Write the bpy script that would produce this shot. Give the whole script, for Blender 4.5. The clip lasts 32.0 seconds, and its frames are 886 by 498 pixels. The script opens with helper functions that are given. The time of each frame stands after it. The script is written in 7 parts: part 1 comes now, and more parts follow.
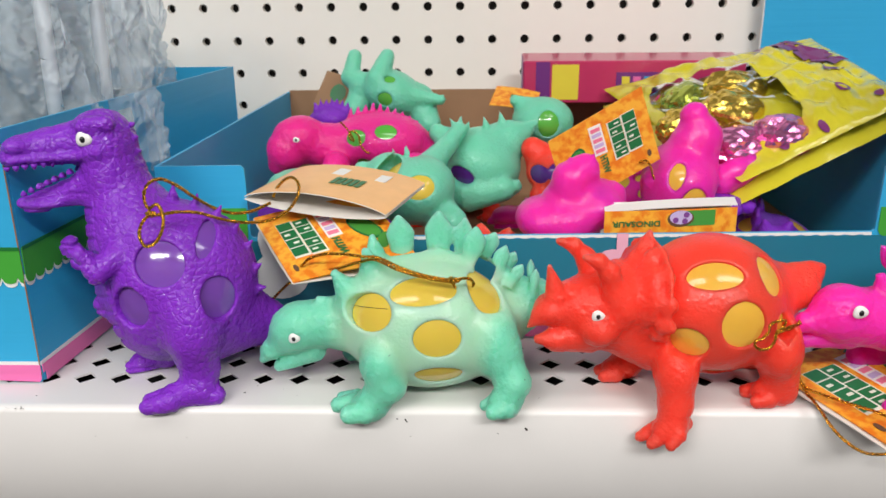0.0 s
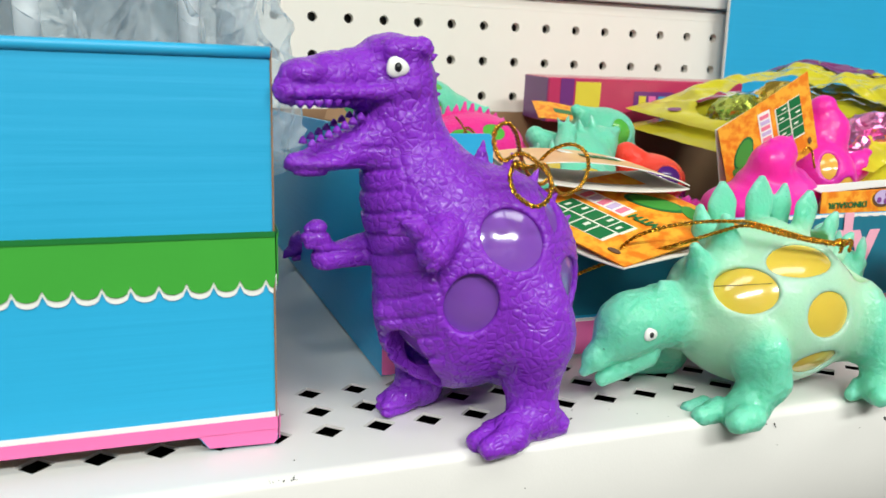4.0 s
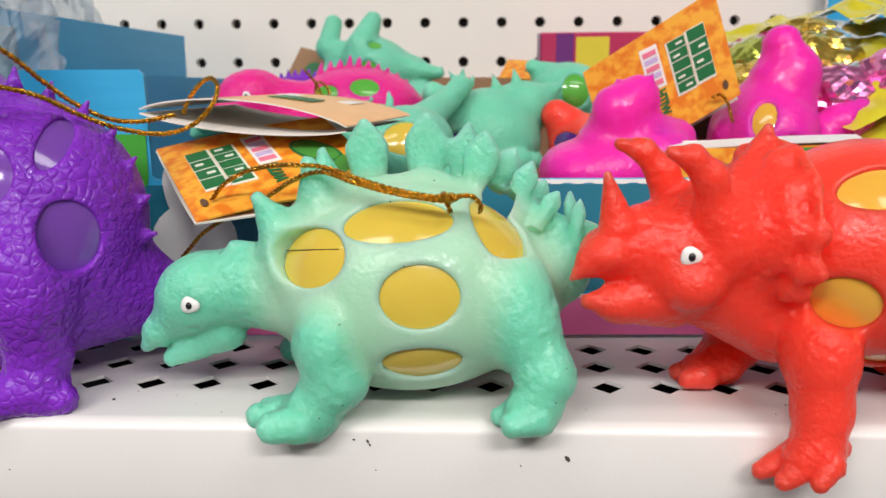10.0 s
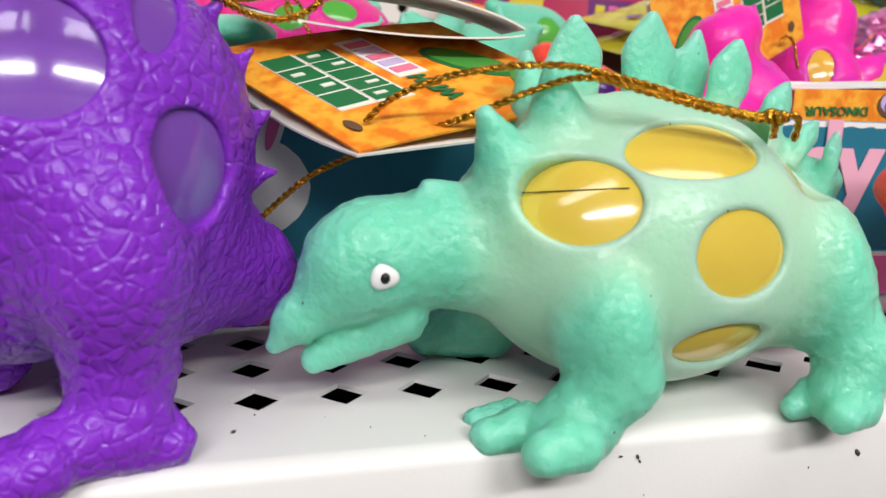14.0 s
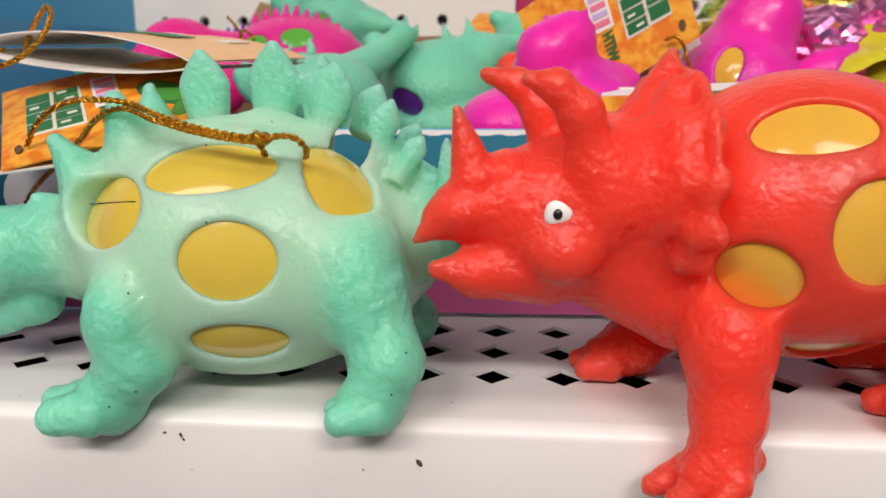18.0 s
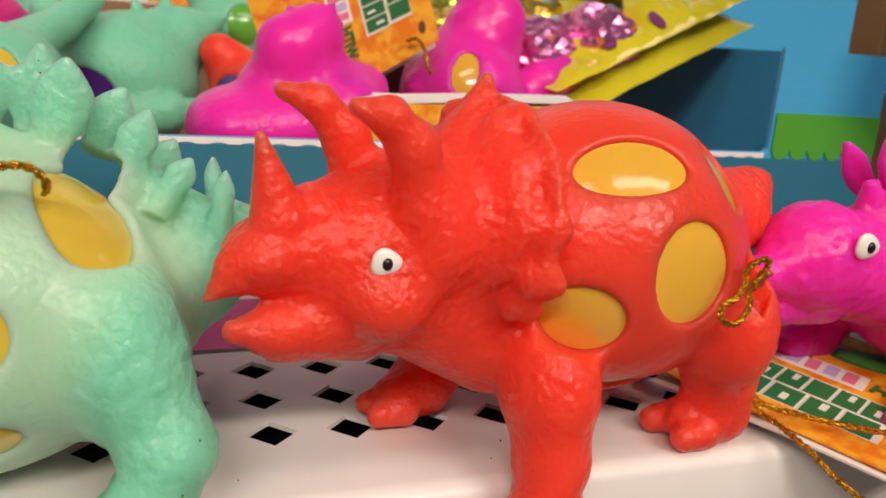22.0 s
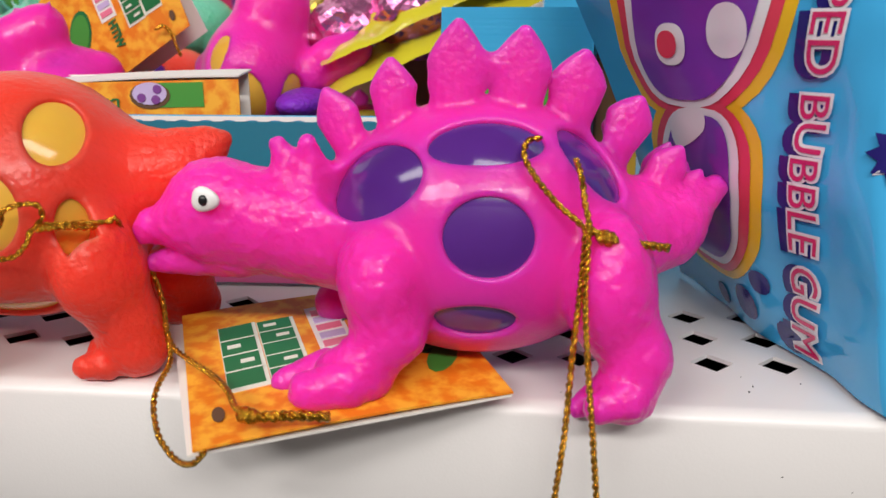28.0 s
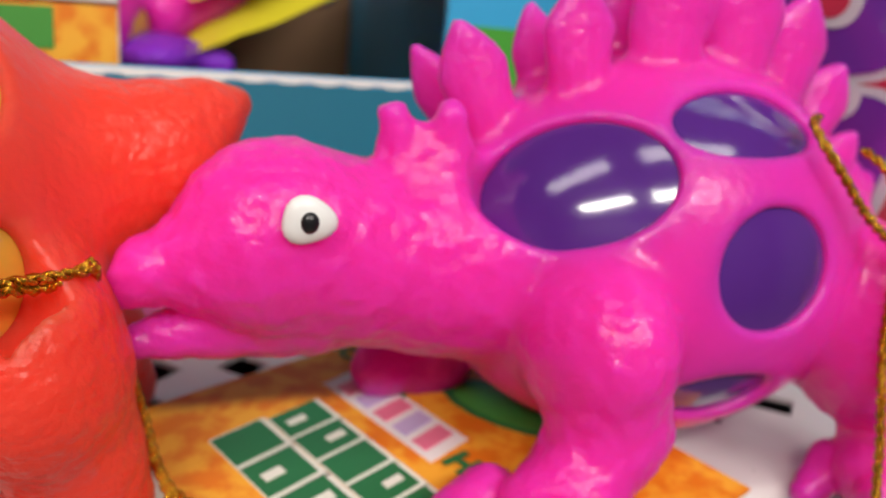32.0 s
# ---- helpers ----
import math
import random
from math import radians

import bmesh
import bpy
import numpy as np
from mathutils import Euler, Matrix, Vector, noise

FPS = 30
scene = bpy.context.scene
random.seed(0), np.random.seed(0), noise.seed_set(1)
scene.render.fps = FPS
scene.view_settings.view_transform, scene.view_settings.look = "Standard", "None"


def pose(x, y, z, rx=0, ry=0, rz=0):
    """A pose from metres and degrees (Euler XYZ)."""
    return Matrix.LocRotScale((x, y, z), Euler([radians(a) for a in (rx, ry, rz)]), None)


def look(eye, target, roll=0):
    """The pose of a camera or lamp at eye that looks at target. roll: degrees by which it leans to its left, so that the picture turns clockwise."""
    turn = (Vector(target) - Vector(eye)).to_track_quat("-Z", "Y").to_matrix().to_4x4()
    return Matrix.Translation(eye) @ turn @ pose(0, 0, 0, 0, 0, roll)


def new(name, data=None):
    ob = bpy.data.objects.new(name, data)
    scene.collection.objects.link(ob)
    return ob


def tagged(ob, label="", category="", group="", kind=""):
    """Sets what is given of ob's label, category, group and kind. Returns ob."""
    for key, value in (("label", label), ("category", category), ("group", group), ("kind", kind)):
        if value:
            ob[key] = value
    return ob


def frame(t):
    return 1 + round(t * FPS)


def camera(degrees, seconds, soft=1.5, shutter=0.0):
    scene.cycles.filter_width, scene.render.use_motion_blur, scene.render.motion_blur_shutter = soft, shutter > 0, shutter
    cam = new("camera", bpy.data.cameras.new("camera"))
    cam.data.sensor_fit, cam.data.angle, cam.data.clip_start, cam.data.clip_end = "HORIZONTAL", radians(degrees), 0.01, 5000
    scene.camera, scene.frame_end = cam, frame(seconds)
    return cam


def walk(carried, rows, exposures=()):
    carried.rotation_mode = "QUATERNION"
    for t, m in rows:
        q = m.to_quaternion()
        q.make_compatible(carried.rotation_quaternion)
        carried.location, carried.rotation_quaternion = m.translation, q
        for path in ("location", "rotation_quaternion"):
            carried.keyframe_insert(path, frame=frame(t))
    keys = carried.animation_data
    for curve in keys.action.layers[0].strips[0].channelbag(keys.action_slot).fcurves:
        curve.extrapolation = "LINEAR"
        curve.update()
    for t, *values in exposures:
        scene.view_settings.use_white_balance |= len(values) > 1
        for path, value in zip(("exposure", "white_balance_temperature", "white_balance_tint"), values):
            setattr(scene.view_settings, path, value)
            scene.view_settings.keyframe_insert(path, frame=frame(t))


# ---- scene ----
cam = camera(57.95, 32.0)
PATH = [
    (0.00, (0.01719, -0.28609, 0.16083), (0.00699, -0.00091, 0.06830), -0.65),
    (0.50, (-0.03979, -0.27355, 0.13534), (-0.02753, 0.01766, 0.06429), -0.01),
    (1.00, (-0.10447, -0.25372, 0.11845), (-0.06269, 0.03666, 0.05575), 1.10),
    (1.50, (-0.15022, -0.24006, 0.11292), (-0.08367, 0.04597, 0.05164), 0.76),
    (2.00, (-0.18909, -0.21683, 0.10364), (-0.09909, 0.06284, 0.04292), 0.86),
    (2.50, (-0.19763, -0.20324, 0.09936), (-0.09424, 0.07263, 0.04273), 1.03),
    (3.00, (-0.20192, -0.19951, 0.09827), (-0.09520, 0.07527, 0.04251), 1.18),
    (3.50, (-0.20675, -0.19554, 0.09855), (-0.09762, 0.07828, 0.04271), 1.26),
    (5.50, (-0.10585, -0.19708, 0.10994), (-0.10252, 0.09470, 0.04027), 1.33),
    (6.00, (-0.07123, -0.19025, 0.11095), (-0.10679, 0.09935, 0.04117), 0.74),
    (6.50, (-0.04836, -0.18952, 0.10813), (-0.11060, 0.09591, 0.03992), 0.93),
    (7.00, (-0.03681, -0.18999, 0.10578), (-0.11365, 0.09215, 0.03878), 1.44),
    (7.50, (-0.02079, -0.18387, 0.10120), (-0.09601, 0.09888, 0.03493), 1.39),
    (8.00, (-0.01043, -0.18211, 0.09462), (-0.07069, 0.10453, 0.02976), 0.88),
    (8.50, (-0.00211, -0.18477, 0.09281), (-0.04876, 0.10547, 0.03295), 0.80),
    (9.00, (0.00523, -0.18326, 0.08995), (-0.03213, 0.10854, 0.03113), 0.12),
    (9.50, (0.00866, -0.18686, 0.08578), (-0.01404, 0.10660, 0.02774), -0.11),
    (10.00, (0.01685, -0.18225, 0.08008), (0.00526, 0.11166, 0.02107), -0.25),
    (10.50, (0.01843, -0.17775, 0.07682), (0.01087, 0.11602, 0.01650), -0.17),
    (11.00, (0.01728, -0.17773, 0.07707), (0.01246, 0.11618, 0.01712), 0.19),
    (11.50, (0.01185, -0.17146, 0.07547), (0.01332, 0.12257, 0.01590), 0.56),
    (12.00, (-0.01332, -0.15988, 0.07211), (0.00454, 0.13314, 0.01033), 1.74),
    (12.50, (-0.03931, -0.14298, 0.06750), (-0.00003, 0.14782, 0.00511), 2.30),
    (13.00, (-0.06323, -0.12876, 0.06424), (0.00026, 0.15778, 0.00207), 2.89),
    (13.50, (-0.08225, -0.11471, 0.06036), (-0.00026, 0.16697, -0.00234), 2.83),
    (15.50, (-0.07871, -0.11447, 0.05962), (0.01082, 0.16406, -0.00674), 2.73),
    (16.00, (-0.05817, -0.12151, 0.06036), (0.00888, 0.16338, -0.00555), 2.51),
    (16.50, (-0.03549, -0.13739, 0.06461), (0.00311, 0.15333, 0.00144), 1.82),
    (17.00, (-0.01004, -0.13981, 0.06472), (0.00479, 0.15260, -0.00067), 1.18),
    (17.50, (0.01792, -0.13797, 0.06527), (0.01096, 0.15480, 0.00019), 0.50),
    (18.00, (0.05854, -0.14487, 0.06782), (0.03062, 0.14650, 0.00204), -0.17),
    (18.50, (0.09271, -0.15067, 0.06737), (0.05354, 0.13943, 0.00173), 0.13),
    (19.00, (0.11552, -0.14932, 0.06467), (0.06564, 0.13989, 0.00247), 0.00),
    (19.50, (0.12625, -0.14694, 0.06341), (0.06655, 0.14102, 0.00414), -0.07),
    (20.00, (0.12534, -0.14424, 0.06183), (0.06970, 0.14343, -0.00256), 1.01),
    (20.50, (0.11688, -0.13684, 0.07234), (0.08187, 0.15159, -0.00240), 1.31),
    (21.00, (0.10534, -0.14914, 0.08721), (0.09605, 0.13741, -0.00111), 1.60),
    (21.50, (0.07579, -0.14060, 0.08226), (0.10882, 0.14595, -0.00021), 2.57),
    (22.00, (0.03288, -0.11775, 0.07493), (0.13357, 0.15541, 0.00248), 4.26),
    (22.50, (0.02710, -0.09848, 0.06740), (0.12310, 0.17515, -0.00946), 4.65),
    (23.00, (0.01841, -0.08663, 0.06622), (0.13381, 0.18076, -0.00579), 4.67),
    (23.50, (0.01765, -0.08427, 0.06646), (0.14412, 0.17905, -0.00187), 4.77),
    (24.00, (0.01749, -0.08699, 0.06535), (0.14326, 0.17571, -0.00656), 4.28),
    (24.50, (0.02243, -0.09269, 0.06100), (0.14365, 0.17218, -0.01076), 4.04),
    (26.50, (0.14445, -0.16355, 0.07729), (0.13150, 0.12564, -0.00147), 0.69),
    (27.00, (0.18005, -0.16218, 0.07966), (0.16281, 0.12646, -0.00029), 0.80),
    (27.50, (0.20886, -0.15671, 0.07852), (0.18868, 0.13161, -0.00189), 0.52),
    (28.00, (0.22778, -0.15572, 0.07730), (0.19993, 0.13197, -0.00307), 0.02),
    (28.50, (0.23103, -0.15646, 0.07802), (0.20063, 0.13117, -0.00166), 0.01),
    (29.00, (0.23150, -0.14918, 0.07505), (0.20104, 0.13856, -0.00421), -0.11),
    (29.50, (0.22711, -0.14604, 0.07624), (0.20010, 0.14198, -0.00322), -0.07),
    (30.00, (0.21459, -0.14092, 0.07710), (0.20491, 0.14817, -0.00251), 0.46),
    (30.50, (0.19680, -0.12596, 0.07466), (0.20391, 0.16187, -0.00964), 0.89),
    (31.00, (0.17913, -0.11152, 0.07201), (0.21062, 0.17392, -0.01476), 1.60),
    (31.50, (0.16096, -0.09279, 0.06679), (0.23025, 0.18711, -0.01601), 3.44),
    (32.00, (0.14947, -0.08202, 0.06439), (0.25006, 0.18849, -0.01747), 4.92),
]
EXPOSURES = ((0.0, -0.33, 6600, 10), (3.0, -0.08, 6600, 2), (6.0, -0.12, 6450, 1), (9.0, -0.26, 6550, 9), (11.0, -0.36, 6750, 14), (13.0, -0.22, 6500, 11), (16.0, -0.28, 6600, 13), (19.0, -0.52, 7100, 17), (22.0, -0.54, 8000, 19), (24.0, -0.56, 10200, 24), (26.5, -0.39, 6650, 12), (32.0, -0.41, 6900, 13))
focus = new("focus_mark")
focus.location = (0.06, 0.018, 0.035)
focus.empty_display_size = 0.005
cam.data.dof.use_dof, cam.data.dof.focus_object, cam.data.dof.aperture_fstop = True, focus, 26.0
walk(cam, [(t, look(eye, target, roll)) for t, eye, target, roll in PATH], EXPOSURES)

# ---- light: shop ceiling with rows of fluorescent troffers ----
world = bpy.data.worlds.new("shop_air")
scene.world = world
world.use_nodes = True
world.node_tree.nodes["Background"].inputs["Color"].default_value = (0.9, 0.95, 1.0, 1)
world.node_tree.nodes["Background"].inputs["Strength"].default_value = 0.01
CEIL = 1.55
TROFFERS = [(-0.9, -0.75, 9.0), (0.75, -0.75, 9.0), (-0.9, -1.9, 71.0), (0.75, -1.9, 71.0)]
for lx, ly, power in TROFFERS:
    lamp = bpy.data.lights.new("troffer_light", "AREA")
    lamp.shape, lamp.size, lamp.size_y, lamp.energy = "RECTANGLE", 1.2, 0.3, power
    lamp.color = (1.0, 0.98, 0.955)
    new("troffer_light", lamp).matrix_world = pose(lx, ly, CEIL - 0.03)

# ---- materials ----
def material(name, color, rough=0.5, metal=0.0, spec=0.5, sss=0.0, sss_scale=0.004, bump=0.0, bump_scale=400.0,
             vary=0.06, vary_scale=60.0, coat=0.0, cells=0.0, cell_scale=500.0, trans=0.0, radius=(1.0, 0.6, 0.5), stretch=None):
    m = bpy.data.materials.new(name)
    m.use_nodes = True
    nt = m.node_tree
    b = nt.nodes["Principled BSDF"]
    b.inputs["Roughness"].default_value, b.inputs["Metallic"].default_value = rough, metal
    b.inputs["Specular IOR Level"].default_value = spec
    b.inputs["Coat Weight"].default_value, b.inputs["Coat Roughness"].default_value = coat, 0.06
    b.inputs["Transmission Weight"].default_value = trans
    b.inputs["Subsurface Weight"].default_value, b.inputs["Subsurface Scale"].default_value = sss, sss_scale
    b.inputs["Subsurface Radius"].default_value = radius
    geo = nt.nodes.new("ShaderNodeTexCoord")
    big = nt.nodes.new("ShaderNodeTexNoise")
    big.inputs["Scale"].default_value, big.inputs["Detail"].default_value = vary_scale, 5
    nt.links.new(geo.outputs["Object"], big.inputs["Vector"])
    ramp = nt.nodes.new("ShaderNodeMix")
    ramp.data_type = "RGBA"
    lo = [max(0.0, c * (1 - vary)) for c in color]
    hi = [min(1.0, c * (1 + vary)) for c in color]
    ramp.inputs["A"].default_value, ramp.inputs["B"].default_value = (*lo, 1), (*hi, 1)
    nt.links.new(big.outputs["Fac"], ramp.inputs["Factor"])
    nt.links.new(ramp.outputs["Result"], b.inputs["Base Color"])
    height = None
    if bump:
        fine = nt.nodes.new("ShaderNodeTexNoise")
        fine.inputs["Scale"].default_value, fine.inputs["Detail"].default_value = bump_scale, 4
        if stretch:
            pull = nt.nodes.new("ShaderNodeMapping")
            pull.inputs["Scale"].default_value = stretch
            nt.links.new(geo.outputs["Object"], pull.inputs["Vector"])
            nt.links.new(pull.outputs["Vector"], fine.inputs["Vector"])
        else:
            nt.links.new(geo.outputs["Object"], fine.inputs["Vector"])
        node = nt.nodes.new("ShaderNodeBump")
        node.inputs["Strength"].default_value, node.inputs["Distance"].default_value = bump, 0.001
        nt.links.new(fine.outputs["Fac"], node.inputs["Height"])
        height = node
    if cells:
        vor = nt.nodes.new("ShaderNodeTexVoronoi")
        vor.feature = "SMOOTH_F1"
        vor.inputs["Scale"].default_value = cell_scale
        vor.inputs["Smoothness"].default_value = 0.3
        warp = nt.nodes.new("ShaderNodeTexNoise")
        warp.inputs["Scale"].default_value = cell_scale * 0.5
        nt.links.new(geo.outputs["Object"], warp.inputs["Vector"])
        mixv = nt.nodes.new("ShaderNodeVectorMath")
        mixv.operation = "MULTIPLY_ADD"
        mixv.inputs[1].default_value = (0.002, 0.002, 0.002)
        nt.links.new(warp.outputs["Color"], mixv.inputs[0])
        nt.links.new(geo.outputs["Object"], mixv.inputs[2])
        nt.links.new(mixv.outputs["Vector"], vor.inputs["Vector"])
        node = nt.nodes.new("ShaderNodeBump")
        node.invert = True
        node.inputs["Strength"].default_value, node.inputs["Distance"].default_value = cells, 0.0012
        nt.links.new(vor.outputs["Distance"], node.inputs["Height"])
        if height:
            nt.links.new(height.outputs["Normal"], node.inputs["Normal"])
        height = node
    if height:
        nt.links.new(height.outputs["Normal"], b.inputs["Normal"])
        nt.links.new(height.outputs["Normal"], b.inputs["Coat Normal"])
    return m


def rubber(name, color, cells, cell_scale=420.0, sss=0.35, grain=0.35, thin=None, rough=0.27, body=None, specks=0.0, mesh_scale=0.0):
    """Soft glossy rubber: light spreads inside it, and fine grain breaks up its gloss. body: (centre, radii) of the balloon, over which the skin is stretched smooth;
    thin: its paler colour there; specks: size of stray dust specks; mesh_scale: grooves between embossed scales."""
    m = material(name, color, rough=rough, spec=0.5, sss=sss, coat=0.22, sss_scale=0.011, bump=grain, bump_scale=1400, vary=0.07,
                 vary_scale=90, cells=cells, cell_scale=cell_scale, radius=(1.0, 0.8, 0.7))
    nt = m.node_tree
    b = nt.nodes["Principled BSDF"]
    b.inputs["Specular IOR Level"].default_value, b.inputs["Coat Roughness"].default_value = 0.22, 0.1
    b.inputs["Coat Weight"].default_value = 0.2
    tc = nt.nodes.new("ShaderNodeTexCoord")
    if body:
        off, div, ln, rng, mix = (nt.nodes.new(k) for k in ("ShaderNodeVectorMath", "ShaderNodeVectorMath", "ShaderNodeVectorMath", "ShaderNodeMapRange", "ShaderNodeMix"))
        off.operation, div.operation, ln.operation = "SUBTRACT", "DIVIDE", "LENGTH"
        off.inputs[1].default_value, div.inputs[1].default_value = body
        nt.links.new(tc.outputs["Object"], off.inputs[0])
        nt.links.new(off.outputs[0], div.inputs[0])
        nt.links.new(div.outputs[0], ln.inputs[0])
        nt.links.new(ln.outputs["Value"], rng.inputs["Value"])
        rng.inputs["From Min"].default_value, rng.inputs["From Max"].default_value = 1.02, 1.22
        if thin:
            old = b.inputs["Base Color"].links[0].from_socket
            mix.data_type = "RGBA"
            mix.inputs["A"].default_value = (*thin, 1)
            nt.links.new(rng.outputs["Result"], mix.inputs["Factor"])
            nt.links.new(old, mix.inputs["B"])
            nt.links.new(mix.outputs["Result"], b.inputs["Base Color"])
        for bump in [n for n in nt.nodes if n.bl_idname == "ShaderNodeBump"]:
            scale = nt.nodes.new("ShaderNodeMath")
            scale.operation = "MULTIPLY_ADD"
            full = bump.inputs["Strength"].default_value
            scale.inputs[1].default_value, scale.inputs[2].default_value = full * 0.6, full * 0.4
            nt.links.new(rng.outputs["Result"], scale.inputs[0])
            nt.links.new(scale.outputs[0], bump.inputs["Strength"])
    if mesh_scale:
        warp, shift, edge, band, groove = (nt.nodes.new(k) for k in ("ShaderNodeTexNoise", "ShaderNodeVectorMath", "ShaderNodeTexVoronoi", "ShaderNodeMapRange", "ShaderNodeBump"))
        warp.inputs["Scale"].default_value = mesh_scale * 0.6
        shift.operation, shift.inputs[1].default_value = "MULTIPLY_ADD", (0.0022, 0.0022, 0.0022)
        edge.feature = "DISTANCE_TO_EDGE"
        edge.inputs["Scale"].default_value = mesh_scale
        band.inputs["From Min"].default_value, band.inputs["From Max"].default_value = 0.0, 0.22
        band.interpolation_type = "SMOOTHSTEP"
        groove.inputs["Strength"].default_value, groove.inputs["Distance"].default_value = 0.38, 0.0007
        nt.links.new(tc.outputs["Object"], warp.inputs["Vector"])
        nt.links.new(warp.outputs["Color"], shift.inputs[0])
        nt.links.new(tc.outputs["Object"], shift.inputs[2])
        nt.links.new(shift.outputs["Vector"], edge.inputs["Vector"])
        nt.links.new(edge.outputs["Distance"], band.inputs["Value"])
        nt.links.new(band.outputs["Result"], groove.inputs["Height"])
        nt.links.new(b.inputs["Normal"].links[0].from_socket, groove.inputs["Normal"])
        nt.links.new(groove.outputs["Normal"], b.inputs["Normal"])
        nt.links.new(groove.outputs["Normal"], b.inputs["Coat Normal"])
    if specks:
        old = b.inputs["Base Color"].links[0].from_socket
        dots, less, mix = (nt.nodes.new(k) for k in ("ShaderNodeTexVoronoi", "ShaderNodeMath", "ShaderNodeMix"))
        dots.inputs["Scale"].default_value = 150.0
        less.operation, less.inputs[1].default_value = "LESS_THAN", specks
        mix.data_type = "RGBA"
        mix.inputs["B"].default_value = (0.05, 0.045, 0.04, 1)
        nt.links.new(tc.outputs["Object"], dots.inputs["Vector"])
        nt.links.new(dots.outputs["Distance"], less.inputs[0])
        nt.links.new(less.outputs[0], mix.inputs["Factor"])
        nt.links.new(old, mix.inputs["A"])
        nt.links.new(mix.outputs["Result"], b.inputs["Base Color"])
    return m


PURPLE = rubber("purple_rubber", (0.22, 0.030, 0.52), 0.15, 420, 0.25, 0.12, None, 0.27, mesh_scale=420.0)
MINT = rubber("mint_rubber", (0.17, 0.60, 0.42), 0.3, 450, 0.9, 0.3, None, 0.36)
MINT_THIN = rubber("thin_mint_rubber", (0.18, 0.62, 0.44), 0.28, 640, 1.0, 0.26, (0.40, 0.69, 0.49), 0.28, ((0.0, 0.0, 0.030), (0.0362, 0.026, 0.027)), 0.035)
RED = rubber("coral_red_rubber", (1.0, 0.062, 0.038), 0.30, 640, 1.0, 0.26, None, 0.32, ((0.0087, 0.0, 0.0394), (0.0304, 0.029, 0.0283)), 0.02)
MAGENTA = rubber("magenta_rubber", (0.84, 0.030, 0.40), 0.16, 600, 1.0, 0.16, None, 0.3, ((0.0137, 0.0, 0.0344), (0.0344, 0.026, 0.0283)))
PINK = rubber("hot_pink_rubber", (0.80, 0.025, 0.28), 0.3, 450, 0.8, 0.3, None, 0.36)
YELLOW_BALL = material("yellow_balloon", (0.68, 0.50, 0.07), rough=0.16, sss=0.3, coat=0.6, bump=0.10, bump_scale=110, vary=0.15, vary_scale=40)
AMBER_BALL = material("amber_balloon", (0.78, 0.44, 0.06), rough=0.16, sss=0.3, coat=0.6, bump=0.10, bump_scale=110, vary=0.2, vary_scale=40)
LILAC_BALL = material("lilac_balloon", (0.20, 0.07, 0.42), rough=0.14, sss=0.3, coat=0.6, bump=0.10, bump_scale=110, vary=0.25, vary_scale=50)
VIOLET_BALL = material("violet_balloon", (0.09, 0.02, 0.22), rough=0.14, sss=0.2, coat=0.6, bump=0.10, bump_scale=110, vary=0.25, vary_scale=50)
GREEN_BALL = material("green_balloon", (0.10, 0.42, 0.06), rough=0.16, sss=0.2, coat=0.6, bump=0.10, bump_scale=110, vary=0.2, vary_scale=50)
EYE_WHITE = material("eye_white_paint", (0.82, 0.82, 0.80), rough=0.35, vary=0.03)
EYE_BLACK = material("eye_black_paint", (0.01, 0.01, 0.012), rough=0.3)
SHELF_WHITE = material("white_powder_coat", (0.75, 0.735, 0.72), rough=0.34, bump=0.05, bump_scale=1500, vary=0.03, vary_scale=25)
# near-black colour that stands in for shade below the shelf's holes
HOLE_SHADE = material("hole_shade_black", (0.015, 0.015, 0.017), rough=0.7)
PEG_WHITE = material("cream_pegboard", (0.86, 0.82, 0.76), rough=0.5, bump=0.05, bump_scale=700, vary=0.02)
# near-black colour for the shade inside the peg holes
PEG_HOLE_SHADE = material("peg_hole_shade_black", (0.02, 0.018, 0.016), rough=0.8)
CARD_BLUE = material("sky_blue_printed_card", (0.03, 0.39, 0.69), rough=0.42, bump=0.2, bump_scale=60, stretch=(0.12, 0.12, 5.0), vary=0.05, vary_scale=20)
# teal print with the shade behind the front toys darkened into it
CARD_TEAL_SHADED = material("shaded_teal_printed_card", (0.012, 0.17, 0.26), rough=0.45, bump=0.05, bump_scale=300)
CARD_GREEN = material("green_printed_card", (0.055, 0.36, 0.04), rough=0.42, bump=0.05, bump_scale=300)
CARD_DKGREEN = material("dark_green_printed_card", (0.012, 0.17, 0.03), rough=0.42)
CARD_WHITE = material("white_printed_card", (0.82, 0.82, 0.80), rough=0.5)
CARD_PINK = material("pink_printed_card", (0.80, 0.16, 0.42), rough=0.42, bump=0.05, bump_scale=300)
CARD_BROWN = material("brown_cardboard", (0.30, 0.17, 0.09), rough=0.8, bump=0.1, bump_scale=300, vary=0.12)

# ---- tools ----
MM = 0.001


def thing(name, label, category, at=(0, 0, 0), group="", kind=""):
    ob = new(name)
    ob.location = at
    ob.empty_display_size = 0.01
    return tagged(ob, label, category, group, kind)


def link_mesh(name, me, mat, parent=None, label="", smooth=False):
    if mat is not None and not me.materials:
        me.materials.append(mat)
    if smooth:
        me.shade_smooth()
    ob = new(name, me)
    if parent is not None:
        ob.parent = parent
    if label:
        tagged(ob, label)
    return ob


def part(name, bm, mat, parent=None, label="", smooth=False):
    me = bpy.data.meshes.new(name)
    bm.to_mesh(me)
    bm.free()
    return link_mesh(name, me, mat, parent, label, smooth)


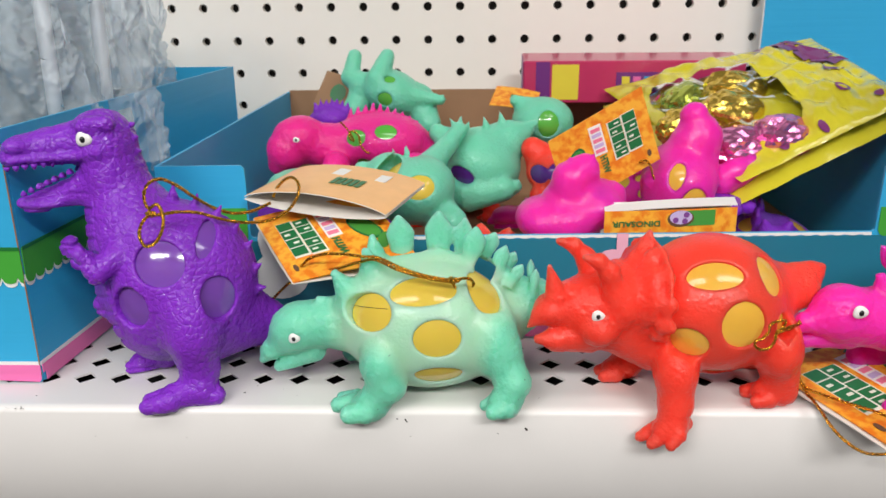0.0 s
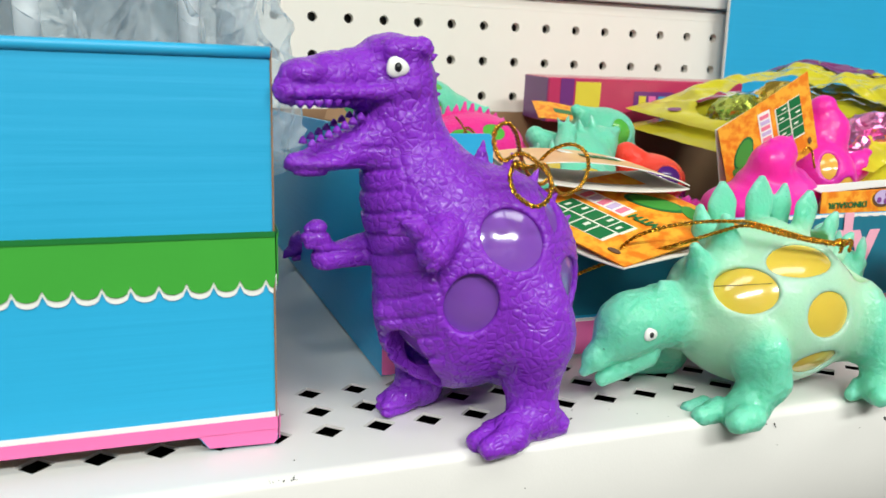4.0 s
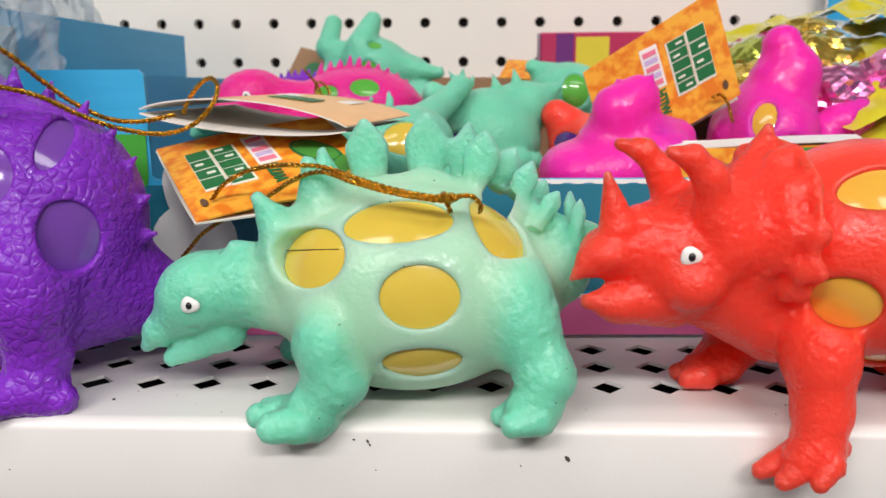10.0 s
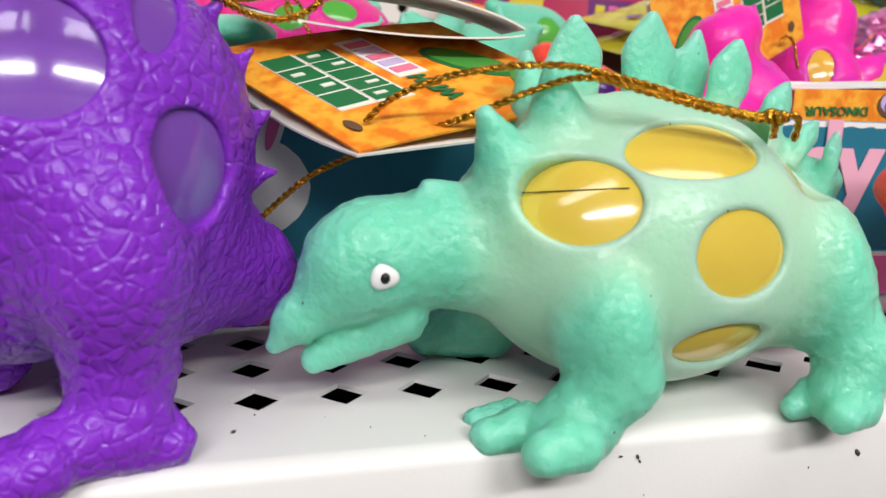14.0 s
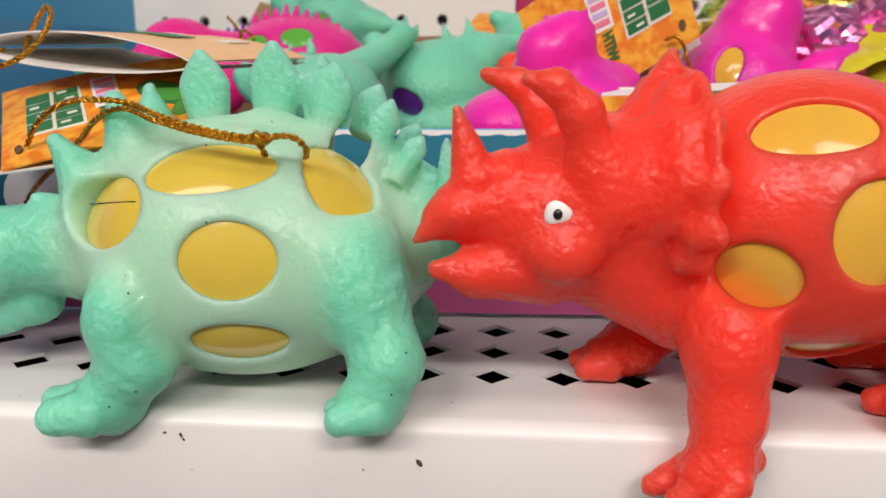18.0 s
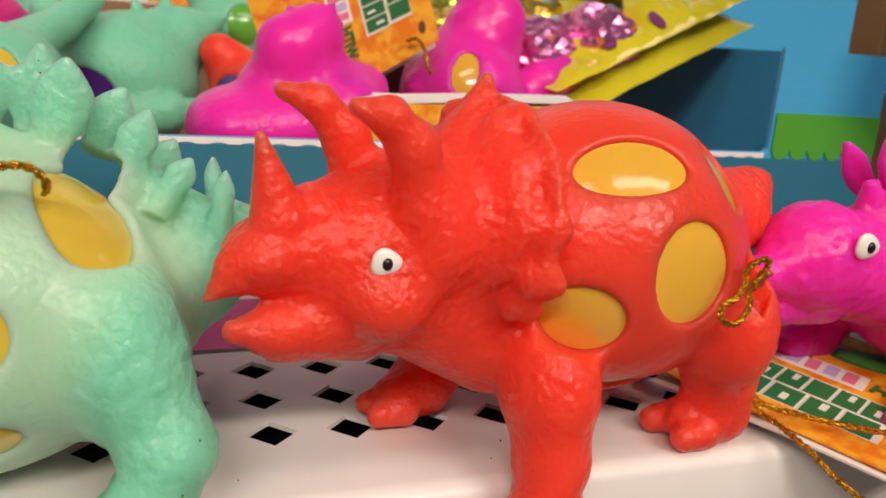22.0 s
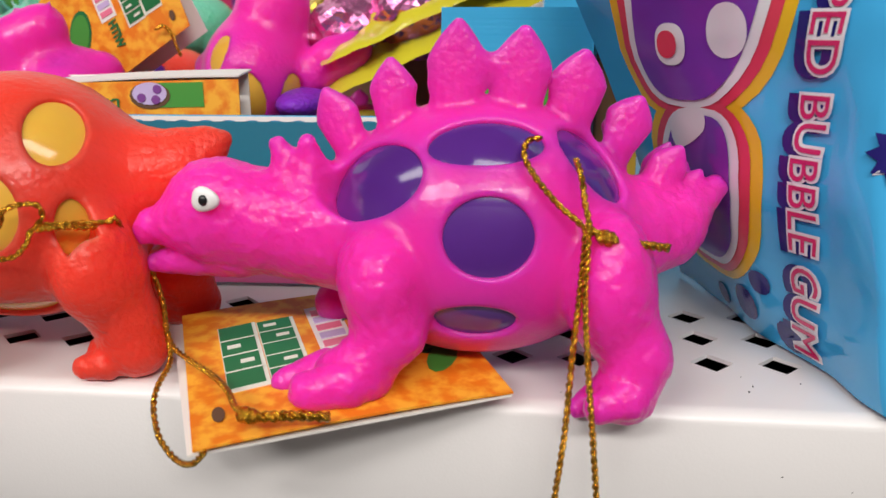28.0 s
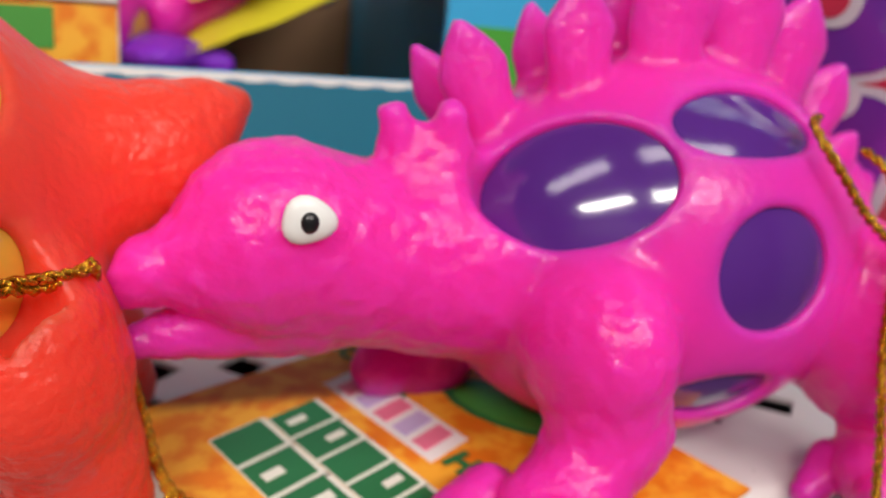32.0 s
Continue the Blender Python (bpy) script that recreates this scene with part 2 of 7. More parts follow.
def solid_box(lo, hi, bevel=0.0, segs=2):
    bm = bmesh.new()
    bmesh.ops.create_cube(bm, size=1.0)
    s, c = Vector(hi) - Vector(lo), (Vector(hi) + Vector(lo)) / 2
    for v in bm.verts:
        v.co = Vector((v.co.x * s.x, v.co.y * s.y, v.co.z * s.z)) + c
    if bevel:
        bmesh.ops.bevel(bm, geom=list(bm.edges), offset=bevel, segments=segs, affect="EDGES", profile=0.6)
    return bm


def prism(outline, depth, to_world):
    """A flat outline (u, v) given a thickness, laid by to_world(u, v, w)."""
    bm = bmesh.new()
    front = [bm.verts.new(to_world(u, v, 0.0)) for u, v in outline]
    back = [bm.verts.new(to_world(u, v, depth)) for u, v in outline]
    bm.faces.new(front)
    bm.faces.new(back[::-1])
    n = len(outline)
    for i in range(n):
        bm.faces.new((front[i], back[i], back[(i + 1) % n], front[(i + 1) % n]))
    bmesh.ops.recalc_face_normals(bm, faces=bm.faces)
    return bm


def tube(points, radius, sides=8, twist=0.0):
    """A swept round bar along a smooth line of points."""
    bm = bmesh.new()
    pts = [Vector(p) for p in points]
    rings, up = [], Vector((0.13, 0.21, 1))
    for i, p in enumerate(pts):
        d = (pts[min(i + 1, len(pts) - 1)] - pts[max(i - 1, 0)]).normalized()
        u = d.cross(up)
        u = u.normalized() if u.length > 1e-4 else d.orthogonal().normalized()
        v = d.cross(u)
        up = u.cross(d)
        r = radius[i] if isinstance(radius, (list, tuple)) else radius
        rings.append([bm.verts.new(p + r * (u * math.cos(a) + v * math.sin(a)))
                      for a in (2 * math.pi * k / sides + twist * i for k in range(sides))])
    for a, b in zip(rings, rings[1:]):
        for k in range(sides):
            bm.faces.new((a[k], a[(k + 1) % sides], b[(k + 1) % sides], b[k]))
    bm.faces.new(rings[0][::-1])
    bm.faces.new(rings[-1])
    return bm


def smooth_line(points, n=8):
    """Catmull-Rom through the points."""
    p = [Vector(q) for q in points]
    p = [2 * p[0] - p[1], *p, 2 * p[-1] - p[-2]]
    out = []
    for i in range(1, len(p) - 2):
        a, b, c, d = p[i - 1:i + 3]
        for k in range(n):
            t = k / n
            out.append(0.5 * (2 * b + (c - a) * t + (2 * a - 5 * b + 4 * c - d) * t * t + (3 * b - a - 3 * c + d) * t ** 3))
    out.append(p[-2])
    return out


# ---- rubber toys: smooth blends of rounded forms, meshed on a grid ----
def net(field, lo, h):
    """A mesh of the zero surface of a field on a regular grid."""
    neg = field < 0
    nx, ny, nz = field.shape
    cells = np.zeros((nx - 1, ny - 1, nz - 1), np.int8)
    corners = [(i, j, k) for i in (0, 1) for j in (0, 1) for k in (0, 1)]
    for i, j, k in corners:
        cells += neg[i:nx - 1 + i, j:ny - 1 + j, k:nz - 1 + k]
    act = np.argwhere((cells > 0) & (cells < 8))
    index = np.full(cells.shape, -1, np.int64)
    index[act[:, 0], act[:, 1], act[:, 2]] = np.arange(len(act))
    total, count = np.zeros((len(act), 3)), np.zeros((len(act), 1))
    for a in corners:
        for axis in range(3):
            if a[axis]:
                continue
            b = list(a)
            b[axis] = 1
            fa = field[act[:, 0] + a[0], act[:, 1] + a[1], act[:, 2] + a[2]]
            fb = field[act[:, 0] + b[0], act[:, 1] + b[1], act[:, 2] + b[2]]
            cross = (fa < 0) != (fb < 0)
            t = np.where(cross, fa / np.where(cross, fa - fb, 1), 0)[:, None]
            p = np.array(a, float) + t * (np.array(b, float) - np.array(a, float))
            total += p * cross[:, None]
            count += cross[:, None]
    verts = (act + total / count) * h + np.array(lo)
    quads = []
    for axis in range(3):
        o1, o2 = [(1, 2), (2, 0), (0, 1)][axis]
        lo_s, hi_s = [slice(None)] * 3, [slice(None)] * 3
        lo_s[axis], hi_s[axis] = slice(0, -1), slice(1, None)
        for side in (0, 1):
            first, second = neg[tuple(lo_s)], neg[tuple(hi_s)]
            edge = np.argwhere((first & ~second) if side == 0 else (~first & second))
            edge = edge[(edge[:, o1] > 0) & (edge[:, o2] > 0) & (edge[:, o1] < cells.shape[o1]) & (edge[:, o2] < cells.shape[o2])]
            q = []
            for d1, d2 in ((0, 0), (1, 0), (1, 1), (0, 1)):
                c = edge.copy()
                c[:, o1] -= 1 - d1
                c[:, o2] -= 1 - d2
                q.append(index[c[:, 0], c[:, 1], c[:, 2]])
            q = np.stack(q, 1)
            quads.append(q if side == 0 else q[:, ::-1])
    return verts, np.concatenate(quads)


def lattice(p, scale, seed):
    """Smooth noise from -1 to 1 at the points p, one bump per 1/scale metres."""
    rng = np.random.RandomState(seed)
    table = rng.rand(32, 32, 32).astype(np.float32) * 2 - 1
    g = p * scale + 100.0
    i = np.floor(g).astype(np.int64)
    w = (g - i).astype(np.float32)
    w = w * w * (3 - 2 * w)
    out = np.zeros(p.shape[:-1], np.float32)
    for a in (0, 1):
        for b in (0, 1):
            for c in (0, 1):
                k = ((w[..., 0] if a else 1 - w[..., 0]) * (w[..., 1] if b else 1 - w[..., 1]) * (w[..., 2] if c else 1 - w[..., 2]))
                out += k * table[(i[..., 0] + a) % 32, (i[..., 1] + b) % 32, (i[..., 2] + c) % 32]
    return out


def soft_min(a, b, k):
    h = np.clip(0.5 + 0.5 * (b - a) / k, 0, 1)
    return b + (a - b) * h - k * h * (1 - h)


def ellipsoid(p, c, r, tilt):
    q = p - np.array(c, np.float32)
    if tilt:
        s, w = math.sin(radians(tilt)), math.cos(radians(tilt))
        q = np.stack([w * q[..., 0] + s * q[..., 2], q[..., 1], -s * q[..., 0] + w * q[..., 2]], -1)
    k0 = np.sqrt(((q / np.array(r, np.float32)) ** 2).sum(-1)) + 1e-6
    k1 = np.sqrt(((q / np.array(r, np.float32) ** 2) ** 2).sum(-1)) + 1e-6
    return k0 * (k0 - 1) / k1


def capsule(p, a, ra, b, rb):
    a, b = np.array(a, np.float32), np.array(b, np.float32)
    d = b - a
    t = np.clip(((p - a) @ d) / max(float(d @ d), 1e-9), 0, 1)
    return np.sqrt(((p - a - t[..., None] * d) ** 2).sum(-1)) - (ra + (rb - ra) * t)


def disc(p, c, normal, r):
    """A flattened ball: r = (half thickness, half width, half height) about its normal."""
    n = np.array(normal, np.float32)
    n /= float(np.sqrt(n @ n))
    w = np.cross(np.array((0, 0, 1), np.float32), n)
    w /= float(np.sqrt(w @ w))
    q = p - np.array(c, np.float32)
    q = np.stack([q @ n, q @ w, q @ np.cross(n, w)], -1)
    k0 = np.sqrt(((q / np.array(r, np.float32)) ** 2).sum(-1)) + 1e-6
    k1 = np.sqrt(((q / np.array(r, np.float32) ** 2) ** 2).sum(-1)) + 1e-6
    return k0 * (k0 - 1) / k1


def cells_near(p, size, seed):
    """Distance to the nearest of scattered scale centres, in units of their spacing."""
    rng = np.random.RandomState(seed)
    table = rng.rand(4096, 3).astype(np.float32)
    g = (p / size + 100.0).astype(np.float32)
    i = np.floor(g).astype(np.int64)
    best = np.full(len(p), 9.0, np.float32)
    for a in (-1, 0, 1):
        for b in (-1, 0, 1):
            for c in (-1, 0, 1):
                j = i + (a, b, c)
                spot = j + 0.15 + 0.7 * table[(j[:, 0] * 73 + j[:, 1] * 179 + j[:, 2] * 283) % 4096]
                best = np.minimum(best, ((g - spot) ** 2).sum(-1))
    return np.sqrt(best)


def leaf(p, base, tip, half, thick):
    """A pointed back plate from base to tip."""
    base, tip = np.array(base, np.float32), np.array(tip, np.float32)
    d = tip - base
    length = float(np.sqrt(d @ d))
    d /= length
    n = np.array((0, 1, 0), np.float32)
    w = np.cross(n, d)
    q = p - base
    u, v, s = q @ d, q @ n, q @ w
    along = np.clip(u / length, -1, 1)
    rise = np.clip((along - 0.48) / 0.52, 0, 1)
    width = half * (0.86 + 0.26 * np.clip(along / 0.55, 0, 1)) * np.where(rise > 0, np.clip(1.0 - 0.88 * rise ** 1.6, 0.1, 1), 1.0)
    ridge = thick * 0.5 * np.clip(1.1 - 0.7 * np.clip(along, 0, 1), 0.25, 1)
    ridge = ridge * (1 + 0.035 * np.cos(s * 3.2) * np.clip(1.2 - along, 0, 1))
    k = np.sqrt((s / np.maximum(width, 0.3)) ** 2 + (v / ridge) ** 2)
    return np.maximum((k - 1) * np.minimum(ridge, np.maximum(width, 0.3)), np.maximum(u - length, -u - max(1.5 * half, 4.0)))


def trunk(c, r, tilt):
    return "B", c, r, tilt


def lump(c, r, tilt, soft):
    return "E", c, r, tilt, soft


def limb(a, ra, b, rb, soft):
    return "C", a, ra, b, rb, soft


def shield(c, normal, r, soft):
    return "D", c, normal, r, soft


def back_plate(base, tip, half, thick):
    return "P", base, tip, half, thick


def opening(c, a, b, tilt, normal):
    return "H", c, a, b, tilt, normal


def eye_spot(c, r):
    return "I", c, r


def spike(base, tip, r):
    return "T", base, tip, r


def toy_meshes(name, shape, h, relief=0.0, relief_scale=300.0, seed=1, smooth_body=0.15, scales=0.0, scale_size=3.0, carve=None, plain=None):
    """Meshes of the skin with its round openings, and of the balloon inside. Millimetres in, metres out."""
    spots = [np.array(s[1]) for s in shape if s[0] not in "HI"] + [np.array(s[3]) for s in shape if s[0] == "C"] + \
            [np.array(s[2]) for s in shape if s[0] in "P"]
    lo, hi = np.min(spots, 0) - 13, np.max(spots, 0) + 13
    body = next(s for s in shape if s[0] == "B")
    lo, hi = np.minimum(lo, np.array(body[1]) - np.array(body[2]) - 3), np.maximum(hi, np.array(body[1]) + np.array(body[2]) + 3)
    axes = [np.arange(lo[i], hi[i] + h, h, dtype=np.float32) for i in range(3)]
    p = np.stack(np.meshgrid(*axes, indexing="ij"), -1)
    f = ellipsoid(p, body[1], body[2], body[3]).astype(np.float32)

    def blend(f, value, lo_b, hi_b, k):
        pad = 2 * k + 2
        sl = tuple(slice(max(0, int((lo_b[i] - pad - lo[i]) / h)), int((hi_b[i] + pad - lo[i]) / h) + 2) for i in range(3))
        f[sl] = soft_min(f[sl], value(p[sl]), k)

    for s in shape:
        if s[0] == "E":
            c, r = np.array(s[1]), np.array(s[2])
            blend(f, lambda q: ellipsoid(q, s[1], s[2], s[3]), c - max(r), c + max(r), s[4])
        elif s[0] == "D":
            c, r = np.array(s[1]), max(s[3])
            blend(f, lambda q: disc(q, s[1], s[2], s[3]), c - r, c + r, s[4])
        elif s[0] == "C":
            a, b, m = np.array(s[1]), np.array(s[3]), max(s[2], s[4])
            blend(f, lambda q: capsule(q, s[1], s[2], s[3], s[4]), np.minimum(a, b) - m, np.maximum(a, b) + m, s[5])
        elif s[0] == "T":
            a, b = np.array(s[1]), np.array(s[2])
            blend(f, lambda q: capsule(q, s[1], s[3], s[2], 0.4), np.minimum(a, b) - s[3], np.maximum(a, b) + s[3], 1.0)
    if relief:
        near = np.abs(f) < 2
        q = p[near] * MM
        over = np.clip((ellipsoid(p[near], body[1], body[2], body[3]) - 0.5) / 3.0, 0, 1)
        f[near] += ((lattice(q, relief_scale, seed) + 0.7 * lattice(q, relief_scale * 1.9, seed + 1)) * relief * (smooth_body + (1 - smooth_body) * over)).astype(np.float32)
    if scales:
        near = np.abs(f) < 1.6
        q = p[near]
        over = smooth_body + (1 - smooth_body) * np.clip((ellipsoid(q, body[1], body[2], body[3]) - 0.5) / 3.0, 0, 1)
        if plain:
            over = over * (1 - plain(q))
        swell = 0.55 + 0.45 * lattice(q * MM, 70.0, seed + 4)
        f[near] += (scales * over * swell * (1.7 * cells_near(q, scale_size, seed) - 0.75)).astype(np.float32)
    if carve:
        near = np.abs(f) < 2
        f[near] += carve(p[near]).astype(np.float32)
    for s in shape:
        if s[0] == "P":
            a, b = np.array(s[1]), np.array(s[2])
            blend(f, lambda q: leaf(q, s[1], s[2], s[3], s[4]), np.minimum(a, b) - s[3] * 2 - 2, np.maximum(a, b) + s[3] * 2 + 2, 2.0)
    centre = np.array(body[1], np.float32)
    near_body = ellipsoid(p, body[1], body[2], body[3]) - 5.0
    for s in shape:
        if s[0] != "H":
            continue
        for flip in (1, -1):
            c = np.array(s[1], np.float32)
            c[1] = centre[1] + flip * (c[1] - centre[1])
            d = np.array(s[5], np.float32)
            d[1] *= flip
            d /= float(np.sqrt(d @ d))
            e1 = np.cross(d, np.array((0, 0, 1), np.float32))
            e1 /= max(float(np.sqrt(e1 @ e1)), 1e-6)
            if e1[0] < 0:
                e1 = -e1
            e2 = np.cross(e1, d)
            if e2[2] < 0:
                e2 = -e2
            w, v = math.cos(radians(s[4])), math.sin(radians(s[4]))
            e1, e2 = w * e1 + v * e2, w * e2 - v * e1
            q = p - c
            along = q @ d
            k = np.sqrt((q @ e1 / s[2]) ** 2 + (q @ e2 / s[3]) ** 2)
            cut = np.maximum(np.maximum((k - 1) * min(s[2], s[3]), -6.0 - along), near_body)
            f = -soft_min(-f, cut, 1.3)
    v, q = net(f, lo, h)
    me = bpy.data.meshes.new(name)
    me.from_pydata((v * MM).tolist(), [], q.tolist())
    me.shade_smooth()
    bm = bmesh.new()
    bmesh.ops.create_uvsphere(bm, u_segments=40, v_segments=24, radius=1.0)
    shrink = 0.96
    for vert in bm.verts:
        r = Vector((vert.co.x * body[2][0], vert.co.y * body[2][1], vert.co.z * body[2][2])) * shrink
        vert.co = (Matrix.Rotation(radians(-body[3]), 3, "Y") @ r + Vector(body[1])) * MM
    ball = bpy.data.meshes.new(name + "_ball")
    bm.to_mesh(ball)
    bm.free()
    ball.shade_smooth()
    return me, ball


def with_material(me, mat):
    twin = me.copy()
    twin.materials.clear()
    twin.materials.append(mat)
    return twin


def eye_parts(shape, toy, body_y):
    for s in shape:
        if s[0] != "I":
            continue
        for flip in (1, -1):
            c = Vector(s[1]) * MM
            c.y = c.y if flip == 1 else 2 * body_y * MM - c.y
            r = s[2] * MM
            bm = bmesh.new()
            bmesh.ops.create_uvsphere(bm, u_segments=18, v_segments=10, radius=1.0)
            for v in bm.verts:
                rim = 1 + 0.08 * math.cos(3 * math.atan2(v.co.z, v.co.x) + 0.5)
                v.co = Vector((v.co.x * r * 1.06 * rim, v.co.y * r * 0.40, v.co.z * r * 0.94 * rim)) + c
            eye = part("eye", bm, EYE_WHITE, toy, "white painted eye", smooth=True)
            bm = bmesh.new()
            bmesh.ops.create_uvsphere(bm, u_segments=14, v_segments=8, radius=1.0)
            for v in bm.verts:
                v.co = Vector((v.co.x * r * 0.36, v.co.y * r * 0.25, v.co.z * r * 0.42)) + c + Vector((0, -flip * r * 0.33, 0))
            part("pupil", bm, EYE_BLACK, eye, "black painted pupil", smooth=True)


def toy(name, label, meshes, shape, skin, ball, m, group="", eyes=True):
    ob = thing(name, label, "toy dinosaur", group=group)
    link_mesh("skin", with_material(meshes[0], skin), None, ob, "molded rubber skin with round openings")
    link_mesh("inner_ball", with_material(meshes[1], ball), None, ob, "shiny balloon showing through the openings")
    if eyes:
        body = next(s for s in shape if s[0] == "B")
        head_y = next((s[1][1] for s in shape if s[0] == "E" or s[0] == "C"), body[1][1])
        eye_parts(shape, ob, head_y)
    ob.matrix_basis = m
    return ob

# ---- setting: shelf, pegboard, shop ----
HOLE_X0, HOLE_Y0, PITCH = -0.0733, 0.0265, 0.01581
PEG_X0, PEG_Z0, PEG = -0.1685, 0.1231, 0.0254
BACK_Y = 0.368


def shelf_plate():
    """White sheet with staggered diamond holes, up to its rounded front edge."""
    q = PITCH / math.sqrt(2)
    half = 0.0052 / math.sqrt(2)
    n = 46
    lines = []
    for i in range(-n, n):
        lines += [(i * q - half, True), (i * q + half, False)]
    bm = bmesh.new()
    w = math.sqrt(0.5)
    grid = {}
    for a, (u, _) in enumerate(lines):
        for b, (v, _) in enumerate(lines):
            x, y = HOLE_X0 + 0.1266 + w * (u - v), HOLE_Y0 + 0.0158 * 9 + w * (u + v)
            if -0.55 < x < 0.62 and -0.02 < y < 0.42:
                grid[a, b] = bm.verts.new((x, y, 0))
    for a in range(len(lines) - 1):
        for b in range(len(lines) - 1):
            if lines[a][1] and lines[b][1] and (a // 2 - b // 2) % 2 == 0:
                continue
            vs = [grid.get(k) for k in ((a, b), (a + 1, b), (a + 1, b + 1), (a, b + 1))]
            if all(vs):
                bm.faces.new(vs)
    bmesh.ops.delete(bm, geom=[v for v in bm.verts if v.co.y > 0.085], context="VERTS")
    for co, no in (((0, 0.0205, 0), (0, -1, 0)), ((0, 0.0668, 0), (0, 1, 0)), ((-0.48, 0, 0), (-1, 0, 0)), ((0.55, 0, 0), (1, 0, 0))):
        bmesh.ops.bisect_plane(bm, geom=list(bm.verts) + list(bm.edges) + list(bm.faces), plane_co=co, plane_no=no, clear_outer=True)
    bmesh.ops.recalc_face_normals(bm, faces=bm.faces)
    for f in bm.faces:
        if f.normal.z < 0:
            f.normal_flip()
    ob = part("shelf_plate", bm, SHELF_WHITE)
    mod = ob.modifiers.new("thickness", "SOLIDIFY")
    mod.thickness, mod.offset = 0.001, -1
    return tagged(ob, "white perforated metal shelf with diamond holes", "shelf", kind="structure")


shelf_plate()
tagged(part("shelf_plate_back", solid_box((-0.48, 0.0668, -0.0012), (0.55, 0.366, 0.0)), SHELF_WHITE), "plain white metal back part of the shelf", "shelf", kind="structure")
# rounded lip of the shelf: flat strip, soft bend, front face
bm = bmesh.new()
profile = [(0.0205, 0.0), (0.0036, 0.0)]
profile += [(0.0036 - 0.0036 * math.sin(a), -0.0036 + 0.0036 * math.cos(a)) for a in (0.2, 0.45, 0.7, 0.95, 1.2, 1.4)]
profile += [(-0.0004, -0.012), (-0.0012, -0.045), (0.004, -0.05), (0.02, -0.05)]
rows = []
for y, z in profile:
    rows.append([bm.verts.new((x, y, z)) for x in (-0.48, 0.55)])
for a, b in zip(rows, rows[1:]):
    bm.faces.new((a[0], b[0], b[1], a[1]))
for f in bm.faces:
    f.smooth = True
lip = part("shelf_lip", bm, SHELF_WHITE)
tagged(lip, "white rounded metal front lip of the shelf", "shelf", kind="structure")
# added sheet: its black paints the shade seen through the diamond holes
tagged(part("shelf_hole_shade", solid_box((-0.48, 0.001, -0.03), (0.55, 0.366, -0.026)), HOLE_SHADE),
       "near-black sheet added for the shade seen through the shelf holes", "shelf", kind="structure")


def pegboard(z_lo, z_hi, name):
    bm = bmesh.new()
    r, n = 0.0034, 16
    i0, i1 = -15, 30
    for i in range(i0, i1):
        for j in range(z_lo, z_hi):
            cx, cz, e = PEG_X0 + i * PEG, PEG_Z0 + j * PEG, PEG / 2
            ring, deep, rim = [], [], []
            for k in range(n):
                a = 2 * math.pi * (k + 0.5) / n
                c, s = math.cos(a), math.sin(a)
                m = e / max(abs(c), abs(s))
                ring.append(bm.verts.new((cx + r * c, BACK_Y, cz + r * s)))
                deep.append(bm.verts.new((cx + r * c, BACK_Y + 0.006, cz + r * s)))
                rim.append(bm.verts.new((cx + m * c, BACK_Y, cz + m * s)))
            for k in range(n):
                l = (k + 1) % n
                bm.faces.new((rim[k], rim[l], ring[l], ring[k]))
                bm.faces.new((ring[k], ring[l], deep[l], deep[k]))
            for k in (1, 5, 9, 13):
                corner = bm.verts.new((cx + math.copysign(e, rim[k].co.x - cx), BACK_Y, cz + math.copysign(e, rim[k].co.z - cz)))
                bm.faces.new((rim[k], corner, rim[(k + 1) % n]))
    bmesh.ops.recalc_face_normals(bm, faces=bm.faces)
    return tagged(part(name, bm, PEG_WHITE), "cream pegboard back panel with round holes", "pegboard", kind="structure")


pegboard(-4, 2, "wall_north")

# added sheet behind the pegboard; its black paints the holes' shade
tagged(part("wall_north_shade_sheet", solid_box((-0.60, 0.376, -0.2), (0.65, 0.38, 0.45)), PEG_HOLE_SHADE), "near-black sheet added for the shade inside the peg holes", "wall", kind="structure")
tagged(part("wall_north_lower", solid_box((-0.55, BACK_Y, -0.05), (0.60, BACK_Y + 0.006, 0.0082)), PEG_WHITE), "cream lower edge of the back panel", "wall", kind="structure")
tagged(part("wall_north_strip", solid_box((-0.55, BACK_Y, 0.1613), (0.60, BACK_Y + 0.006, 0.1700)), PEG_WHITE), "cream plain strip of the back panel", "wall", kind="structure")
tagged(part("wall_north_upper", solid_box((-0.55, BACK_Y - 0.006, 0.1712), (0.60, BACK_Y + 0.006, 0.45), 0.0012, 2), SHELF_WHITE), "white upper back panel", "wall", kind="structure")

# the shop around: floor, ceiling, aisle walls
FLOOR = material("grey_shop_floor", (0.12, 0.115, 0.11), rough=0.3, vary=0.1, vary_scale=3)
AISLE = material("mixed_aisle_goods", (0.14, 0.13, 0.13), rough=0.6, vary=0.6, vary_scale=7)
CEILING = material("white_ceiling_tile", (0.38, 0.37, 0.36), rough=0.9, vary=0.05, vary_scale=4)
tagged(part("floor", solid_box((-3, -4, -1.15), (3, 0.6, -1.1)), FLOOR), "grey shop floor", "floor", kind="structure")
tagged(part("ceiling", solid_box((-3, -4, CEIL), (3, 0.6, CEIL + 0.05)), CEILING), "white shop ceiling", "ceiling", kind="structure")
tagged(part("wall_south", solid_box((-3, -2.2, -1.1), (3, -2.1, CEIL - 0.5)), AISLE), "stocked shelves across the aisle", "wall", kind="structure")
tagged(part("wall_west", solid_box((-3.1, -4, -1.1), (-3, 0.6, CEIL)), AISLE), "far end of the aisle", "wall", kind="structure")
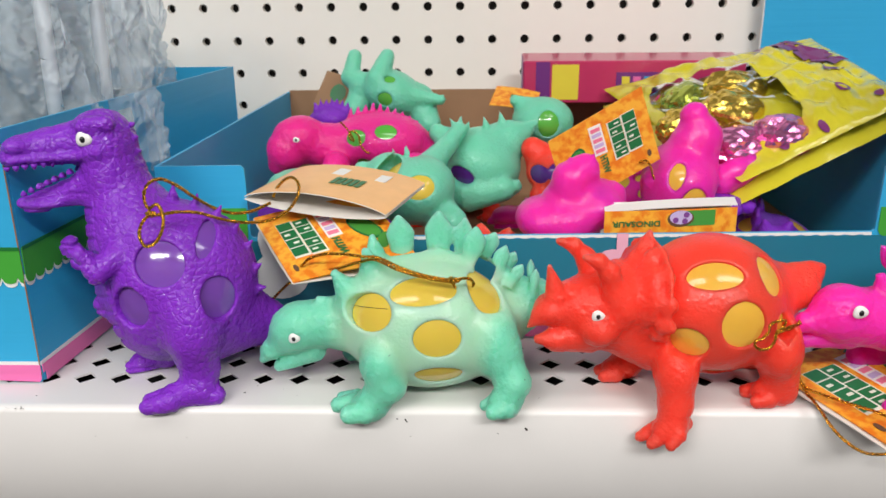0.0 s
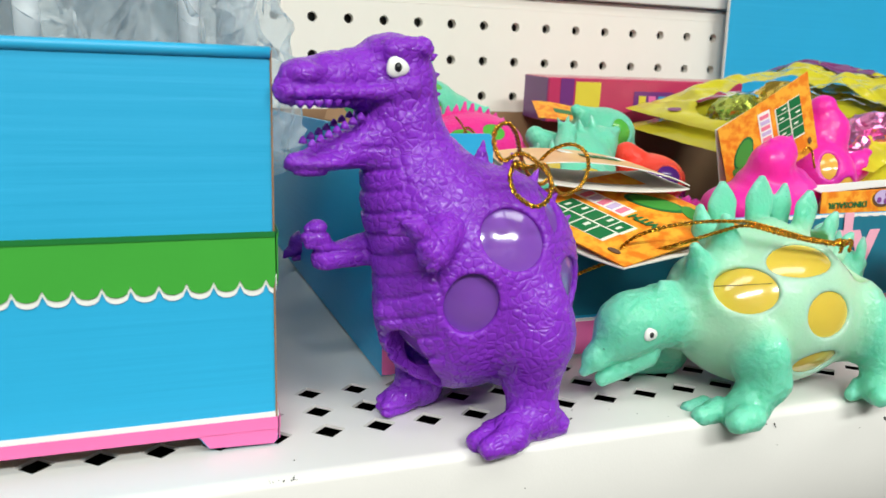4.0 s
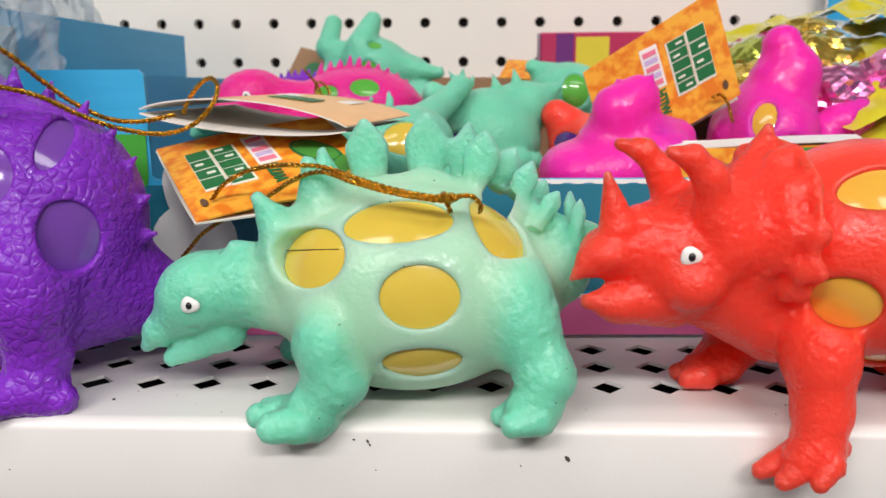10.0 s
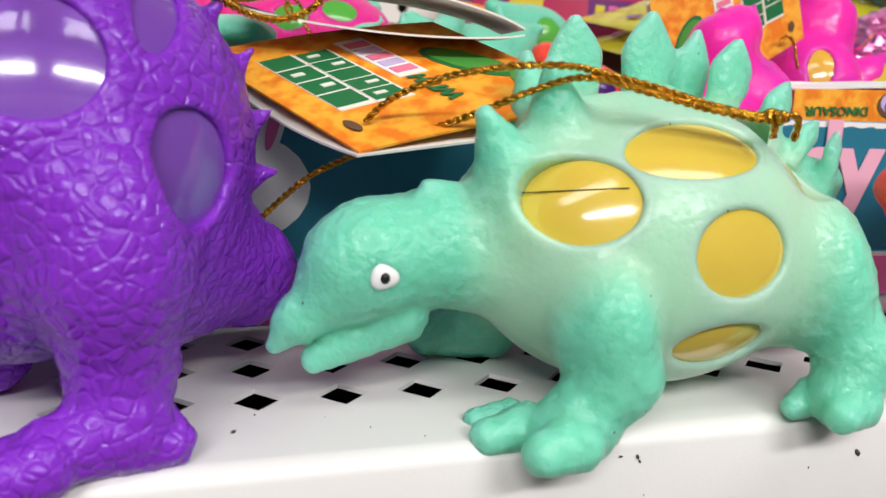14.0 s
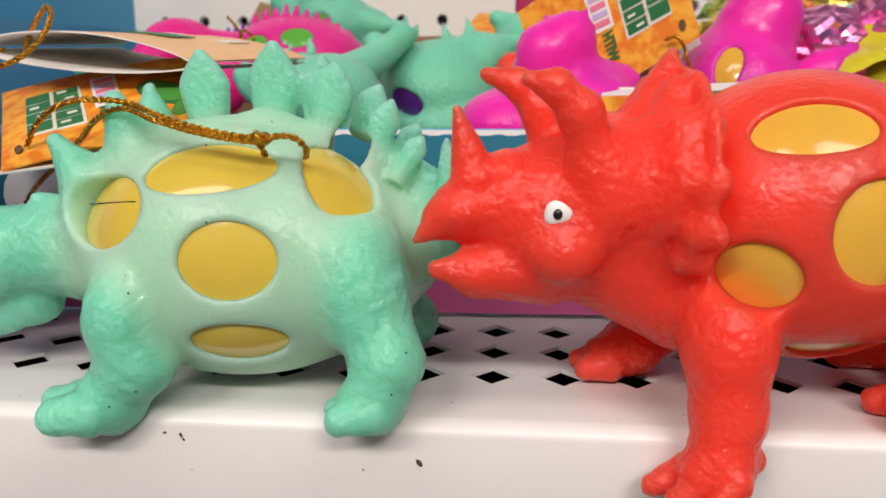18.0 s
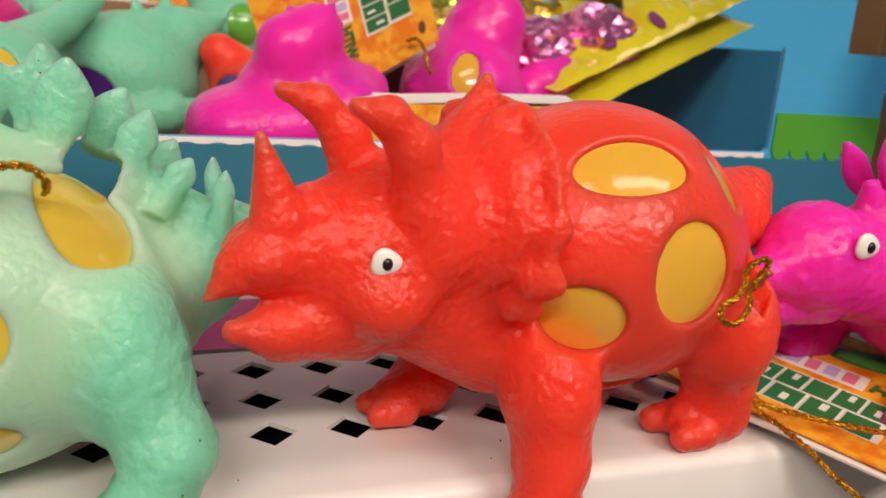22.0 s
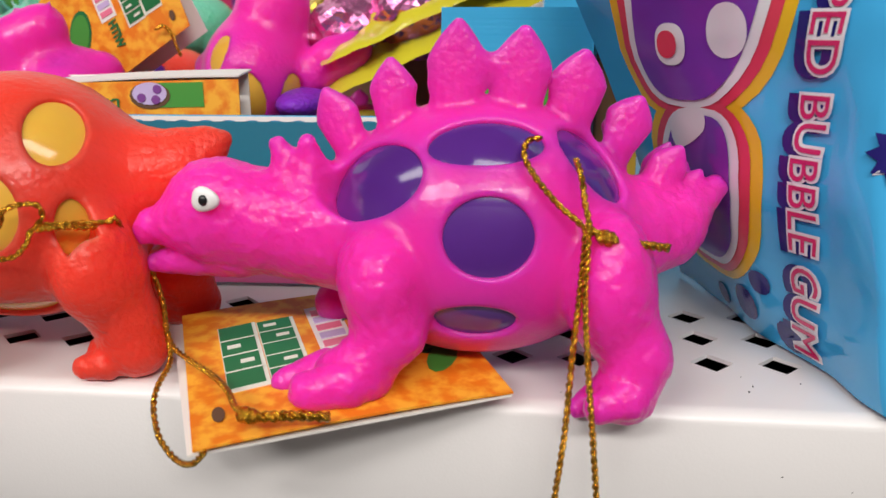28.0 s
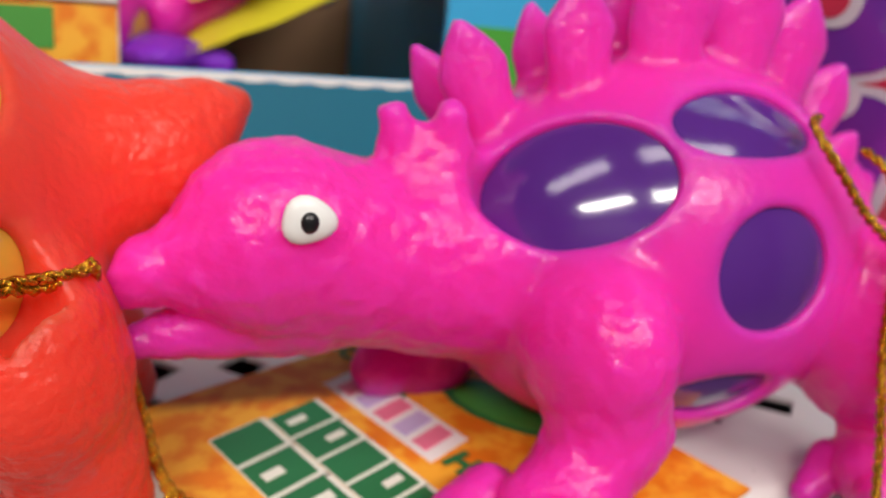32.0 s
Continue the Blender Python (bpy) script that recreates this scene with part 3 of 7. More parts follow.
tagged(part("wall_east", solid_box((3, -4, -1.1), (3.1, 0.6, CEIL)), AISLE), "far end of the aisle", "wall", kind="structure")
tagged(part("wall_back", solid_box((-3, 0.39, -1.1), (3, 0.45, CEIL)), AISLE), "gondola behind the pegboard", "wall", kind="structure")

# dust specks and small scuffs on the lip
DUST = material("dark_dust", (0.06, 0.055, 0.05), rough=0.9)
rng = random.Random(21)
bm = bmesh.new()
spots = [(0.0398, -0.0002, -0.0085, 0.0007), (-0.0124, -0.0002, -0.0042, 0.0003), (-0.0090, -0.0002, -0.0046, 0.0004), (-0.0085, -0.0002, -0.0055, 0.0003), (-0.0778, 0.0130, 0.0002, 0.0004), (0.0285, -0.0002, -0.0105, 0.0003)]
spots += [(rng.uniform(-0.2, 0.3), -0.0004, rng.uniform(-0.03, -0.012), rng.uniform(0.0001, 0.00025)) for k in range(26)]
spots += [(rng.uniform(-0.2, 0.3), rng.uniform(0.004, 0.02), 0.0001, rng.uniform(0.0001, 0.00025)) for k in range(22)]
spots += [(-0.168 + rng.uniform(-0.006, 0.004), 0.0002, -0.0004 + rng.uniform(-0.0006, 0.0004), rng.uniform(0.0001, 0.0003)) for k in range(10)]
for x, y, z, r in spots:
    bmesh.ops.create_icosphere(bm, subdivisions=1, radius=r, matrix=Matrix.Translation((x, y, z)) @ Matrix.Rotation(rng.uniform(0, 3), 4, "Y") @ Matrix.Diagonal((1.5, 0.8, 0.8, 1)))
tagged(part("dust_specks", bm, DUST), "dark dust specks and scuffs on the white shelf lip", "dust", kind="stuff")
STEG_SHAPE = []
STEG_SHAPE.append(trunk((-0.2, 0.0, 29.7), (36.2, 26.0, 27.0), 0))
STEG_SHAPE.append(limb((-42.0, -0.5, 30.8), 9.8, (-51.3, -1.2, 28.8), 9.5, 3))
STEG_SHAPE.append(lump((-55.1, -1.2, 27.6), (11.5, 10.5, 10.4), 30, 3))
STEG_SHAPE.append(limb((-59.1, -1.0, 23.1), 7.0, (-66.5, -1.0, 17.3), 4.4, 3))
STEG_SHAPE.append(limb((-66.1, -1.0, 17.8), 4.1, (-70.5, -1.0, 13.0), 1.6, 1.5))
STEG_SHAPE.append(limb((-49.4, -0.5, 17.7), 6.1, (-63.5, -1.0, 10.0), 2.5, 1.5))
STEG_SHAPE.append(limb((-49.3, -1.0, 27.9), 7.8, (-32.1, 0.0, 28.9), 12.1, 3))
STEG_SHAPE.append(lump((-26.9, -1.5, 38.8), (9.4, 15.0, 10.2), 0, 5))
STEG_SHAPE.append(limb((-18.6, 2.0, 51.9), 4.8, (4.0, 6.0, 54.0), 4.9, 4))
STEG_SHAPE.append(limb((4.0, 6.0, 54.0), 4.9, (27.2, 7.0, 49.1), 4.7, 4))
STEG_SHAPE.append(limb((27.2, 7.0, 49.1), 4.7, (43.3, 7.0, 42.2), 3.2, 4))
STEG_SHAPE.append(lump((-17.7, -18.0, 20.3), (8.8, 12.0, 12.2), 0, 3))
STEG_SHAPE.append(limb((-17.5, -19.0, 19.9), 8.2, (-15.4, -22.0, 12.0), 6.8, 3))
STEG_SHAPE.append(limb((-15.4, -22.0, 12.0), 6.8, (-22.6, -22.0, 3.1), 6.1, 3))
STEG_SHAPE.append(limb((-22.5, -21.0, 3.0), 6.7, (-25.5, -20.0, 1.4), 5.6, 3))
STEG_SHAPE.append(limb((-24.4, -26.0, 2.3), 4.8, (-30.3, -27.5, 1.8), 4.0, 0.5))
STEG_SHAPE.append(limb((-29.2, -17.0, 1.6), 4.2, (-36.6, -17.5, 0.5), 3.1, 0.5))
STEG_SHAPE.append(limb((-29.9, -10.0, 0.2), 3.4, (-35.9, -10.0, -0.2), 2.6, 0.5))
STEG_SHAPE.append(lump((27.4, -14.0, 26.4), (9.4, 11.5, 14.6), 0, 6))
STEG_SHAPE.append(limb((29.4, -17.0, 24.2), 7.8, (34.2, -21.0, 13.0), 6.4, 4))
STEG_SHAPE.append(limb((34.2, -22.0, 13.0), 6.5, (31.0, -23.0, 5.3), 6.0, 3))
STEG_SHAPE.append(limb((31.2, -23.0, 5.3), 6.0, (29.2, -24.0, 4.9), 4.7, 3))
STEG_SHAPE.append(limb((31.2, -26.0, 4.6), 4.6, (26.1, -28.5, 3.9), 3.2, 0.5))
STEG_SHAPE.append(limb((27.6, -19.0, 3.7), 3.6, (23.1, -20.0, 2.1), 2.4, 0.5))
STEG_SHAPE.append(limb((-25.1, 20.0, 12.5), 8.3, (-22.6, 23.0, 7.5), 7.2, 3))
STEG_SHAPE.append(limb((-22.5, 23.0, 7.2), 6.9, (-29.6, 24.0, 6.3), 6.0, 3))
STEG_SHAPE.append(limb((-29.6, 24.0, 6.3), 6.0, (-36.4, 24.0, 4.6), 4.3, 3))
STEG_SHAPE.append(limb((26.5, 20.0, 12.8), 8.9, (31.7, 24.0, 7.2), 6.9, 3))
STEG_SHAPE.append(limb((31.7, 24.0, 6.9), 6.6, (25.2, 25.0, 5.6), 5.3, 3))
STEG_SHAPE.append(limb((21.4, 4.0, 26.6), 19.1, (37.7, 8.0, 33.3), 10.4, 3))
STEG_SHAPE.append(limb((37.7, 8.0, 33.3), 9.8, (46.1, 8.0, 40.8), 5.0, 3))
STEG_SHAPE.append(limb((-31.1, -5.5, 44.2), 6.4, (-36.7, -7.5, 53.6), 1.8, 4))
STEG_SHAPE.append(limb((-21.7, -3.5, 51.9), 6.4, (-24.2, -5.5, 62.1), 1.9, 4))
STEG_SHAPE.append(back_plate((-11.2, 12.0, 56.0), (-12.6, 14.0, 72.0), 5.4, 6.0))
STEG_SHAPE.append(back_plate((3.8, 12.0, 57.0), (4.2, 14.0, 73.8), 5.3, 6.0))
STEG_SHAPE.append(back_plate((17.9, 5.0, 57.0), (19.8, 5.0, 69.4), 4.4, 5.6))
STEG_SHAPE.append(back_plate((28.1, 4.0, 52.3), (31.9, 4.0, 61.7), 3.1, 4.5))
STEG_SHAPE.append(back_plate((34.8, 2.0, 48.3), (38.5, 2.0, 54.3), 2.4, 4.0))
STEG_SHAPE.append(back_plate((43.2, 2.0, 44.2), (44.0, 2.0, 52.3), 1.9, 3.5))
STEG_SHAPE.append(limb((-21.2, 7.0, 52.7), 5.5, (-23.5, 9.0, 63.3), 1.7, 4))
STEG_SHAPE.append(back_plate((14.0, 12.5, 55.0), (15.2, 15.0, 70.8), 3.8, 5.0))
STEG_SHAPE.append(back_plate((24.1, 13.0, 56.5), (27.8, 13.0, 64.6), 3.3, 4.5))
STEG_SHAPE.append(back_plate((32.6, 13.0, 49.8), (36.1, 13.0, 56.0), 2.7, 4.0))
STEG_SHAPE.append(back_plate((42.6, 12.0, 45.2), (42.5, 12.0, 53.3), 1.6, 3.5))
STEG_SHAPE.append(back_plate((-41.7, -3.0, 35.7), (-45.4, -3.0, 42.0), 4.2, 6.0))
STEG_SHAPE.append(opening((-23.0, -16.8, 41.3), 10.1, 7.5, 0, (-0.51, -0.73, 0.46)))
STEG_SHAPE.append(opening((4.6, -25.6, 33.1), 9.3, 7.4, 0, (0.09, -0.99, 0.12)))
STEG_SHAPE.append(opening((-1.2, -16.6, 50.6), 13.0, 6.5, 6, (-0.02, -0.65, 0.76)))
STEG_SHAPE.append(opening((23.6, -9.4, 47.6), 7.7, 10.3, -22, (0.54, -0.42, 0.73)))
STEG_SHAPE.append(opening((4.8, -21.6, 15.1), 9.5, 5.4, 0, (0.10, -0.84, -0.53)))
STEG_SHAPE.append(eye_spot((-54.0, -11.7, 27.3), 2.3))
TRI_SHAPE = []
TRI_SHAPE.append(trunk((8.7, 0.0, 39.4), (30.4, 29.0, 28.3), 0))
TRI_SHAPE.append(lump((-40.1, -8.8, 41.2), (14.2, 14.0, 13.6), 0, 3))
TRI_SHAPE.append(limb((-51.2, -12.0, 42.6), 9.4, (-61.0, -16.6, 40.2), 3.6, 3))
TRI_SHAPE.append(limb((-60.5, -16.5, 40.2), 3.5, (-65.4, -18.6, 36.9), 0.9, 1.2))
TRI_SHAPE.append(lump((-56.6, -13.8, 42.6), (6.6, 8.6, 5.4), 10, 2))
TRI_SHAPE.append(limb((-42.0, -11.5, 31.6), 8.6, (-54.5, -15.8, 30.4), 5.0, 2))
TRI_SHAPE.append(limb((-53.5, -15.5, 30.2), 4.8, (-61.2, -18.0, 31.2), 2.0, 1.2))
TRI_SHAPE.append(limb((-54.8, -16.0, 48.5), 4.6, (-57.8, -17.1, 60.8), 0.9, 1.2))
TRI_SHAPE.append(lump((-49.0, -13.0, 49.8), (4.0, 6.0, 3.2), 0, 2))
TRI_SHAPE.append(limb((-33.6, -20.4, 52.0), 4.4, (-36.2, -22.4, 60.6), 3.7, 1.2))
TRI_SHAPE.append(limb((-36.2, -22.4, 60.6), 3.7, (-40.4, -23.4, 65.0), 2.7, 2))
TRI_SHAPE.append(limb((-40.4, -23.4, 65.0), 2.7, (-45.0, -23.5, 66.2), 1.5, 2))
TRI_SHAPE.append(limb((-39.8, -3.0, 51.0), 4.6, (-42.4, -3.8, 60.0), 3.8, 1.2))
TRI_SHAPE.append(limb((-42.4, -3.8, 60.0), 3.8, (-47.2, -4.2, 65.2), 2.8, 2))
TRI_SHAPE.append(limb((-47.2, -4.2, 65.2), 2.8, (-53.0, -4.4, 66.8), 1.5, 2))
TRI_SHAPE.append(lump((-38.0, -20.0, 36.0), (7.0, 6.0, 6.5), 0, 3))
TRI_SHAPE.append(lump((-30.0, -9.0, 46.0), (11.0, 16.5, 14.0), 0, 4))
TRI_SHAPE.append(shield((-22.0, -8.6, 49.0), (-1.0, -0.2, 0.12), (6.0, 19.0, 16.0), 4))
TRI_SHAPE.append(shield((-18.4, -7.6, 50.4), (-1.0, -0.2, 0.1), (2.6, 22.0, 18.0), 2))
TRI_SHAPE.append(shield((-16.6, -17.5, 43.6), (-1.0, -0.2, 0.1), (2.4, 12.0, 10.5), 2))
TRI_SHAPE.append(shield((-20.6, 3.0, 43.6), (-1.0, -0.2, 0.1), (2.4, 12.0, 10.5), 2))
TRI_SHAPE.append(limb((-21.6, -7.2, 60.0), 5.6, (-18.3, -5.4, 70.6), 1.2, 2))
for ky, kz, kr in ((-15.0, 64.2, 2.5), (-22.6, 58.0, 2.7), (-27.6, 49.0, 2.7), (-27.8, 40.2, 2.5), (-23.6, 34.6, 2.3), (0.4, 64.2, 2.5), (7.4, 58.4, 2.7), (12.6, 49.4, 2.7), (12.8, 40.6, 2.5)):
    TRI_SHAPE.append(limb((-20.0 - 0.2 * (ky + 7.6), ky * 0.94, kz), kr * 0.85, (-17.2 - 0.2 * (ky + 7.6), ky, kz), kr * 0.75, 3.0))
TRI_SHAPE.append(limb((-24.0, -6.0, 36.0), 13.5, (-4.2, -1.0, 36.8), 21.0, 3))
TRI_SHAPE.append(limb((-30.0, -9.0, 31.0), 9.0, (-14.0, -6.0, 24.0), 11.0, 4))
TRI_SHAPE.append(lump((-8.2, -20.0, 20.3), (8.6, 11.0, 11.4), 0, 3))
TRI_SHAPE.append(limb((-8.4, -22.5, 16.7), 7.4, (-8.0, -24.0, 7.0), 6.4, 3))
TRI_SHAPE.append(limb((-8.0, -24.0, 7.0), 6.2, (-9.4, -26.0, -1.6), 5.6, 3))
TRI_SHAPE.append(limb((-9.4, -26.0, -2.2), 5.4, (-12.4, -26.5, -4.2), 4.6, 3))
TRI_SHAPE.append(limb((-13.0, -23.0, -4.6), 3.9, (-20.6, -23.4, -8.2), 2.2, 0.6))
TRI_SHAPE.append(limb((-12.2, -27.6, -4.6), 3.9, (-17.2, -29.0, -8.0), 2.3, 0.6))
TRI_SHAPE.append(limb((-8.0, -30.0, -3.6), 3.6, (-10.8, -32.4, -6.8), 2.2, 0.6))
TRI_SHAPE.append(limb((-7.0, -25.0, -2.6), 4.2, (-3.6, -23.8, -2.0), 3.0, 2))
TRI_SHAPE.append(lump((31.9, -14.0, 27.4), (9.2, 12.5, 13.5), 0, 4))
TRI_SHAPE.append(limb((33.0, -14.5, 24.0), 8.6, (35.4, -12.0, 14.0), 6.9, 3))
TRI_SHAPE.append(limb((35.4, -12.0, 14.0), 6.8, (36.4, -11.0, 7.6), 6.4, 3))
TRI_SHAPE.append(limb((37.0, -11.0, 6.2), 6.2, (30.0, -11.0, 4.8), 4.8, 3))
TRI_SHAPE.append(limb((30.0, -7.4, 4.0), 3.9, (25.2, -6.4, 3.2), 2.9, 0.6))
TRI_SHAPE.append(limb((31.0, -14.5, 4.0), 4.0, (26.6, -15.4, 3.2), 2.9, 0.6))
TRI_SHAPE.append(limb((-15.0, 16.0, 12.0), 8.6, (-20.6, 12.0, 7.2), 6.4, 3))
TRI_SHAPE.append(limb((-20.6, 11.0, 6.6), 5.8, (-27.0, 9.0, 5.0), 4.8, 3))
TRI_SHAPE.append(limb((-26.0, 6.0, 4.4), 3.8, (-31.0, 5.0, 3.6), 2.6, 0.6))
TRI_SHAPE.append(limb((-27.0, 11.0, 4.4), 3.8, (-32.0, 10.6, 3.6), 2.6, 0.6))
TRI_SHAPE.append(limb((34.0, 20.0, 14.4), 9.3, (37.0, 22.0, 6.8), 6.5, 3))
TRI_SHAPE.append(limb((37.0, 22.0, 6.0), 5.7, (28.4, 20.0, 4.6), 4.3, 3))
TRI_SHAPE.append(limb((29.3, 2.0, 42.0), 16.0, (43.6, 4.0, 45.4), 9.2, 3))
TRI_SHAPE.append(limb((43.6, 4.0, 45.4), 9.0, (50.6, 5.6, 50.4), 4.6, 3))
TRI_SHAPE.append(limb((50.0, 5.4, 50.4), 4.4, (54.2, 6.4, 52.2), 1.8, 2))
TRI_SHAPE.append(opening((3.6, -20.5, 58.8), 10.2, 5.6, 8, (-0.16, -0.70, 0.70)))
TRI_SHAPE.append(opening((26.4, -15.0, 57.2), 5.9, 8.4, -28, (0.56, -0.52, 0.65)))
TRI_SHAPE.append(opening((14.1, -28.5, 41.1), 8.4, 8.9, 0, (0.17, -0.98, 0.06)))
TRI_SHAPE.append(opening((-5.4, -24.6, 32.0), 7.3, 6.5, 0, (-0.45, -0.86, -0.25)))
TRI_SHAPE.append(opening((12.4, -16.2, 16.2), 8.8, 4.4, 0, (0.12, -0.55, -0.83)))
TRI_SHAPE.append(opening((30.5, -19.9, 36.3), 3.6, 6.2, 0, (0.70, -0.70, -0.12)))
TRI_SHAPE.append(eye_spot((-39.6, -23.2, 43.0), 2.4))
MAG_SHAPE = []
MAG_SHAPE.append(trunk((13.7, 0.0, 34.4), (34.4, 26.0, 28.3), 0))
MAG_SHAPE.append(lump((-42.3, -8.5, 39.9), (11.3, 10.5, 10.4), 0, 4))
MAG_SHAPE.append(limb((-34.9, -7.5, 36.9), 10.4, (-44.3, -9.0, 37.0), 9.1, 3))
MAG_SHAPE.append(limb((-45.2, -9.0, 36.9), 8.4, (-56.3, -10.5, 35.5), 4.2, 3))
MAG_SHAPE.append(limb((-56.9, -10.5, 35.2), 3.7, (-61.4, -11.0, 31.9), 1.4, 0.8))
MAG_SHAPE.append(limb((-39.3, -7.5, 29.5), 6.5, (-57.4, -9.0, 26.5), 2.3, 0.7))
MAG_SHAPE.append(limb((-41.4, -7.5, 36.2), 9.7, (-17.1, -3.0, 34.4), 14.5, 3))
MAG_SHAPE.append(lump((-4.5, -19.0, 27.8), (9.0, 13.0, 11.4), 0, 3))
MAG_SHAPE.append(limb((-4.1, -20.0, 28.2), 8.5, (-2.4, -23.0, 17.7), 6.7, 3))
MAG_SHAPE.append(limb((-2.4, -23.0, 17.7), 6.7, (-8.3, -25.0, 9.6), 6.2, 3))
MAG_SHAPE.append(limb((-8.9, -25.0, 9.5), 6.5, (-12.8, -26.0, 9.0), 5.3, 3))
MAG_SHAPE.append(limb((-10.4, -29.0, 8.7), 5.3, (-17.8, -31.5, 7.6), 4.0, 0.5))
MAG_SHAPE.append(limb((-17.3, -20.0, 7.0), 4.6, (-25.3, -22.5, 5.1), 3.0, 0.5))
MAG_SHAPE.append(lump((41.1, -17.0, 27.4), (9.2, 13.0, 14.9), 0, 3))
MAG_SHAPE.append(limb((41.8, -19.0, 24.5), 8.4, (47.4, -21.0, 13.1), 6.4, 3))
MAG_SHAPE.append(limb((47.4, -21.0, 13.1), 6.4, (45.0, -23.0, 6.1), 5.9, 3))
MAG_SHAPE.append(limb((45.0, -23.0, 6.2), 5.9, (42.7, -24.0, 5.6), 4.8, 3))
MAG_SHAPE.append(limb((44.6, -26.0, 6.4), 4.9, (39.7, -28.5, 5.2), 3.3, 0.5))
MAG_SHAPE.append(limb((41.9, -18.0, 4.0), 4.0, (36.4, -19.0, 0.6), 2.4, 0.5))
MAG_SHAPE.append(limb((-10.4, 16.0, 19.6), 8.5, (-13.5, 16.0, 8.3), 6.3, 3))
MAG_SHAPE.append(limb((-13.5, 16.0, 9.8), 6.0, (-22.7, 12.0, 10.9), 4.8, 3))
MAG_SHAPE.append(limb((43.3, 20.0, 15.6), 9.1, (47.2, 24.0, 6.7), 6.4, 3))
MAG_SHAPE.append(limb((47.3, 24.0, 6.2), 5.9, (40.2, 25.0, 4.8), 4.5, 3))
MAG_SHAPE.append(limb((38.5, 4.0, 31.3), 17.3, (55.6, 10.0, 33.6), 9.9, 3))
MAG_SHAPE.append(limb((55.6, 10.0, 33.6), 9.9, (67.5, 13.0, 41.6), 3.1, 3))
MAG_SHAPE.append(limb((-25.0, -6.0, 44.5), 5.0, (-28.8, -7.2, 53.0), 2.0, 3))
MAG_SHAPE.append(limb((-21.6, -7.0, 46.0), 4.6, (-22.0, -8.6, 53.6), 2.0, 3))
for base, tip, half in (((-14.0, -1.5, 52.0), (-19.6, -2.5, 64.6), 4.0), ((-3.6, -5.0, 58.0), (-4.6, -5.6, 71.2), 4.1), ((9.0, -5.0, 60.5), (9.8, -6.0, 78.9), 5.2),
                        ((21.8, -3.6, 60.5), (23.4, -3.6, 77.6), 5.2), ((33.0, -0.4, 58.5), (36.0, 0.2, 72.8), 5.0), ((43.6, 3.6, 52.5), (48.6, 3.4, 63.0), 4.4),
                        ((53.0, 8.0, 43.0), (58.4, 10.0, 51.4), 3.6), ((60.0, 11.0, 40.0), (63.8, 12.0, 46.0), 2.2)):
    MAG_SHAPE.append(back_plate(base, tip, half * 1.12, 6.0))
    MAG_SHAPE.append(back_plate((base[0] + 0.5, base[1] + 9.5, base[2] - 3.0), (tip[0] - 2.4, tip[1] + 13.0, tip[2] - 4.0), half * 0.85, 5.6))
MAG_SHAPE.append(opening((-8.6, -16.2, 48.0), 12.4, 8.2, 18, (-0.53, -0.66, 0.54)))
MAG_SHAPE.append(opening((16.2, -16.6, 56.1), 11.5, 5.5, 3, (0.06, -0.67, 0.74)))
MAG_SHAPE.append(opening((17.3, -25.6, 38.1), 8.9, 7.9, 0, (0.08, -0.99, 0.12)))
MAG_SHAPE.append(opening((38.6, -9.0, 51.2), 7.1, 9.6, 20, (0.65, -0.41, 0.64)))
MAG_SHAPE.append(opening((14.5, -21.8, 19.0), 8.3, 4.6, 0, (0.02, -0.86, -0.51)))
MAG_SHAPE.append(eye_spot((-40.8, -19.8, 43.4), 2.8))
REX_SHAPE = []
REX_SHAPE.append(trunk((10.1, 7.0, 45.9), (31.9, 28.0, 33.4), 0))
REX_SHAPE.append(lump((-15.6, 11.0, 101.7), (11.7, 13.5, 13.6), 0, 3))
REX_SHAPE.append(limb((-21.6, 10.5, 103.9), 9.8, (-37.1, 3.5, 103.1), 7.1, 3))
REX_SHAPE.append(limb((-37.1, 3.5, 102.3), 6.8, (-49.3, -2.5, 99.8), 4.0, 3))
REX_SHAPE.append(lump((-18.3, 11.0, 110.9), (8.2, 13.0, 5.4), 0, 3))
REX_SHAPE.append(limb((-19.2, 0.5, 111.6), 3.0, (-11.0, 1.5, 112.1), 3.3, 2))
REX_SHAPE.append(lump((-45.1, -0.5, 104.3), (6.1, 8.0, 4.0), 0, 3))
REX_SHAPE.append(lump((-13.8, 11.0, 91.5), (9.9, 13.5, 11.5), 0, 3))
REX_SHAPE.append(limb((-13.8, 11.0, 89.4), 9.0, (-31.8, 4.5, 83.2), 5.4, 2))
REX_SHAPE.append(limb((-31.8, 4.5, 83.2), 5.4, (-47.3, -1.5, 80.7), 2.8, 1.5))
REX_SHAPE.append(lump((-40.7, 1.5, 79.9), (9.5, 7.0, 3.2), 6, 2))
REX_SHAPE.append(limb((-14.7, 11.0, 86.7), 12.9, (-6.8, 8.0, 67.0), 19.4, 6))
REX_SHAPE.append(limb((-6.8, 8.0, 67.0), 17.8, (3.0, 8.0, 52.4), 27.7, 6))
REX_SHAPE.append(lump((1.6, 6.0, 30.6), (23.2, 22.0, 19.9), 0, 6))
REX_SHAPE.append(limb((-7.7, -12.0, 61.7), 6.0, (-13.4, -19.0, 56.8), 4.2, 1.5))
REX_SHAPE.append(limb((-13.4, -19.0, 56.8), 4.2, (-18.5, -20.0, 65.4), 3.0, 1.5))
REX_SHAPE.append(limb((-18.5, -20.0, 66.1), 2.4, (-23.7, -20.0, 67.4), 1.3, 1))
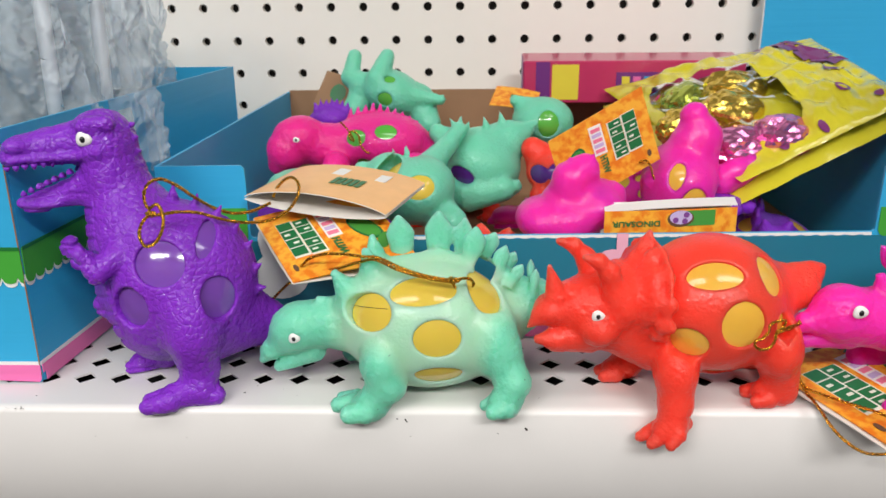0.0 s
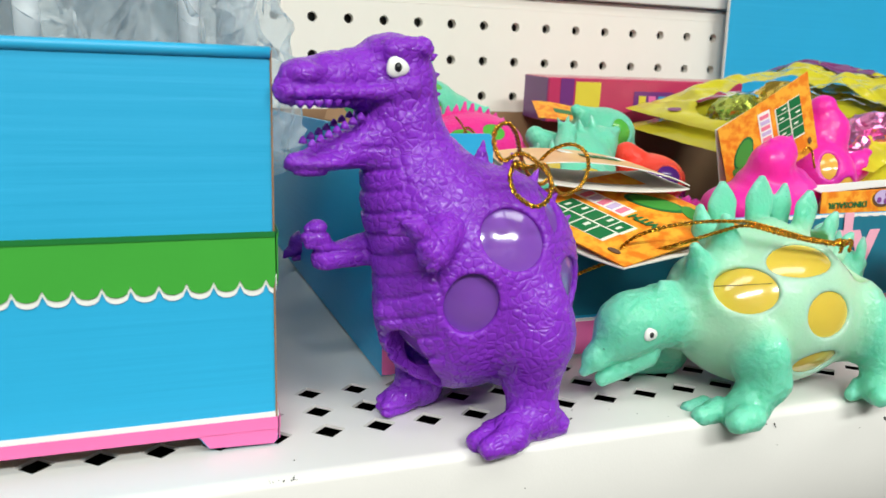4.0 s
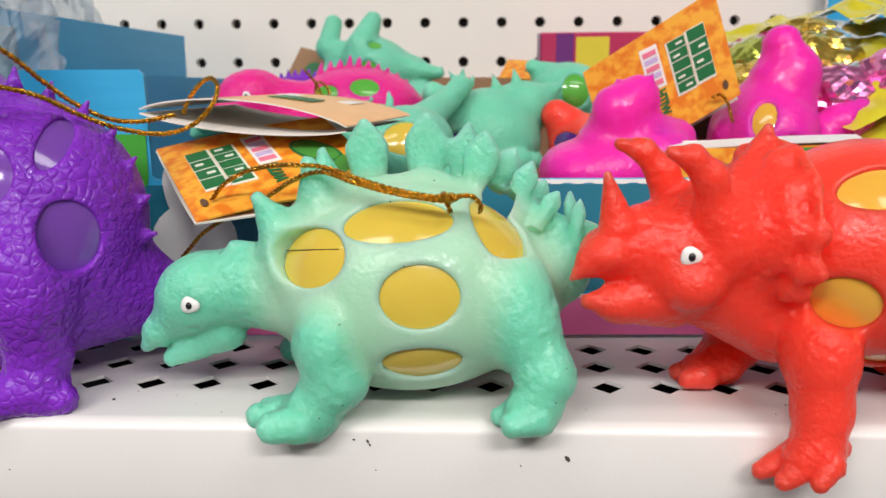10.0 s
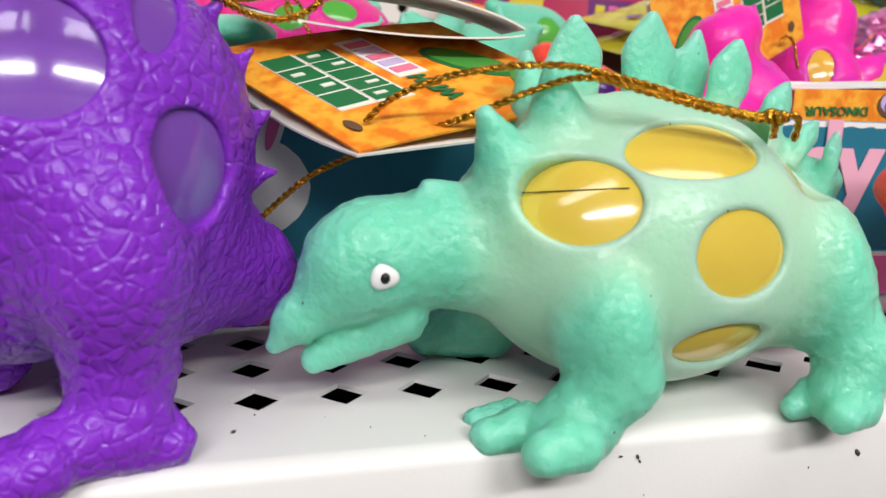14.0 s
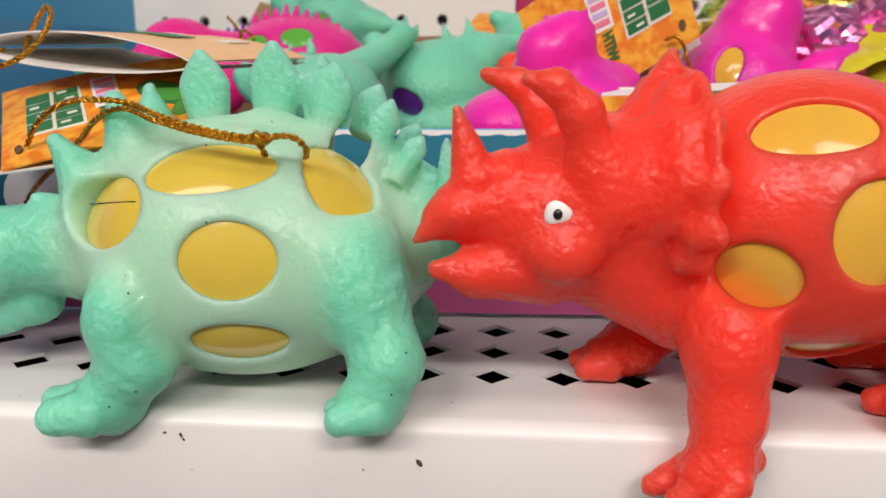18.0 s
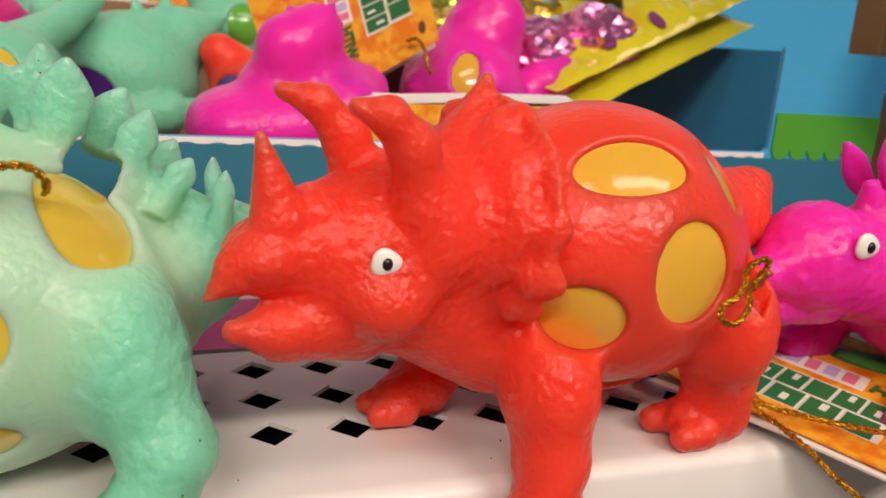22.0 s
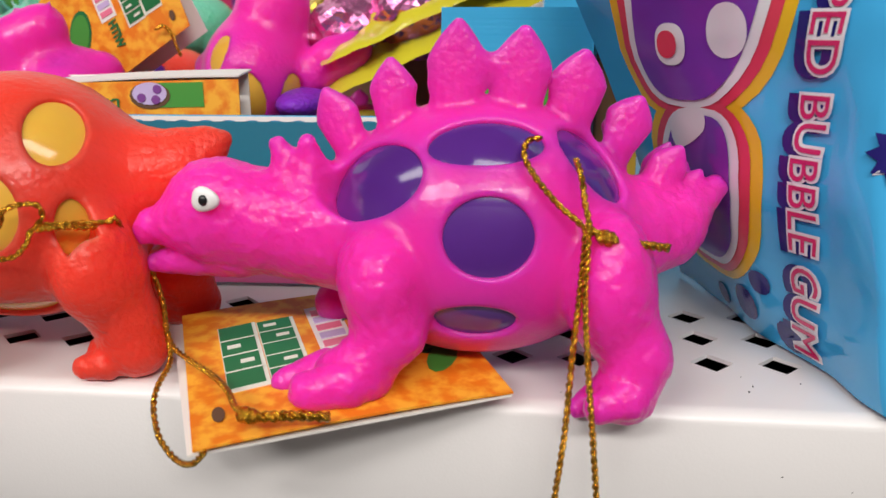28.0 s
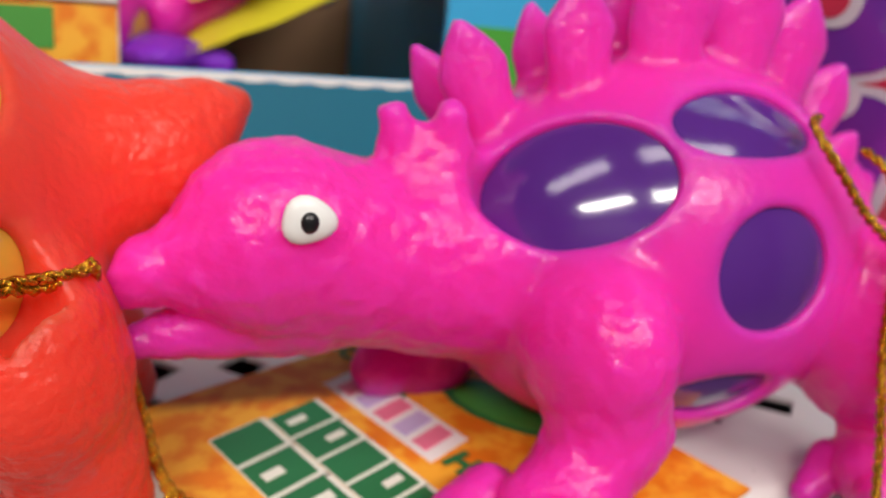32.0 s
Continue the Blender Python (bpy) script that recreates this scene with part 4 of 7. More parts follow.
REX_SHAPE.append(limb((-19.5, -17.0, 64.6), 2.5, (-24.6, -16.0, 63.5), 1.3, 1))
REX_SHAPE.append(limb((-24.0, 17.0, 52.0), 5.4, (-36.0, 14.4, 50.4), 3.9, 2))
REX_SHAPE.append(limb((-36.0, 14.4, 50.4), 3.7, (-38.6, 13.4, 58.8), 3.2, 2))
REX_SHAPE.append(limb((-38.8, 13.4, 59.4), 3.2, (-41.0, 13.0, 58.6), 2.6, 1.5))
REX_SHAPE.append(limb((-41.4, 12.6, 58.0), 2.2, (-41.2, 12.0, 55.4), 1.6, 1))
REX_SHAPE.append(lump((20.5, -14.0, 33.4), (11.8, 12.0, 16.5), 0, 6))
REX_SHAPE.append(limb((20.4, -14.5, 28.0), 10.4, (20.8, -13.0, 14.0), 7.8, 4))
REX_SHAPE.append(limb((20.8, -13.0, 14.0), 7.6, (20.6, -14.5, 6.6), 7.0, 3))
REX_SHAPE.append(limb((21.6, -16.0, 5.4), 6.6, (11.4, -19.6, 4.2), 5.4, 3))
REX_SHAPE.append(limb((11.0, -22.8, 3.6), 4.8, (2.4, -25.4, 2.2), 3.3, 0.6))
REX_SHAPE.append(limb((9.8, -16.8, 2.8), 4.6, (1.2, -19.4, 1.8), 3.3, 0.6))
REX_SHAPE.append(limb((14.0, -13.6, 3.0), 4.0, (7.6, -12.4, 1.8), 2.6, 0.6))
REX_SHAPE.append(limb((22.0, -16.0, 4.2), 5.4, (27.6, -17.0, 3.2), 4.0, 2))
REX_SHAPE.append(limb((-12.0, 2.0, 47.0), 14.0, (-20.6, -1.5, 37.0), 4.6, 4))
REX_SHAPE.append(limb((-44.0, -5.4, 104.8), 1.8, (-46.4, -5.4, 104.2), 1.6, 1.2))
REX_SHAPE.append(limb((-47.0, -7.0, 99.2), 1.5, (-24.0, 0.0, 99.6), 1.9, 1.2))
REX_SHAPE.append(limb((-24.0, 0.0, 99.4), 1.9, (-14.0, -1.6, 101.4), 2.2, 1.5))
REX_SHAPE.append(limb((-1.5, 22.0, 17.2), 11.8, (-4.4, 18.0, 8.2), 7.9, 3))
REX_SHAPE.append(limb((-4.9, 16.0, 7.0), 6.7, (-13.3, 11.0, 5.2), 4.9, 3))
REX_SHAPE.append(limb((-13.1, 10.5, 4.1), 3.8, (-17.8, 8.0, 3.2), 2.9, 1))
REX_SHAPE.append(limb((-13.7, 14.0, 4.2), 3.9, (-17.8, 13.0, 3.3), 3.0, 1))
REX_SHAPE.append(limb((24.4, 12.0, 28.0), 21.9, (40.3, 20.0, 20.5), 10.4, 3))
REX_SHAPE.append(limb((40.3, 20.0, 20.5), 10.4, (48.3, 30.0, 17.1), 3.2, 3))
REX_SHAPE.append(limb((-7.9, -2.0, 52.9), 11.0, (-4.4, -4.0, 40.5), 12.6, 4))
REX_SHAPE.append(spike((1.4, 8.0, 77.9), (1.4, 8.0, 86.4), 3.8))
REX_SHAPE.append(spike((9.9, 7.0, 77.1), (10.9, 7.0, 86.2), 3.6))
REX_SHAPE.append(spike((17.6, 7.0, 73.7), (20.5, 7.0, 82.3), 3.6))
REX_SHAPE.append(spike((25.3, 7.0, 69.2), (29.8, 7.0, 77.3), 3.6))
REX_SHAPE.append(spike((31.8, 7.0, 63.8), (36.7, 7.0, 70.8), 3.6))
REX_SHAPE.append(spike((36.0, 7.0, 56.6), (41.5, 7.0, 62.4), 3.5))
REX_SHAPE.append(spike((38.9, 7.0, 48.8), (44.8, 7.0, 52.4), 3.5))
REX_SHAPE.append(spike((39.5, 7.0, 40.7), (45.5, 7.0, 41.8), 3.4))
REX_SHAPE.append(spike((-4.6, 11.0, 110.3), (-3.2, 11.0, 111.1), 1.3))
REX_SHAPE.append(spike((-3.9, 11.0, 105.0), (-2.3, 11.0, 105.3), 1.3))
REX_SHAPE.append(spike((-3.6, 11.0, 99.5), (-2.0, 11.0, 99.6), 1.3))
REX_SHAPE.append(spike((-3.3, 11.0, 94.1), (-1.7, 11.0, 93.8), 1.3))
REX_SHAPE.append(opening((11.0, -18.1, 60.7), 9.8, 9.0, -20, (0.03, -0.92, 0.38)))
REX_SHAPE.append(opening((-1.9, -18.8, 42.4), 7.6, 9.0, -15, (-0.34, -0.94, -0.09)))
REX_SHAPE.append(opening((32.1, -13.3, 44.3), 7.7, 8.9, 10, (0.64, -0.77, -0.04)))
REX_SHAPE.append(opening((27.6, -6.9, 68.4), 3.5, 9.1, -35, (0.54, -0.56, 0.63)))
REX_SHAPE.append(opening((-12.5, -2.0, 22.0), 8.0, 12.5, 0, (-0.66, -0.34, -0.67)))
REX_SHAPE.append(eye_spot((-19.1, -1.7, 106.6), 3.1))
SPIKY_SHAPE = []
SPIKY_SHAPE.append(trunk((0.5, 0.0, 0.1), (13.2, 14.0, 7.8), 0))
SPIKY_SHAPE.append(limb((-10.6, 0.0, -2.5), 6.2, (-16.8, 0.0, -6.4), 3.9, 2))
SPIKY_SHAPE.append(spike((-9.8, -2.0, 5.1), (-10.6, -2.0, 12.0), 2.3))
SPIKY_SHAPE.append(spike((-6.3, -2.0, 6.1), (-6.6, -2.0, 13.2), 2.3))
SPIKY_SHAPE.append(spike((-2.7, -2.0, 6.8), (-2.7, -2.0, 14.0), 2.3))
SPIKY_SHAPE.append(spike((0.8, -2.0, 7.0), (1.2, -2.0, 14.2), 2.3))
SPIKY_SHAPE.append(spike((4.2, -2.0, 6.6), (5.0, -2.0, 13.8), 2.3))
SPIKY_SHAPE.append(spike((7.7, -2.0, 5.8), (8.8, -2.0, 12.8), 2.3))
SPIKY_SHAPE.append(spike((11.1, -2.0, 4.7), (12.6, -2.0, 11.5), 2.3))
SPIKY_AT = (-0.078, 0.262, 0.078)
BACKMINT_SHAPE = []
BACKMINT_SHAPE.append(trunk((0.2, 0.0, 0.5), (23.2, 22.0, 15.4), -25))
BACKMINT_SHAPE.append(limb((-20.2, 0.0, 5.2), 9.7, (-29.8, 5.0, 10.7), 6.5, 2))
BACKMINT_SHAPE.append(limb((-29.8, 5.0, 10.7), 6.5, (-27.2, 10.0, 24.9), 4.9, 2))
BACKMINT_SHAPE.append(limb((-8.4, -10.0, 11.2), 8.2, (-3.2, 0.0, 25.4), 5.1, 2))
BACKMINT_SHAPE.append(limb((17.0, 0.0, -5.8), 12.8, (25.7, -10.0, -19.6), 8.2, 3))
BACKMINT_SHAPE.append(limb((14.4, -10.0, -1.1), 6.9, (33.8, -10.0, -3.5), 3.4, 1.5))
BACKMINT_SHAPE.append(spike((33.8, -10.0, -3.5), (36.2, -10.0, 0.5), 1.6))
BACKMINT_SHAPE.append(limb((-21.8, 0.0, -2.7), 9.7, (-30.1, -10.0, -15.3), 7.0, 3))
BACKMINT_SHAPE.append(opening((-4.0, -21.0, -2.1), 5.0, 4.5, 0, (-0.25, -0.92, -0.28)))
BACKMINT_SHAPE.append(opening((-0.3, -15.8, 11.9), 3.7, 2.8, 0, (0.16, -0.60, 0.78)))
BACKMINT_AT = (-0.037, 0.280, 0.092)
PILEMAG_SHAPE = []
PILEMAG_SHAPE.append(trunk((0.1, -0.0, -0.4), (30.1, 24.0, 17.5), 0))
PILEMAG_SHAPE.append(lump((-46.0, -10.0, 4.0), (13.2, 15.5, 12.4), 0, 3))
PILEMAG_SHAPE.append(limb((-50.8, -12.0, 1.3), 13.7, (-54.7, -15.0, -3.6), 12.3, 3))
PILEMAG_SHAPE.append(limb((-55.2, -13.0, -4.7), 11.7, (-60.9, -15.0, -12.7), 5.9, 3))
PILEMAG_SHAPE.append(limb((-47.8, -10.0, 0.9), 12.4, (-21.1, -5.0, -4.3), 14.6, 3))
PILEMAG_SHAPE.append(lump((-23.7, -25.0, -13.4), (8.8, 10.0, 10.1), 0, 3))
PILEMAG_SHAPE.append(lump((23.6, -25.0, -13.6), (9.4, 10.0, 10.1), 0, 3))
PILEMAG_SHAPE.append(spike((-17.5, -0.0, 13.2), (-16.5, -0.0, 20.8), 2.1))
PILEMAG_SHAPE.append(spike((-12.9, -0.0, 14.7), (-11.9, -0.0, 22.2), 2.1))
PILEMAG_SHAPE.append(spike((-8.3, -0.0, 15.8), (-7.3, -0.0, 23.2), 2.1))
PILEMAG_SHAPE.append(spike((-3.8, -0.0, 16.2), (-2.8, -0.0, 23.6), 2.1))
PILEMAG_SHAPE.append(spike((0.7, -0.0, 16.0), (1.7, -0.0, 23.3), 2.1))
PILEMAG_SHAPE.append(spike((5.2, -0.0, 15.1), (6.1, -0.0, 22.3), 2.1))
PILEMAG_SHAPE.append(spike((9.7, -0.0, 13.4), (10.6, -0.0, 20.6), 2.1))
PILEMAG_SHAPE.append(spike((14.1, -0.0, 11.1), (15.0, -0.0, 18.3), 2.1))
PILEMAG_SHAPE.append(spike((18.6, -0.0, 8.3), (19.5, -0.0, 15.4), 2.1))
PILEMAG_SHAPE.append(spike((23.1, -0.0, 5.1), (23.9, -0.0, 12.1), 2.1))
PILEMAG_SHAPE.append(limb((23.5, 5.0, -9.3), 14.2, (33.5, 15.0, -29.8), 6.6, 3))
PILEMAG_SHAPE.append(opening((-12.3, -20.6, 5.0), 6.2, 4.8, 0, (-0.32, -0.85, 0.42)))
PILEMAG_SHAPE.append(opening((6.3, -20.0, 8.6), 6.4, 4.7, 0, (0.15, -0.76, 0.64)))
PILEMAG_SHAPE.append(opening((-5.9, -13.0, -14.7), 6.5, 8.8, 0, (-0.13, -0.43, -0.89)))
PILEMAG_SHAPE.append(eye_spot((-46.4, -25.4, 4.4), 2.0))
PILEMAG_AT = (-0.039, 0.205, 0.073)
MINTA_SHAPE = []
MINTA_SHAPE.append(trunk((-0.2, 0.0, -0.1), (22.6, 24.0, 18.2), 20))
MINTA_SHAPE.append(limb((4.1, 10.0, 8.2), 9.0, (16.9, 33.0, 18.9), 5.6, 3))
MINTA_SHAPE.append(limb((16.9, 33.0, 18.9), 5.6, (23.4, 43.0, 25.8), 5.2, 2))
MINTA_SHAPE.append(lump((-14.5, 5.0, 9.4), (12.6, 14.0, 10.7), 0, 3))
MINTA_SHAPE.append(limb((-22.6, 5.0, 4.6), 7.0, (-30.3, 5.0, 11.0), 4.4, 2))
MINTA_SHAPE.append(spike((-11.1, 5.0, 18.0), (-12.9, 5.0, 23.0), 1.9))
MINTA_SHAPE.append(spike((-4.8, 5.0, 19.8), (-5.3, 5.0, 24.9), 1.9))
MINTA_SHAPE.append(spike((21.1, 45.0, 27.9), (17.7, 45.0, 33.6), 2.0))
MINTA_SHAPE.append(spike((24.4, 45.0, 28.8), (24.5, 45.0, 34.9), 2.0))
MINTA_SHAPE.append(spike((27.8, 45.0, 26.8), (30.2, 45.0, 32.2), 2.0))
MINTA_SHAPE.append(limb((-14.6, 5.0, 7.8), 11.3, (-25.7, 5.0, 7.8), 6.9, 3))
MINTA_SHAPE.append(limb((10.8, -5.0, -9.2), 11.2, (20.4, -15.0, -14.4), 8.6, 3))
MINTA_SHAPE.append(opening((3.4, -21.7, 7.6), 8.1, 6.4, 10, (0.11, -0.86, 0.49)))
MINTA_SHAPE.append(opening((-13.6, -3.5, 12.8), 11.2, 6.8, -20, (-0.61, -0.11, 0.79)))
MINTA_AT = (-0.013, 0.145, 0.055)
MINTB_SHAPE = []
MINTB_SHAPE.append(trunk((0.5, -0.0, 0.4), (25.4, 25.0, 21.8), -15))
MINTB_SHAPE.append(limb((2.0, -0.0, 6.5), 17.0, (17.8, 4.5, 14.0), 12.6, 3))
MINTB_SHAPE.append(limb((17.8, 4.5, 14.0), 12.2, (34.0, 10.0, 23.3), 2.6, 3))
MINTB_SHAPE.append(limb((-6.5, -15.0, -14.0), 12.4, (13.9, -20.0, -11.0), 7.5, 3))
MINTB_SHAPE.append(limb((13.9, -20.0, -11.0), 6.8, (21.4, -20.0, -9.3), 4.1, 1.5))
MINTB_SHAPE.append(spike((19.0, -20.0, -8.6), (23.3, -20.0, -5.2), 1.7))
MINTB_SHAPE.append(spike((20.0, -20.0, -11.1), (24.8, -20.0, -10.0), 1.7))
MINTB_SHAPE.append(limb((-16.9, -5.0, 13.8), 10.4, (-25.5, -5.0, 20.8), 5.5, 3))
MINTB_SHAPE.append(spike((4.5, -2.0, 22.6), (2.4, -2.0, 30.2), 2.8))
MINTB_SHAPE.append(spike((13.6, 2.0, 26.7), (12.2, 2.0, 33.0), 2.4))
MINTB_SHAPE.append(spike((-25.5, -5.0, 21.9), (-29.2, -5.0, 24.6), 1.7))
MINTB_SHAPE.append(opening((-11.6, -21.5, -2.6), 8.0, 5.0, -20, (-0.49, -0.85, -0.19)))
MINTB_SHAPE.append(opening((-3.7, -7.3, -21.3), 10.3, 8.3, 0, (-0.20, -0.24, -0.95)))
MINTB_AT = (0.023, 0.205, 0.057)
MINTC_SHAPE = []
MINTC_SHAPE.append(trunk((-0.0, 0.0, -0.4), (20.2, 22.0, 15.7), 0))
MINTC_SHAPE.append(limb((-11.4, 0.0, 8.6), 7.4, (-18.2, 0.0, 13.1), 3.7, 3))
MINTC_SHAPE.append(limb((8.9, -5.0, -3.7), 8.2, (16.0, -10.0, -12.2), 5.2, 3))
MINTC_SHAPE.append(opening((2.3, -21.8, 0.9), 6.5, 8.1, 0, (0.13, -0.99, 0.11)))
MINTC_AT = (0.065, 0.245, 0.078)
REDTOY_SHAPE = []
REDTOY_SHAPE.append(trunk((-0.3, -0.0, -0.3), (19.0, 25.0, 14.8), 0))
REDTOY_SHAPE.append(limb((-11.1, -0.0, 9.9), 8.9, (-15.6, -0.0, 13.8), 7.1, 3))
REDTOY_SHAPE.append(limb((-15.4, -0.0, 12.5), 5.8, (-16.2, -0.0, 5.8), 3.2, 3))
REDTOY_SHAPE.append(lump((-11.3, -15.0, -12.6), (6.7, 10.0, 7.7), 0, 3))
REDTOY_SHAPE.append(limb((16.2, 10.0, -2.7), 10.8, (29.2, 15.0, -8.6), 5.5, 3))
REDTOY_SHAPE.append(opening((-14.4, -16.4, 1.6), 8.3, 5.2, 0, (-0.82, -0.55, 0.18)))
REDTOY_SHAPE.append(opening((-1.1, -23.5, 4.6), 7.0, 5.7, 0, (-0.05, -0.86, 0.52)))
REDTOY_AT = (0.071, 0.200, 0.054)
MAGFRONT_SHAPE = []
MAGFRONT_SHAPE.append(trunk((-0.2, -0.0, 0.4), (20.8, 20.5, 13.9), 10))
MAGFRONT_SHAPE.append(limb((8.6, -3.0, 25.4), 7.6, (2.4, -5.0, 21.0), 9.6, 2))
MAGFRONT_SHAPE.append(limb((9.4, -3.0, 27.6), 5.6, (11.6, -3.0, 20.4), 5.2, 1.5))
MAGFRONT_SHAPE.append(spike((12.0, -5.0, 30.3), (13.0, -5.0, 34.4), 1.7))
MAGFRONT_SHAPE.append(spike((3.5, -5.0, 29.4), (0.7, -5.0, 32.2), 1.7))
MAGFRONT_SHAPE.append(spike((13.6, -5.0, 26.6), (15.6, -5.0, 28.9), 1.3))
MAGFRONT_SHAPE.append(spike((13.4, -5.0, 23.8), (15.9, -5.0, 24.4), 1.1))
MAGFRONT_SHAPE.append(limb((5.2, -5.0, 23.7), 7.3, (2.1, -2.0, 11.0), 12.9, 3))
MAGFRONT_SHAPE.append(lump((14.2, -0.0, 6.0), (15.7, 18.0, 12.2), 0, 3))
MAGFRONT_SHAPE.append(limb((7.7, -2.0, 11.0), 11.3, (23.1, 3.0, 10.8), 7.9, 3))
MAGFRONT_SHAPE.append(lump((-12.2, -0.0, 0.6), (11.9, 18.0, 10.0), 0, 3))
MAGFRONT_SHAPE.append(lump((20.4, -5.0, 5.8), (5.8, 12.0, 5.8), 0, 3))
MAGFRONT_SHAPE.append(opening((18.4, -4.3, 13.3), 7.7, 3.8, -10, (0.56, -0.08, 0.83)))
MAGFRONT_AT = (0.064, 0.1025, 0.051)
BIGMAG_SHAPE = []
BIGMAG_SHAPE.append(trunk((-0.4, 0.0, 0.5), (19.9, 28.0, 22.0), 0))
BIGMAG_SHAPE.append(limb((-2.6, -2.0, -3.6), 18.5, (4.3, -2.0, 20.7), 12.3, 3))
BIGMAG_SHAPE.append(limb((5.0, -2.0, 14.8), 13.6, (7.6, -2.0, 24.6), 11.9, 3))
BIGMAG_SHAPE.append(limb((7.6, -2.0, 24.6), 10.2, (4.1, -2.0, 36.3), 7.3, 3))
BIGMAG_SHAPE.append(limb((17.4, -4.0, -1.3), 8.3, (28.2, -4.0, 5.9), 7.4, 3))
BIGMAG_SHAPE.append(limb((28.2, -4.0, 5.9), 7.4, (35.2, -2.0, 9.2), 7.0, 3))
BIGMAG_SHAPE.append(limb((-12.6, -4.0, -1.4), 7.1, (-17.6, -7.0, 2.8), 5.0, 3))
BIGMAG_SHAPE.append(opening((1.2, -25.4, -8.7), 7.0, 10.6, 0, (0.11, -0.86, -0.50)))
BIGMAG_SHAPE.append(opening((-8.3, -23.3, 8.9), 4.0, 6.9, 0, (-0.50, -0.74, 0.44)))
BIGMAG_SHAPE.append(opening((15.8, -14.2, -5.6), 5.1, 6.3, 0, (0.88, -0.39, -0.27)))
BIGMAG_AT = (0.131, 0.142, 0.060)
VIOLETTOY_SHAPE = []
VIOLETTOY_SHAPE.append(trunk((0.3, 0.0, 0.0), (9.4, 20.0, 5.3), 0))
VIOLETTOY_SHAPE.append(limb((-5.7, 0.0, -2.1), 4.9, (-18.5, 10.0, -1.2), 4.7, 3))
VIOLETTOY_SHAPE.append(limb((6.5, 0.0, -0.9), 4.5, (14.7, 0.0, -1.8), 3.7, 3))
VIOLETTOY_AT = (0.150, 0.130, 0.051)
MINTD_SHAPE = []
MINTD_SHAPE.append(trunk((0.4, -0.0, -0.1), (11.9, 20.0, 4.9), 0))
MINTD_SHAPE.append(limb((-8.4, -0.0, -1.9), 3.7, (-12.7, -0.0, -3.9), 2.5, 3))
MINTD_AT = (-0.074, 0.115, 0.068)
TEETH = [
    ((-47.1, -9.5, 97.2), (-47.2, -9.5, 95.3)),
    ((-44.4, -7.9, 97.3), (-44.5, -7.9, 95.1)),
    ((-41.7, -6.2, 97.4), (-41.8, -6.2, 95.5)),
    ((-38.9, -4.6, 97.6), (-39.0, -4.6, 95.3)),
    ((-36.0, -2.9, 97.7), (-36.1, -2.9, 95.7)),
    ((-33.2, -1.2, 97.8), (-33.3, -1.2, 95.5)),
    ((-30.3, 0.4, 97.9), (-30.3, 0.4, 95.9)),
    ((-43.7, -7.0, 85.2), (-43.6, -7.0, 87.3)),
    ((-41.2, -5.6, 86.3), (-41.1, -5.6, 88.4)),
    ((-38.7, -4.2, 87.4), (-38.6, -4.2, 89.6)),
    ((-36.2, -2.8, 88.6), (-36.1, -2.8, 90.7)),
    ((-33.7, -1.3, 89.7), (-33.6, -1.3, 91.9)),
    ((-31.1, 0.1, 90.9), (-31.0, 0.1, 93.0)),
    ((-28.5, 1.5, 92.1), (-28.4, 1.5, 94.2)),
]

# ---- the four toys in front ----
def chest_plates(q):
    """How far each point lies on the tyrannosaur's smooth plated chest, and its height along the plates."""
    z = q[:, 2]
    mid = np.interp(z, (20, 50, 67, 90), (5, 3, -7, -13))
    wide = np.interp(z, (20, 50, 67, 90), (22, 27, 18, 12))
    rel = (mid - q[:, 0]) / wide
    on = np.clip((rel - 0.52) / 0.1, 0, 1) * np.clip((86 - z) / 4, 0, 1)
    return rel, on, z - 0.010 * (q[:, 1] - 8) ** 2


def chest_grooves(q):
    rel, on, h = chest_plates(q)
    gap = np.abs((h / 6.2) % 1 - 0.5) * 6.2
    return 0.95 * np.exp(-(gap / 0.75) ** 2) * on + 0.5 * np.exp(-((rel - 0.52) / 0.03) ** 2) * np.clip((86 - q[:, 2]) / 4, 0, 1)


STEG_MESH = toy_meshes("stegosaur", STEG_SHAPE, 0.55, 0.24, 480.0, 3, 0.08, 0.22, 2.2)
TRI_MESH = toy_meshes("triceratops", TRI_SHAPE, 0.55, 0.14, 620.0, 5, 0.4, 0.24, 1.8)
MAG_MESH = toy_meshes("stegosaur_two", MAG_SHAPE, 0.55, 0.25, 480.0, 7, 0.08, 0.22, 2.2)
REX_MESH = toy_meshes("tyrannosaur", REX_SHAPE, 0.55, 0.12, 420.0, 9, 0.85, 0.6, 2.9, chest_grooves, lambda q: chest_plates(q)[1])
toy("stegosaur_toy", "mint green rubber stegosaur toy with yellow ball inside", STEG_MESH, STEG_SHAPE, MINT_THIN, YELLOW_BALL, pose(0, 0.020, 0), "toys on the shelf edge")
toy("triceratops_toy", "coral red rubber triceratops toy with amber ball inside", TRI_MESH, TRI_SHAPE, RED, AMBER_BALL, pose(0.105, 0.018, 0), "toys on the shelf edge")
toy("stegosaur_toy", "magenta rubber stegosaur toy with violet ball inside", MAG_MESH, MAG_SHAPE, MAGENTA, VIOLET_BALL, pose(0.205, 0.018, 0), "toys on the shelf edge")
rex = toy("tyrannosaur_toy", "purple rubber tyrannosaur toy with lilac ball inside", REX_MESH, REX_SHAPE, PURPLE, LILAC_BALL, pose(-0.115, 0.022, 0), "toys on the shelf edge")
DEEP_MESH = toy_meshes("deep_toy", STEG_SHAPE, 1.5, 0.15, 300.0, 3)
